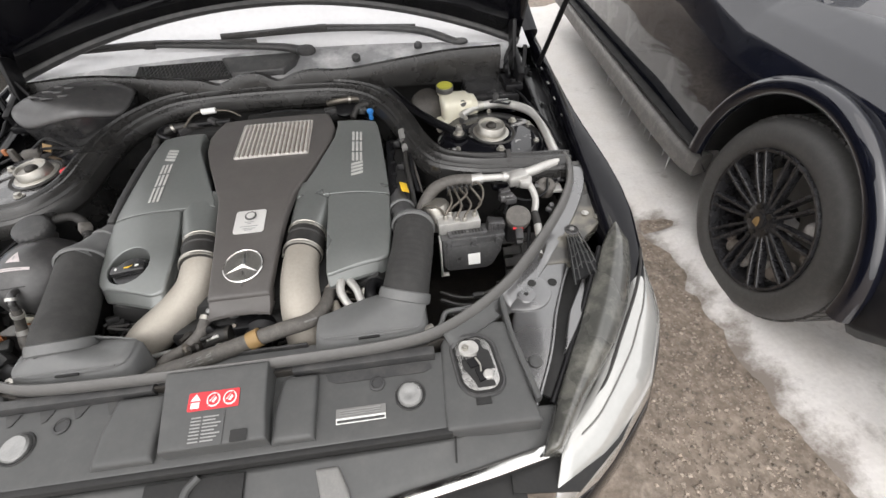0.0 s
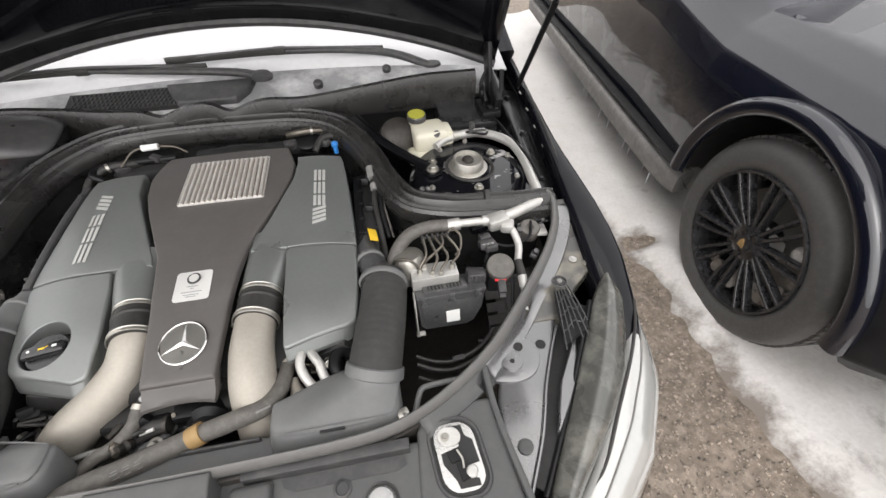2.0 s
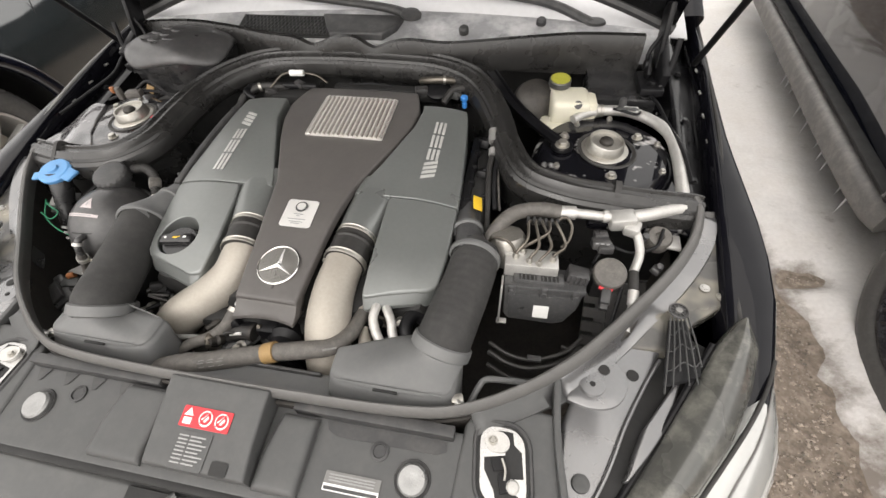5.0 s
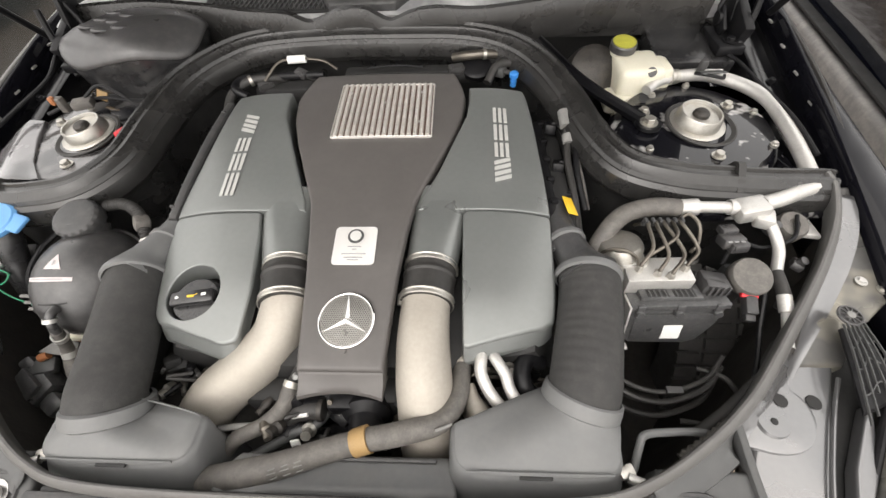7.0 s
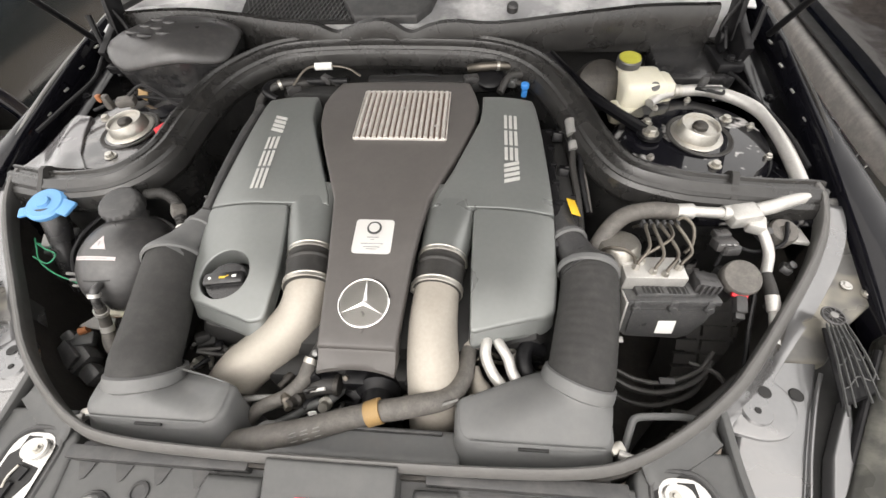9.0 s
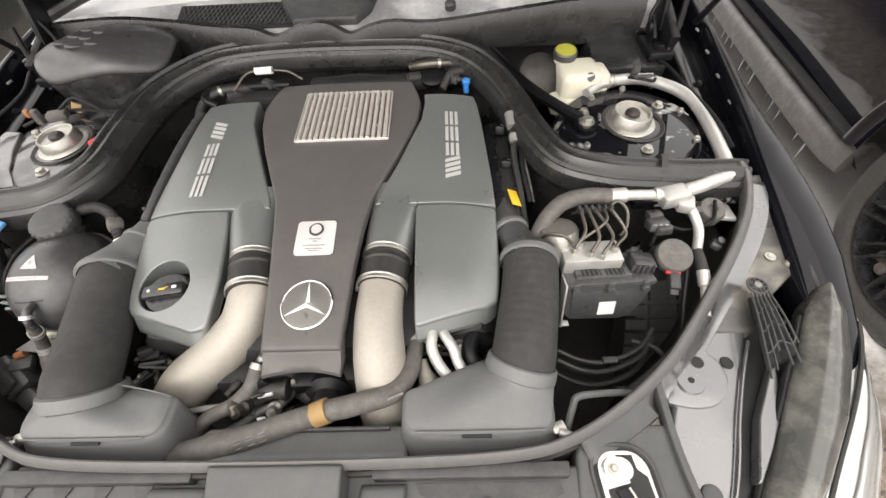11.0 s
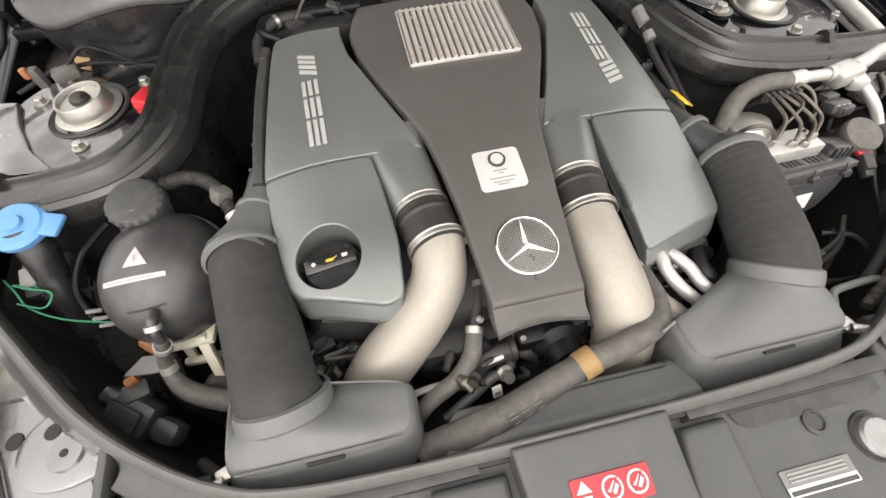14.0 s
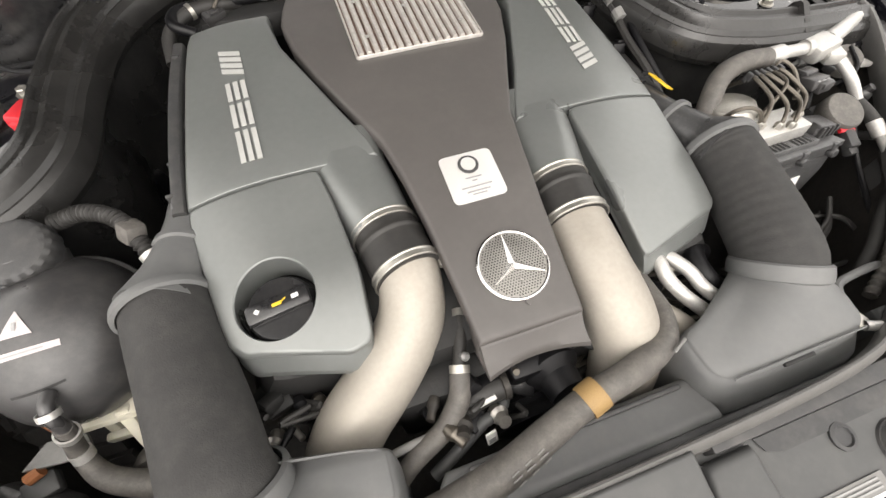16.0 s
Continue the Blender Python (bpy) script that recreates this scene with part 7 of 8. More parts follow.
for i in range(6):
    part("line_clip", box((0.419 + 0.010 * i, 0.778, 0.834), (0.0045, 0.009, 0.010), 0.001, (0, 0, 2)), PLASTIC, absu)
part("plug", join(box((0.511, 0.708, 0.780), (0.036, 0.032, 0.022), 0.003, (-12, 6, -6)), box((0.508, 0.700, 0.792), (0.028, 0.014, 0.006), 0.002, (-12, 6, -6))), TANKP, absu, "black locking plug")
for k in range(4):
    part("plug_rib", box((0.499 + 0.008 * k, 0.6905, 0.785), (0.0032, 0.004, 0.020), 0.0008, (-12, 6, -6)), TANKP, absu)
part("bracket", join(box((0.386, 0.664, 0.745), (0.0035, 0.030, 0.085), 0.001, (-17, 0, 0)), box((0.391, 0.645, 0.708), (0.018, 0.010, 0.0035), 0.001)), ALU, absu)

cabl = thing("cable_bundle", (0.46, 0.60, 0.69), "loose black cables below the brake unit", "cable")
for i, (dz, dy) in enumerate(((0, 0), (-0.012, -0.01), (-0.026, -0.006), (-0.04, -0.02))):
    part("cable", tube([(0.375, 0.60 + dy, 0.705 + dz), (0.41, 0.585 + dy, 0.70 + dz), (0.45, 0.583 + dy, 0.698 + dz), (0.50, 0.60 + dy, 0.705 + dz), (0.53, 0.63 + dy, 0.71 + dz)], 0.0035 + 0.001 * (i % 2), 6, 8), RUBBER, cabl)
part("loop", tube([(0.50, 0.62, 0.69), (0.53, 0.60, 0.70), (0.54, 0.57, 0.69), (0.51, 0.545, 0.68), (0.46, 0.55, 0.675)], 0.004, 6, 8), RUBBER, cabl)
part("tie", box((0.452, 0.583, 0.703), (0.022, 0.010, 0.006), 0.001), PLASTIC, cabl)

sn = thing("pressure_sensor", (0.563, 0.717, 0.77), "round grey sensor with a red and white plug", "sensor")
sa = aim((0.563, 0.717, 0.784), (-0.05, -0.35, 1))
part("disc", lathe([(0.020, -0.02), (0.026, -0.012), (0.0275, -0.002), (0.0275, 0.006), (0.0255, 0.009), (0.012, 0.0095), (0, 0.0095)], 34, sa), HOSE, sn)
part("red_band", moved(box((-0.002, -0.027, 0.0), (0.022, 0.006, 0.006), 0.001), sa), RED, sn)
part("plug", moved(join(box((0.0, -0.040, -0.004), (0.016, 0.026, 0.016), 0.003), box((0.0, -0.056, -0.008), (0.013, 0.012, 0.012), 0.002)), sa), PLASTIC, sn)
part("connector", join(box((0.555, 0.762, 0.80), (0.026, 0.022, 0.016), 0.003, (-15, 0, 5)), box((0.555, 0.752, 0.806), (0.02, 0.004, 0.008), 0.001, (-15, 0, 5))), TANKP, sn)
part("foot", box((0.563, 0.735, 0.74), (0.04, 0.03, 0.07), 0.006), PLASTIC, sn)

ac = thing("coolant_line", (0.586, 0.813, 0.81), "white-corroded aluminium line block with hoses", "pipe")
part("block", join(box((0.582, 0.812, 0.822), (0.046, 0.034, 0.026), 0.006, (0, -6, 8)), box((0.600, 0.800, 0.815), (0.026, 0.03, 0.02), 0.005, (0, 0, -20))), ALU, ac)
part("pipe", tube([(0.60, 0.818, 0.826), (0.632, 0.828, 0.828), (0.66, 0.840, 0.828), (0.688, 0.852, 0.826)], 0.0115, 6, 16), ALU, ac)
part("ferrule", join(tube([(0.470, 0.806, 0.832), (0.50, 0.808, 0.832)], 0.0125, 3, 18), tube([(0.50, 0.808, 0.832), (0.56, 0.811, 0.827)], 0.0085, 3, 16), tube([(0.548, 0.811, 0.828), (0.556, 0.811, 0.828)], 0.0115, 2, 12)), ALU, ac)
part("hose", tube([(0.474, 0.806, 0.832), (0.435, 0.806, 0.834), (0.395, 0.797, 0.828), (0.366, 0.772, 0.810), (0.352, 0.750, 0.780), (0.350, 0.74, 0.72)], 0.0135, 8, 18), HOSE, ac, "grey rubber hose")
part("down_pipe", tube([(0.604, 0.797, 0.815), (0.610, 0.780, 0.808), (0.612, 0.755, 0.797), (0.602, 0.725, 0.785)], 0.0075, 6, 12), ALU, ac)
part("fitting", join(tube([(0.600, 0.69, 0.780), (0.598, 0.668, 0.772)], 0.009, 3, 14), tube([(0.598, 0.668, 0.772), (0.592, 0.645, 0.766)], 0.0065, 3, 12), tube([(0.590, 0.640, 0.765), (0.585, 0.622, 0.760)], 0.0085, 3, 14)), ALU, ac, "white ferrules on the line")
part("lower_hose", tube([(0.602, 0.725, 0.785), (0.601, 0.705, 0.783), (0.600, 0.69, 0.780)], 0.0085, 3, 12), RUBBER, ac)
part("lower_hose", tube([(0.585, 0.622, 0.760), (0.565, 0.60, 0.752), (0.53, 0.575, 0.742), (0.49, 0.545, 0.735), (0.45, 0.52, 0.725)], 0.008, 6, 12), RUBBER, ac)
mt = thing("rubber_mount", (0.649, 0.80, 0.79), "round rubber mount on a pale bracket", "mount")
part("boss", lathe([(0.022, -0.02), (0.022, 0.0), (0.019, 0.005), (0.008, 0.005), (0.006, 0.002), (0, 0.002)], 26, aim((0.650, 0.800, 0.800), (-0.05, -0.3, 1))), HOSE, mt)
part("bracket", box((0.662, 0.806, 0.788), (0.055, 0.045, 0.008), 0.003, (-12, 0, -10)), ALU, mt)
rod = thing("support_rod", (0.40, 0.52, 0.73), "bent grey steel rod in the front corner of the bay", "rod")
part("rod", tube([(0.352, 0.462, 0.735), (0.360, 0.480, 0.744), (0.368, 0.499, 0.750), (0.377, 0.512, 0.752), (0.403, 0.516, 0.751), (0.440, 0.518, 0.748), (0.470, 0.518, 0.735)], 0.0048, 8, 10), BOXP, rod)

big = thing("refrigerant_pipe", (0.66, 1.05, 0.83), "thick bright aluminium pipe round the strut tower", "pipe")
part("pipe", tube([(0.50, 1.095, 0.842), (0.528, 1.118, 0.846), (0.565, 1.130, 0.848), (0.615, 1.128, 0.850), (0.660, 1.095, 0.852), (0.688, 1.045, 0.852), (0.694, 0.98, 0.846), (0.692, 0.92, 0.840), (0.690, 0.870, 0.832)], [0.0095, 0.0100, 0.0112, 0.0112, 0.0112, 0.0112, 0.0112, 0.0112, 0.0112], 10, 20), ALU, big)
part("joint", join(tube([(0.548, 1.127, 0.848), (0.556, 1.129, 0.848)], 0.0140, 2, 18), tube([(0.558, 1.129, 0.848), (0.564, 1.130, 0.848)], 0.0132, 2, 18)), STEEL, big)
part("label", box((0.606, 1.10, 0.872), (0.042, 0.022, 0.003), 0.001, (-20, 0, 5)), PANEL, big, "grey label")
part("valve", lathe([(0.008, 0), (0.008, 0.014), (0.006, 0.022), (0, 0.022)], 14, aim((0.60, 1.125, 0.86), (0, 0, 1))), PLASTIC, big)

part("tag", box((0.616, 1.110, 0.864), (0.030, 0.016, 0.008), 0.002, (12, -6, -14)), PLATE, big, "small pale tag on the pipe")
res = thing("brake_reservoir", (0.48, 1.15, 0.80), "cream translucent brake fluid reservoir with a yellow-green cap", "reservoir")
part("body", join(box((0.492, 1.150, 0.835), (0.086, 0.085, 0.075), 0.014, (0, 0, 4), 3), box((0.535, 1.145, 0.845), (0.03, 0.06, 0.05), 0.010, (0, 0, 4)), box((0.465, 1.115, 0.81), (0.07, 0.06, 0.03), 0.012)), CREAM, res)
part("neck", lathe([(0.021, 0), (0.021, 0.012), (0, 0.012)], 26, Matrix.Translation((0.466, 1.183, 0.868))), CREAM, res)
part("cap", lathe([(0.0245, 0), (0.0245, 0.012), (0.0225, 0.014), (0.0, 0.0145)], 32, aim((0.466, 1.183, 0.877), (0, -0.1, 1))), TANKP, res, "black ribbed cap")
part("cap_top", lathe([(0.0215, 0.0142), (0.0215, 0.0160), (0.0, 0.0165)], 32, aim((0.466, 1.183, 0.877), (0, -0.1, 1))), LIME, res, "yellow-green cap top")
part("cap_bar", moved(box((0, 0, 0.0168), (0.028, 0.010, 0.001), 0), aim((0.466, 1.183, 0.877), (0, -0.1, 1))), LIME, res)
part("sensor_plug", lathe([(0.009, 0), (0.009, 0.008), (0, 0.008)], 14, aim((0.507, 1.118, 0.862), (0, -0.6, 0.8))), TANKP, res)
bs = thing("brake_booster", (0.40, 1.24, 0.80), "dull brown brake booster end beside the reservoir", "brake booster")
part("shell", lathe([(0.0, 0.03), (0.03, 0.028), (0.048, 0.018), (0.052, 0.0), (0.05, -0.05), (0, -0.05)], 32, aim((0.415, 1.175, 0.835), (0.1, -0.6, 0.6))), DARKMETAL, bs)
bb = thing("battery_cover", (0.60, 1.22, 0.83), "flat black plastic cover in the rear corner of the bay", "cover")
part("lid", box((0.605, 1.225, 0.845), (0.15, 0.13, 0.05), 0.008, (8, 0, 0)), DOME, bb)
part("edge", tube([(0.54, 1.285, 0.888), (0.60, 1.29, 0.892), (0.665, 1.275, 0.885), (0.69, 1.20, 0.865)], 0.008, 6, 10), RUBBER, bb)

# ---- labels on the front panel ----
def zm(x, y):
    return 0.783 + 0.26 * (y - 0.36)


lb = thing("warning_label", (X0, 0.39, 0.80), "red label with three white warning symbols on the centre panel", "label")
part("sheet", surface_patch(zm, [(0.010 + a, 0.379 + b) for a, b in rounded(0.074, 0.0255, 0.002, 3)], 0.0006), RED, lb)
for x in (0.010, 0.034):
    d = part("symbol_disc", surface_patch(zm, [(x + a, 0.379 + b) for a, b in circle(0.0098, 24)], 0.0016), WHITE, lb, "white symbol")
    part("symbol_ring", surface_patch(zm, [(x + a, 0.379 + b) for a, b in circle(0.0078, 20)], 0.0024), RED, d)
    part("symbol_shape", surface_patch(zm, [(x + a * 0.0062, 0.379 + b * 0.0062) for a, b in ((-0.9, -0.3), (0.2, -0.8), (0.9, 0.1), (0.3, 0.9), (-0.3, 0.2))], 0.0031), WHITE, d)
    part("symbol_stroke", surface_patch(zm, [(x - 0.006, 0.372), (x - 0.0045, 0.3715), (x + 0.006, 0.386), (x + 0.0045, 0.3865)], 0.0038), RED, d)
part("symbol_triangle", surface_patch(zm, [(-0.023, 0.380), (-0.009, 0.380), (-0.016, 0.3895)], 0.0016), WHITE, lb)
part("symbol_block", surface_patch(zm, [(-0.022, 0.3695), (-0.010, 0.3695), (-0.010, 0.3775), (-0.022, 0.3775)], 0.0016), WHITE, lb)
lb2 = thing("data_label", (X0, 0.35, 0.79), "small unreadable lines printed in white on the panel", "label")
part("sheet", surface_patch(zm, [(0.004 + a, 0.340 + b) for a, b in rounded(0.050, 0.044, 0.002, 3)], 0.0006), PANEL, lb2)
for i in range(8):
    for x0, w in ((-0.018, 0.014), (-0.001, 0.018 + 0.004 * (i % 3))):
        part("text_bar", surface_patch(zm, [(x0, 0.324 + 0.0045 * i), (x0 + w, 0.324 + 0.0045 * i), (x0 + w, 0.3256 + 0.0045 * i), (x0, 0.3256 + 0.0045 * i)], 0.0016), DISC, lb2)
# black patch for the shade in a hole that isn't cut
part("square_hole", surface_patch(zm, [(0.052 + a, 0.3265 + b) for a, b in rounded(0.024, 0.016, 0.002, 3)], 0.0008), GRIMEVOID, lb2)
lb3 = thing("type_label", (0.22, 0.35, 0.76), "white strip label with dark printed bars", "label")
part("sheet", surface_patch(nose_z, [(0.222 + a, 0.3435 + b) for a, b in rounded(0.076, 0.023, 0.001, 2)], 0.0008), STOP, lb3)
part("white_band", surface_patch(nose_z, [(0.1845, 0.3322), (0.2595, 0.3322), (0.2595, 0.3405), (0.1845, 0.3405)], 0.0012), WHITE, lb3)
for y, h in ((0.3505, 0.0016), (0.347, 0.0016), (0.3437, 0.0016)):
    part("text_bar", surface_patch(nose_z, [(0.190, y), (0.252, y), (0.252, y + h), (0.190, y + h)], 0.0018), DISC, lb3)
part("dark_band", surface_patch(nose_z, [(0.186, 0.3335), (0.258, 0.3335), (0.258, 0.3375), (0.186, 0.3375)], 0.0018), INK, lb3)
qr = thing("hose_tag", (-0.05, 0.50, 0.73), "tiny white tag hanging on a hose", "label")
part("sheet", box((-0.055, 0.497, 0.722), (0.012, 0.003, 0.018), 0.001, (-25, 0, 10)), WHITE, qr)
part("mark", box((-0.055, 0.495, 0.720), (0.008, 0.0015, 0.007), 0, (-25, 0, 10)), GREYINK, qr)


# ---- parked cars beside ----
def wheel(parent, cx, cy, cz, r, rr, s, tread=0.26, steer=0.0, cap=True, metal=RIM):
    """A tyre with blocks of tread on a black rim with paired spokes; s: the side it faces along x (-1: towards smaller x)."""
    M = Matrix.Translation((cx, cy, cz)) @ Matrix.Rotation(radians(steer), 4, "Z") @ Matrix.Rotation(radians(90 * s), 4, "Y")
    w = part("wheel", moved(lathe([(rr * 1.0, -tread), (r * 0.97, -tread * 0.97), (r, -tread * 0.85), (r, -0.045), (r * 0.985, -0.020), (r * 0.94, 0.0), (r * 0.86, 0.010), (rr * 1.10, 0.006), (rr * 1.03, -0.004), (rr * 1.0, -0.012)], 72), M), TYRE, parent, "worn black tyre")
    tb = bmesh.new()
    for i in range(72):
        a = 2 * math.pi * i / 72
        for zz, wd in ((-0.060, 0.040), (-0.115, 0.045), (-0.17, 0.045), (-0.22, 0.04)):
            b = box((r + 0.002, 0, 0), (0.009, 2 * math.pi * r / 72 * 0.72, wd), 0)
            bmesh.ops.transform(b, matrix=Matrix.Rotation(a, 4, "Z") @ Matrix.Translation((0, 0, zz)), verts=b.verts)
            me = bpy.data.meshes.new("t")
            b.to_mesh(me)
            b.free()
            tb.from_mesh(me)
            bpy.data.meshes.remove(me)
    part("tread", moved(tb, M), TYRE, w, smooth=False)
    part("rim", moved(lathe([(rr * 1.02, -0.008), (rr * 1.0, 0.002), (rr * 0.965, 0.0), (rr * 0.94, -0.03), (rr * 0.90, -0.16), (rr * 0.88, -0.2)], 64), M), metal, w)
    # ten double spokes, each a pair of slim bars side by side
    for i in range(10):
        for k in (-1, 1):
            a0, a1 = 2 * math.pi * i / 10 + k * 0.150, 2 * math.pi * i / 10 + k * 0.088
            def rim_point(r_, a_, z_):
                return (rr * r_ * math.cos(a_), rr * r_ * math.sin(a_), z_)
            part("spoke", moved(sweep([rim_point(0.22, a0, -0.030), rim_point(0.60, (a0 + a1) / 2, -0.017), rim_point(0.975, a1, -0.010)], [(-0.0085, -0.018), (0.0085, -0.018), (0.0062, 0.005), (0.0045, 0.0075), (-0.0045, 0.0075), (-0.0062, 0.005)], 3), M), metal, w)
    part("hub", moved(lathe([(rr * 0.30, -0.045), (rr * 0.28, -0.024), (rr * 0.20, -0.018), (rr * 0.125, -0.017), (rr * 0.12, -0.010), (0, -0.009)], 30), M), metal, w)
    for i in range(5):
        a = 2 * math.pi * (i + 0.5) / 5
        part("wheel_bolt", moved(lathe([(0.011, -0.02), (0.011, -0.012), (0, -0.012)], 6), M @ Matrix.Translation((rr * 0.20 * math.cos(a), rr * 0.20 * math.sin(a), 0))), DARKMETAL, w)
    part("brake_disc", moved(lathe([(rr * 0.74, -0.12), (rr * 0.74, -0.10), (rr * 0.3, -0.10)], 40), M), STEEL, w)
    if cap:
        part("cap_badge", moved(slab([(a * 0.013, b * 0.017) for a, b in ((-1, 1), (1, 1), (1, 0), (0.6, -0.7), (0, -1.1), (-0.6, -0.7), (-1, 0))], -0.009, -0.006, 0.0005), M @ Matrix.Rotation(radians(-90 * s), 4, "Z")), GOLD, w, "small plain gold shield")
        part("caliper", moved(box((rr * 0.66, 0, -0.075), (0.06, 0.15, 0.05), 0.012), M @ Matrix.Rotation(radians(200), 4, "Z")), ALU, w, "pale brake caliper with packed snow")
        for i in range(9):
            a = radians(150 + i * 18 + 7 * math.sin(i * 5))
            part("snow_lump", moved(lathe([(0, -0.02), (0.02, -0.012), (0.024, 0.0), (0.016, 0.012), (0, 0.015)], 10), M @ Matrix.Translation((rr * (0.80 + 0.06 * math.sin(i * 3)) * math.cos(a), rr * (0.80 + 0.06 * math.sin(i * 3)) * math.sin(a), -0.05)) @ Matrix.Scale(0.9 + 0.5 * math.sin(i * 2.1) ** 2, 4)), SNOW, w)
    return w


SILL = mat("salted_grey_sill", (0.15, 0.145, 0.14), 0.6, 0, 0.15, 7, 0.3, 120, 0.35, (0.42, 0.39, 0.36))
SUVPAINT = mat("deep_black_paint", (0.005, 0.006, 0.012), 0.3, 0, 0.1, 6, 0.0, 500, 0.02, (0.2, 0.2, 0.19), coat=1.0, ior=1.8, crough=0.03, spec=0.05)
# trim black; on the bumper corners it leaves out the ground's reflection
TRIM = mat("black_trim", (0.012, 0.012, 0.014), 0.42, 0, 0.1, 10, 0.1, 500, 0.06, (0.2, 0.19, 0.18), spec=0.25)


def parked(name, label, m, s, height=1.0, wheel_r=0.360, rim_r=0.254, detail=True, paint=None):
    """A large parked car, built about the ground below its front wheel: u into the car, v to its tail."""
    th = thing(name, (0, 0, 0), label, "car", "parked cars")
    U = lambda u: -s * u if s < 0 else -u
    sx = 1 if s < 0 else -1
    def prof(v):
        # outline of one cross-section, from the sill up over the bonnet or cabin
        nose = max(0.0, (-0.42 - v) / 0.55)
        k = max(0.0, min(1.0, (v - 0.55) / 0.55))
        a = [(0.08, 0.27), (0.035, 0.33), (0.012, 0.46), (0.0, 0.64), (0.0, 0.76), (0.016, 0.848), (0.055, 0.912), (0.140, 0.968), (0.36, 1.022), (0.66, 1.055), (0.94, 1.07)]
        b = [(0.08, 0.27), (0.045, 0.33), (0.03, 0.46), (0.02, 0.62), (0.016, 0.80), (0.022, 0.94), (0.05, 1.02), (0.12, 1.24), (0.22, 1.50), (0.36, 1.62), (0.94, 1.66)]
        out = []
        for (u0, w0), (u1, w1) in zip(a, b):
            u, w = u0 + (u1 - u0) * k, w0 + (w1 - w0) * k
            u += 0.42 * nose ** 2 * (1 - u / 0.94)
            if w > 0.6:
                w -= (0.10 * nose + 0.13 * nose ** 2) * (w - 0.6) / 0.45
            out.append((u, w * height if w > 0.6 else w + 0.19 * min(1, nose * 2.2) * max(0, (0.62 - w) / 0.35)))
        return out
    vs = sorted(set([round(q, 4) for q in list(np.linspace(-0.95, -0.5, 20)) + list(np.linspace(-0.5, 0.52, 61)) + list(np.linspace(0.52, 3.3, 22))]))
    bm = bmesh.new()
    rows = []
    fine = np.linspace(0, 10, 71)
    for v in vs:
        p = prof(v)
        us, ws = [q[0] for q in p], [q[1] for q in p]
        rows.append([(float(np.interp(f, range(11), us)), v, float(np.interp(f, range(11), ws))) for f in fine])
    A, cz = 0.445, wheel_r + (0.015 if detail else 0)
    V = [[bm.verts.new((sx * u, v, w)) for u, v, w in r] for r in rows]
    for i in range(len(V) - 1):
        for j in range(len(V[0]) - 1):
            q = (V[i][j], V[i][j + 1], V[i + 1][j + 1], V[i + 1][j])
            if all(math.hypot(x.co.y, x.co.z - cz) < A * 1.04 and x.co.z < 0.9 for x in q):
                continue
            bm.faces.new(q)
    for r in V:
        for x in r:
            d = math.hypot(x.co.y, x.co.z - cz)
            if x.link_faces and d < A * 1.04 and x.co.z < 0.9 and d > 0.1:
                f = A * 1.0 / d
                x.co.y *= f
                x.co.z = cz + (x.co.z - cz) * f
    bmesh.ops.delete(bm, geom=[x for x in bm.verts if not x.link_faces], context="VERTS")
    twin = bmesh.ops.duplicate(bm, geom=bm.verts[:] + bm.edges[:] + bm.faces[:])["geom"]
    for x in [q for q in twin if isinstance(q, bmesh.types.BMVert)]:
        x.co.x = sx * 1.88 - x.co.x
    bmesh.ops.remove_doubles(bm, verts=bm.verts, dist=0.0005)
    bmesh.ops.recalc_face_normals(bm, faces=bm.faces)
    # lower nose split off in a duller, darker black, painting its reflection away
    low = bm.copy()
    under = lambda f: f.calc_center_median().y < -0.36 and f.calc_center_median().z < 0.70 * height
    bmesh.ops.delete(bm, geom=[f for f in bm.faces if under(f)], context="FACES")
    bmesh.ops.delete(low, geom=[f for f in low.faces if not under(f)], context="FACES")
    part("body", bm, paint or SUVPAINT, th, "glossy dark paint reflecting the sky", sharp=60)
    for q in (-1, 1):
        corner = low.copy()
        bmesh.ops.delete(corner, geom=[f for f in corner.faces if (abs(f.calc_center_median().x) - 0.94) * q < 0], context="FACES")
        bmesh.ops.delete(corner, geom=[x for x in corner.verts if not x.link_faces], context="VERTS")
        part("bumper_corner", corner, TRIM, th, "lower bumper in a duller black, its ground reflection left out", sharp=60)
    low.free()
    arch = [(sx * -0.008, A * math.cos(radians(a)), cz + A * math.sin(radians(a))) for a in range(2, 180, 11)]
    part("arch_trim", sweep(arch, rounded(0.060, 0.055, 0.024, 5), 4, up=(1, 0, 0)), SUVPAINT, th, "rounded black wheel arch trim")
    lb = bmesh.new()
    edge = [[lb.verts.new((sx * u, (A + 0.01) * math.cos(radians(a)), cz + (A + 0.01) * math.sin(radians(a)))) for a in range(0, 181, 10)] for u in (0.01, 0.34)]
    for i in range(18):
        lb.faces.new((edge[0][i], edge[0][i + 1], edge[1][i + 1], edge[1][i]))
    part("arch_liner", join(lb, box((sx * 0.36, 0.03, cz + 0.14), (0.02, 0.8, 0.6), 0)), GRIMEVOID, th)
    part("sill", sweep([(sx * 0.06, 0.455, 0.30), (sx * 0.03, 0.56, 0.303), (sx * 0.012, 1.0, 0.31), (sx * 0.012, 2.2, 0.32), (sx * 0.02, 3.3, 0.33)], rounded(0.10, 0.11, 0.03, 4), 5), SILL, th, "salt-crusted grey sill")
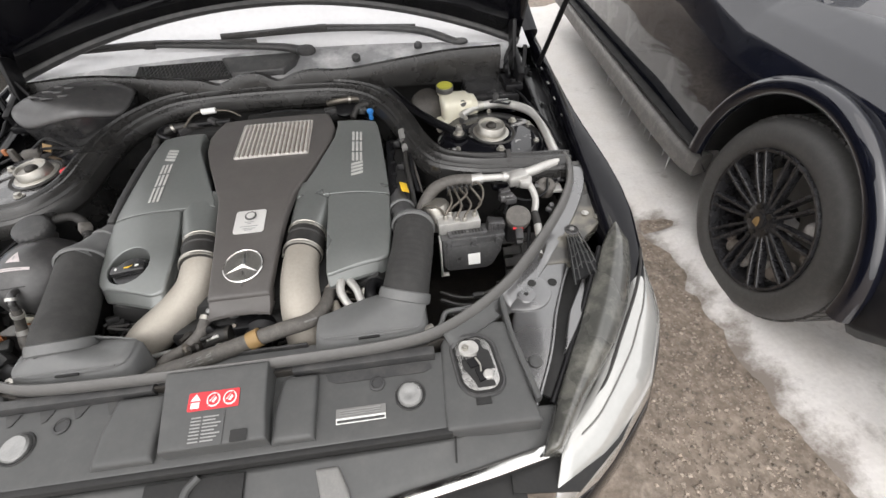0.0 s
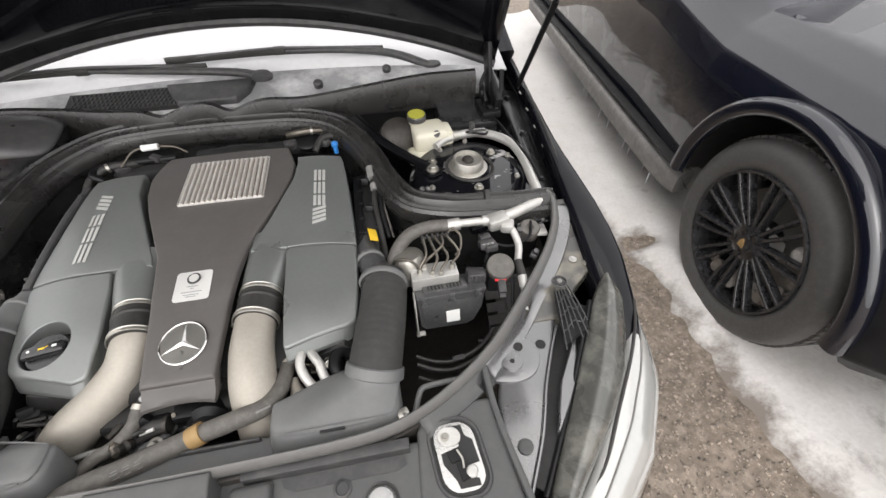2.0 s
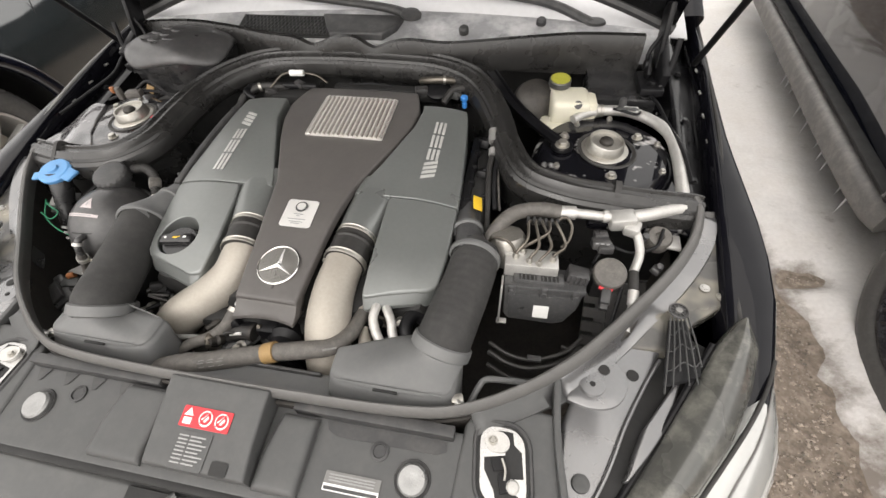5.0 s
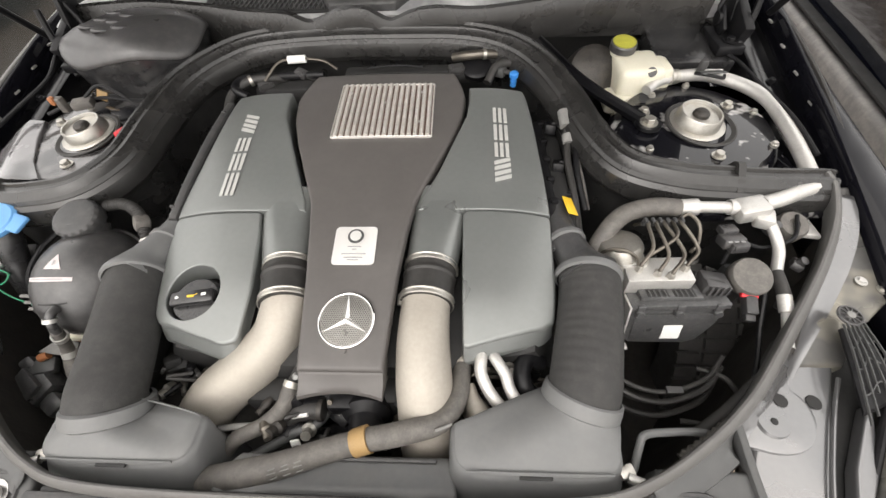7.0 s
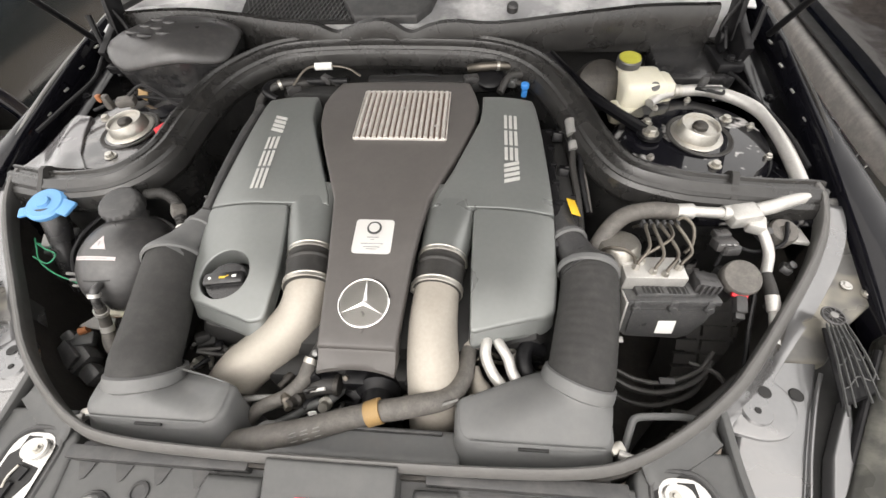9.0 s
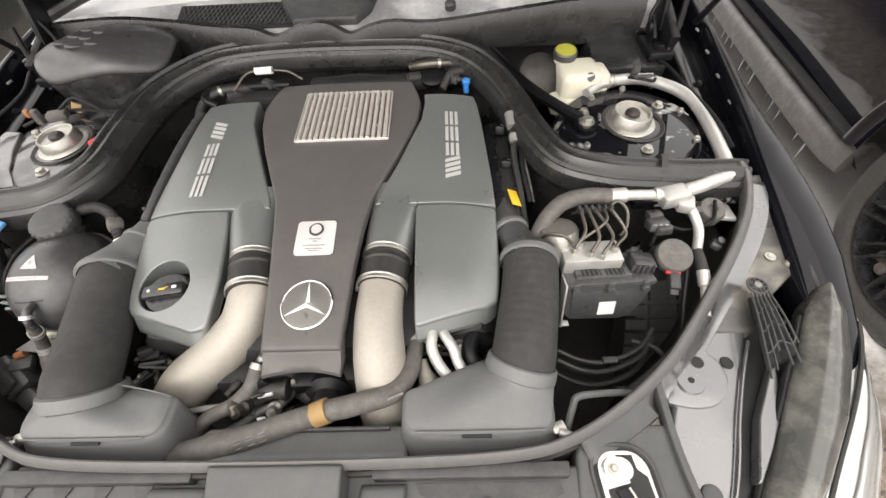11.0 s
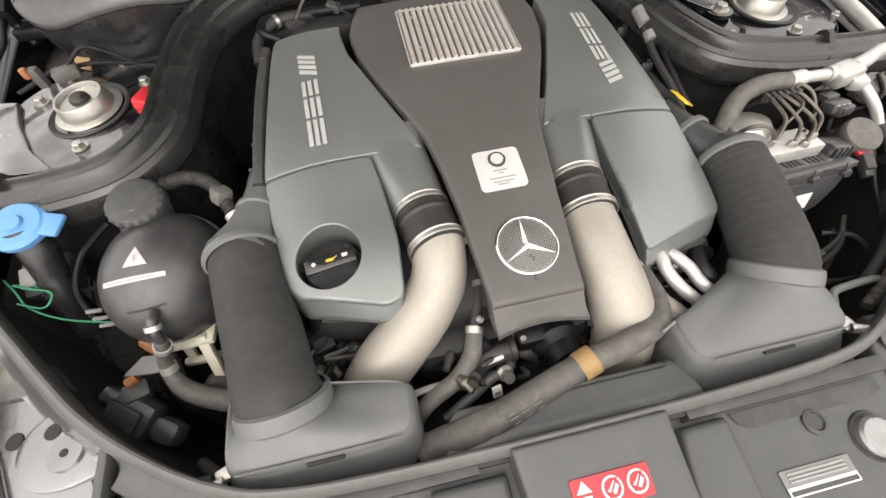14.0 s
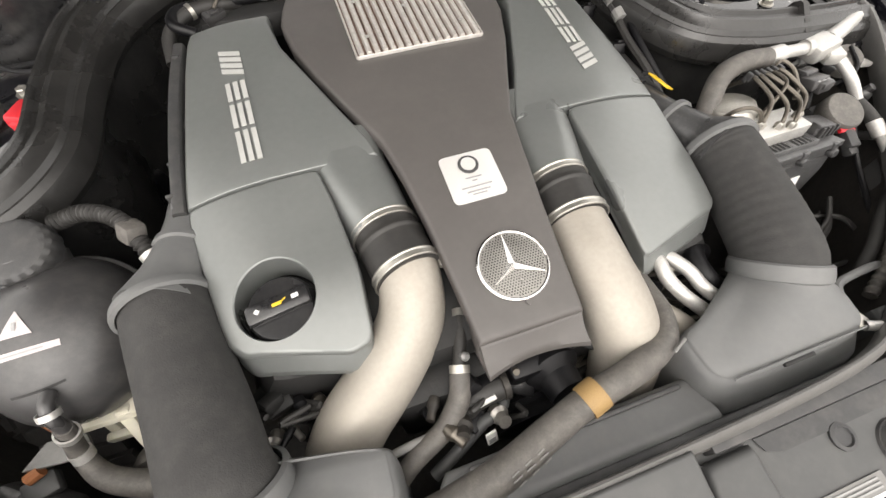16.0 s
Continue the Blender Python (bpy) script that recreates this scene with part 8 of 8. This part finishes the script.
    part("sill_gap", sweep([(sx * 0.004, 0.46, 0.385), (sx * 0.0, 1.2, 0.392), (sx * 0.0, 3.3, 0.40)], rounded(0.05, 0.012, 0.003, 3), 4), GRIMEVOID, th)
    part("underbody", box((sx * 0.95, 1.90, 0.34), (1.5, 2.8, 0.12), 0.02), GRIMEVOID, th)
    part("tail", box((sx * 0.94, 3.32, 0.95), (1.66, 0.04, 1.25), 0.01), PAINT, th)
    part("grille", box((sx * 0.94, -0.945, 0.60), (1.0, 0.05, 0.55), 0.02), TRIM, th)
    wheel(th, sx * (0.016 if detail else 0.022), 0, wheel_r, wheel_r, rim_r, -sx, steer=1 if detail else 0, cap=detail, metal=RIM if detail else ALU)
    # door seam, window, mirror
    part("door_seam", tube([(sx * 0.018, 0.56, 0.42), (sx * 0.010, 0.55, 0.62), (sx * 0.016, 0.60, 0.80)], 0.002, 5, 6), GRIMEVOID, th)
    part("side_window", loft([[(sx * 0.048, 1.15, 1.035), (sx * 0.048, 3.0, 1.035), (sx * 0.040, 3.0, 1.03), (sx * 0.040, 1.15, 1.03)], [(sx * 0.175, 1.75, 1.42), (sx * 0.175, 3.0, 1.44), (sx * 0.165, 3.0, 1.44), (sx * 0.165, 1.75, 1.42)]]), GLASS, th, "dark side window")
    # frost is assumed on these unseen screens; its white brightens the bonnets' reflections
    part("windscreen", loft([[(sx * u, 0.625 - 0.04 * math.sin(math.pi * (u - 0.36) / 1.16), (1.062 + 0.045 * math.sin(math.pi * (u - 0.36) / 1.16)) * height) for u in np.linspace(0.36, 1.52, 9)],
                             [(sx * u, 1.045 - 0.03 * math.sin(math.pi * (u - 0.34) / 1.20), (1.53 + 0.085 * math.sin(math.pi * (u - 0.34) / 1.20)) * height) for u in np.linspace(0.34, 1.54, 9)]], cap=False), FROST, th, "windscreen white with frost")
    if detail:
        part("mirror", box((sx * -0.11, 1.28, 1.06), (0.20, 0.11, 0.14), 0.04, (0, 0, sx * -8), 4), PAINT, th, "glossy black door mirror")
        part("side_marker", sweep([(sx * 0.004, -0.420, 0.789), (sx * 0.008, -0.48, 0.785), (sx * 0.022, -0.538, 0.780)], rounded(0.020, 0.025, 0.006, 4), 6), AMBER, th, "amber side marker lamp")
        part("headlight", moved(lathe([(0.0, 0.03), (0.06, 0.026), (0.105, 0.010), (0.12, -0.01), (0.12, -0.04)], 30), aim((sx * 0.24, -0.62, 0.90), (-0.45 * sx, -0.8, 0.5)) @ Matrix.Diagonal((1.0, 1.25, 1, 1))), LENS, th, "rounded clear headlight")
        part("bumper_seam", tube([(sx * 0.01, -0.40, 0.70), (sx * 0.05, -0.50, 0.695), (sx * 0.15, -0.66, 0.69)], 0.003, 5, 6), GRIMEVOID, th)
        for i in range(12):
            v = 0.62 + i * 0.105 + 0.04 * math.sin(i * 4.2)
            L = 0.05 + 0.05 * (0.5 + 0.5 * math.sin(i * 2.7 + 1))
            part("icicle", lathe([(0.004, 0), (0.0035, -L * 0.5), (0.0, -L)], 7, Matrix.Translation((sx * 0.0, v, 0.265))), FROST, th)
    th.matrix_basis = m
    return th


parked("parked_suv", "black sport utility vehicle parked alongside with black spoked wheels", pose(1.555, 1.04, 0, 0, 0, -7), -1)
parked("parked_car", "dark parked car on the other side of the sedan", pose(-1.72, 1.27, 0, 0, 0, 3), 1, height=0.9, wheel_r=0.34, rim_r=0.24, detail=False, paint=TEAL)

# the sedan's own front wheels carry it
for s_, x in ((-1, 0.80), (1, -0.78)):
    w = wheel(car, x, 0.98, 0.335, 0.335, 0.235, -1 if x < 0 else 1, 0.22, cap=False)

# ---- loose cables, clips and fittings in the bay's dark corners ----
def cable(label, pts, r, material=BLACKM):
    th = thing("cable", pts[len(pts) // 2], label, "cable", "loose cables")
    part("sheath", tube(pts, r, 6, 8), material, th)
    return th


cable("thin black cable looping beside the brake unit", [(0.540, 0.745, 0.775), (0.560, 0.770, 0.795), (0.600, 0.765, 0.79), (0.640, 0.775, 0.80), (0.655, 0.81, 0.81)], 0.003)
cable("black cable running down by the brake unit", [(0.585, 0.70, 0.77), (0.575, 0.66, 0.745), (0.560, 0.61, 0.725), (0.535, 0.565, 0.715), (0.49, 0.53, 0.715)], 0.0035)
conduit = thing("conduit", (0.54, 0.57, 0.75), "dusty ribbed conduit along the front corner of the bay", "conduit")
part("tube", tube([(0.596, 0.640, 0.762), (0.575, 0.612, 0.756), (0.545, 0.580, 0.752), (0.505, 0.545, 0.750), (0.462, 0.515, 0.748), (0.42, 0.49, 0.735)], lambda t: 0.0072 + 0.0010 * math.sin(t * 170), 40, 10), HOSE, conduit)
part("sleeve", tube([(0.602, 0.650, 0.764), (0.590, 0.632, 0.760), (0.580, 0.618, 0.757)], 0.0105, 5, 14), DARKMETAL, conduit, "brown sleeve")
cable("thin black cable beside the strut tower", [(0.640, 1.20, 0.872), (0.672, 1.15, 0.866), (0.684, 1.08, 0.862), (0.70, 0.98, 0.858), (0.704, 0.90, 0.848)], 0.0035)
cable("thin black cable across the tower top", [(0.58, 1.105, 0.868), (0.60, 1.085, 0.874), (0.625, 1.09, 0.866), (0.64, 1.115, 0.858)], 0.003)
cable("black cable behind the air housing", [(-0.66, 1.22, 0.90), (-0.672, 1.18, 0.90), (-0.668, 1.12, 0.882), (-0.69, 1.04, 0.868), (-0.705, 0.96, 0.858)], 0.004)
cable("black cable over the pale-patched strut tower", [(-0.44, 1.075, 0.858), (-0.49, 1.085, 0.852), (-0.54, 1.08, 0.862), (-0.60, 1.075, 0.858), (-0.65, 1.05, 0.848)], 0.0035)
cable("thin black cable behind the coolant tank", [(-0.50, 0.80, 0.80), (-0.52, 0.79, 0.79), (-0.545, 0.77, 0.775), (-0.55, 0.73, 0.76), (-0.53, 0.69, 0.74)], 0.004)
cable("grey wire beside the engine", [(0.352, 1.03, 0.862), (0.358, 0.99, 0.848), (0.352, 0.94, 0.825), (0.358, 0.89, 0.805), (0.365, 0.85, 0.78)], 0.0025, HOSE)
for i, (x, y, z) in enumerate(((0.625, 0.80, 0.79), (0.645, 0.745, 0.775), (0.612, 0.685, 0.755))):
    cl = thing("cable_clip", (x, y, z), "small black plastic cable clip in the bay", "clip", "cable clips")
    part("clip", join(box((x, y, z), (0.022, 0.016, 0.012), 0.003, (10, 20 * i, 30 + 25 * i)), lathe([(0.006, 0), (0.006, 0.010), (0, 0.012)], 10, aim((x, y, z + 0.005), (0.2, -0.3, 1)))), TANKP, cl)
cn = thing("wiring_connector", (0.545, 0.765, 0.80), "black multi-pin connector behind the brake unit", "connector")
part("housing", join(box((0.548, 0.768, 0.803), (0.032, 0.022, 0.016), 0.003, (-18, 0, 6)), box((0.548, 0.785, 0.806), (0.024, 0.018, 0.012), 0.003, (-10, 0, 6))), TANKP, cn)
for k in range(3):
    part("pin_slot", box((0.539 + 0.009 * k, 0.7600, 0.8115), (0.005, 0.006, 0.001), 0, (-18, 0, 6)), GREYINK, cn)

# hoses and plugs behind the engine covers
def plug(name, label, at, turn, size=(0.030, 0.020, 0.016), material=TANKP):
    """A small moulded plug: body, locking tab and cable boot."""
    th = thing(name, at, label, "plug", "engine plugs")
    M = pose(*at, *turn)
    part("body", moved(box((0, 0, 0), size, 0.003), M), material, th)
    part("tab", moved(box((0, -size[1] * 0.25, size[2] * 0.55), (size[0] * 0.5, size[1] * 0.45, size[2] * 0.25), 0.001), M), material, th)
    part("boot", moved(tube([(size[0] * 0.45, 0, 0), (size[0] * 0.8, 0.002, -0.002), (size[0] * 1.3, 0.006, -0.012)], [0.0055, 0.0045, 0.0035], 5, 10), M), RUBBER, th)
    return th


plug("connector", "black plastic plug behind the engine cover", (-0.235, 1.128, 0.852), (10, 0, 25))
plug("connector", "black plastic plug behind the engine cover", (-0.165, 1.150, 0.862), (0, 15, -20), (0.024, 0.018, 0.014))
plug("connector", "black plastic plug behind the engine cover", (0.145, 1.158, 0.858), (5, 0, 15))
plug("connector", "grey plastic plug behind the engine cover", (0.228, 1.150, 0.856), (0, -10, -30), (0.028, 0.020, 0.016), PANEL)
plug("connector", "black coil plug beside the engine cover", (0.318, 1.02, 0.816), (0, 25, 80), (0.028, 0.020, 0.018), BLACKM)
plug("connector", "black coil plug beside the engine cover", (0.322, 0.93, 0.804), (0, 25, 80), (0.028, 0.020, 0.018), BLACKM)
plug("connector", "black coil plug beside the engine cover", (0.326, 0.865, 0.792), (0, 25, 80), (0.028, 0.020, 0.018), BLACKM)
for label, pts, r, m_ in (
        ("black hose curving behind the engine cover", [(-0.30, 1.06, 0.83), (-0.295, 1.10, 0.85), (-0.262, 1.128, 0.862), (-0.215, 1.142, 0.858), (-0.19, 1.165, 0.84)], 0.009, RUBBER),
        ("dull metal pipe behind the engine cover", [(0.14, 1.185, 0.868), (0.165, 1.172, 0.878), (0.200, 1.172, 0.880), (0.228, 1.182, 0.872), (0.24, 1.20, 0.85)], 0.0085, LINE),
        ("black hose beside the blue valve", [(0.205, 1.12, 0.85), (0.225, 1.150, 0.868), (0.262, 1.158, 0.866), (0.295, 1.135, 0.852), (0.315, 1.09, 0.83)], 0.008, RUBBER),
        ("black wiring along the engine's side", [(0.335, 1.07, 0.85), (0.352, 1.02, 0.846), (0.350, 0.96, 0.832), (0.348, 0.90, 0.815), (0.356, 0.84, 0.79)], 0.005, BLACKM)):
    th = thing("engine_hose", pts[2], label, "hose", "engine hoses")
    part("tube", tube(pts, r, 7, 12), m_, th)
    part("clamp", lathe([(r * 1.02, -0.003), (r * 1.16, -0.003), (r * 1.16, 0.003), (r * 1.02, 0.003)], 16, aim(pts[2], Vector(pts[3]) - Vector(pts[1]))), STEEL, th)
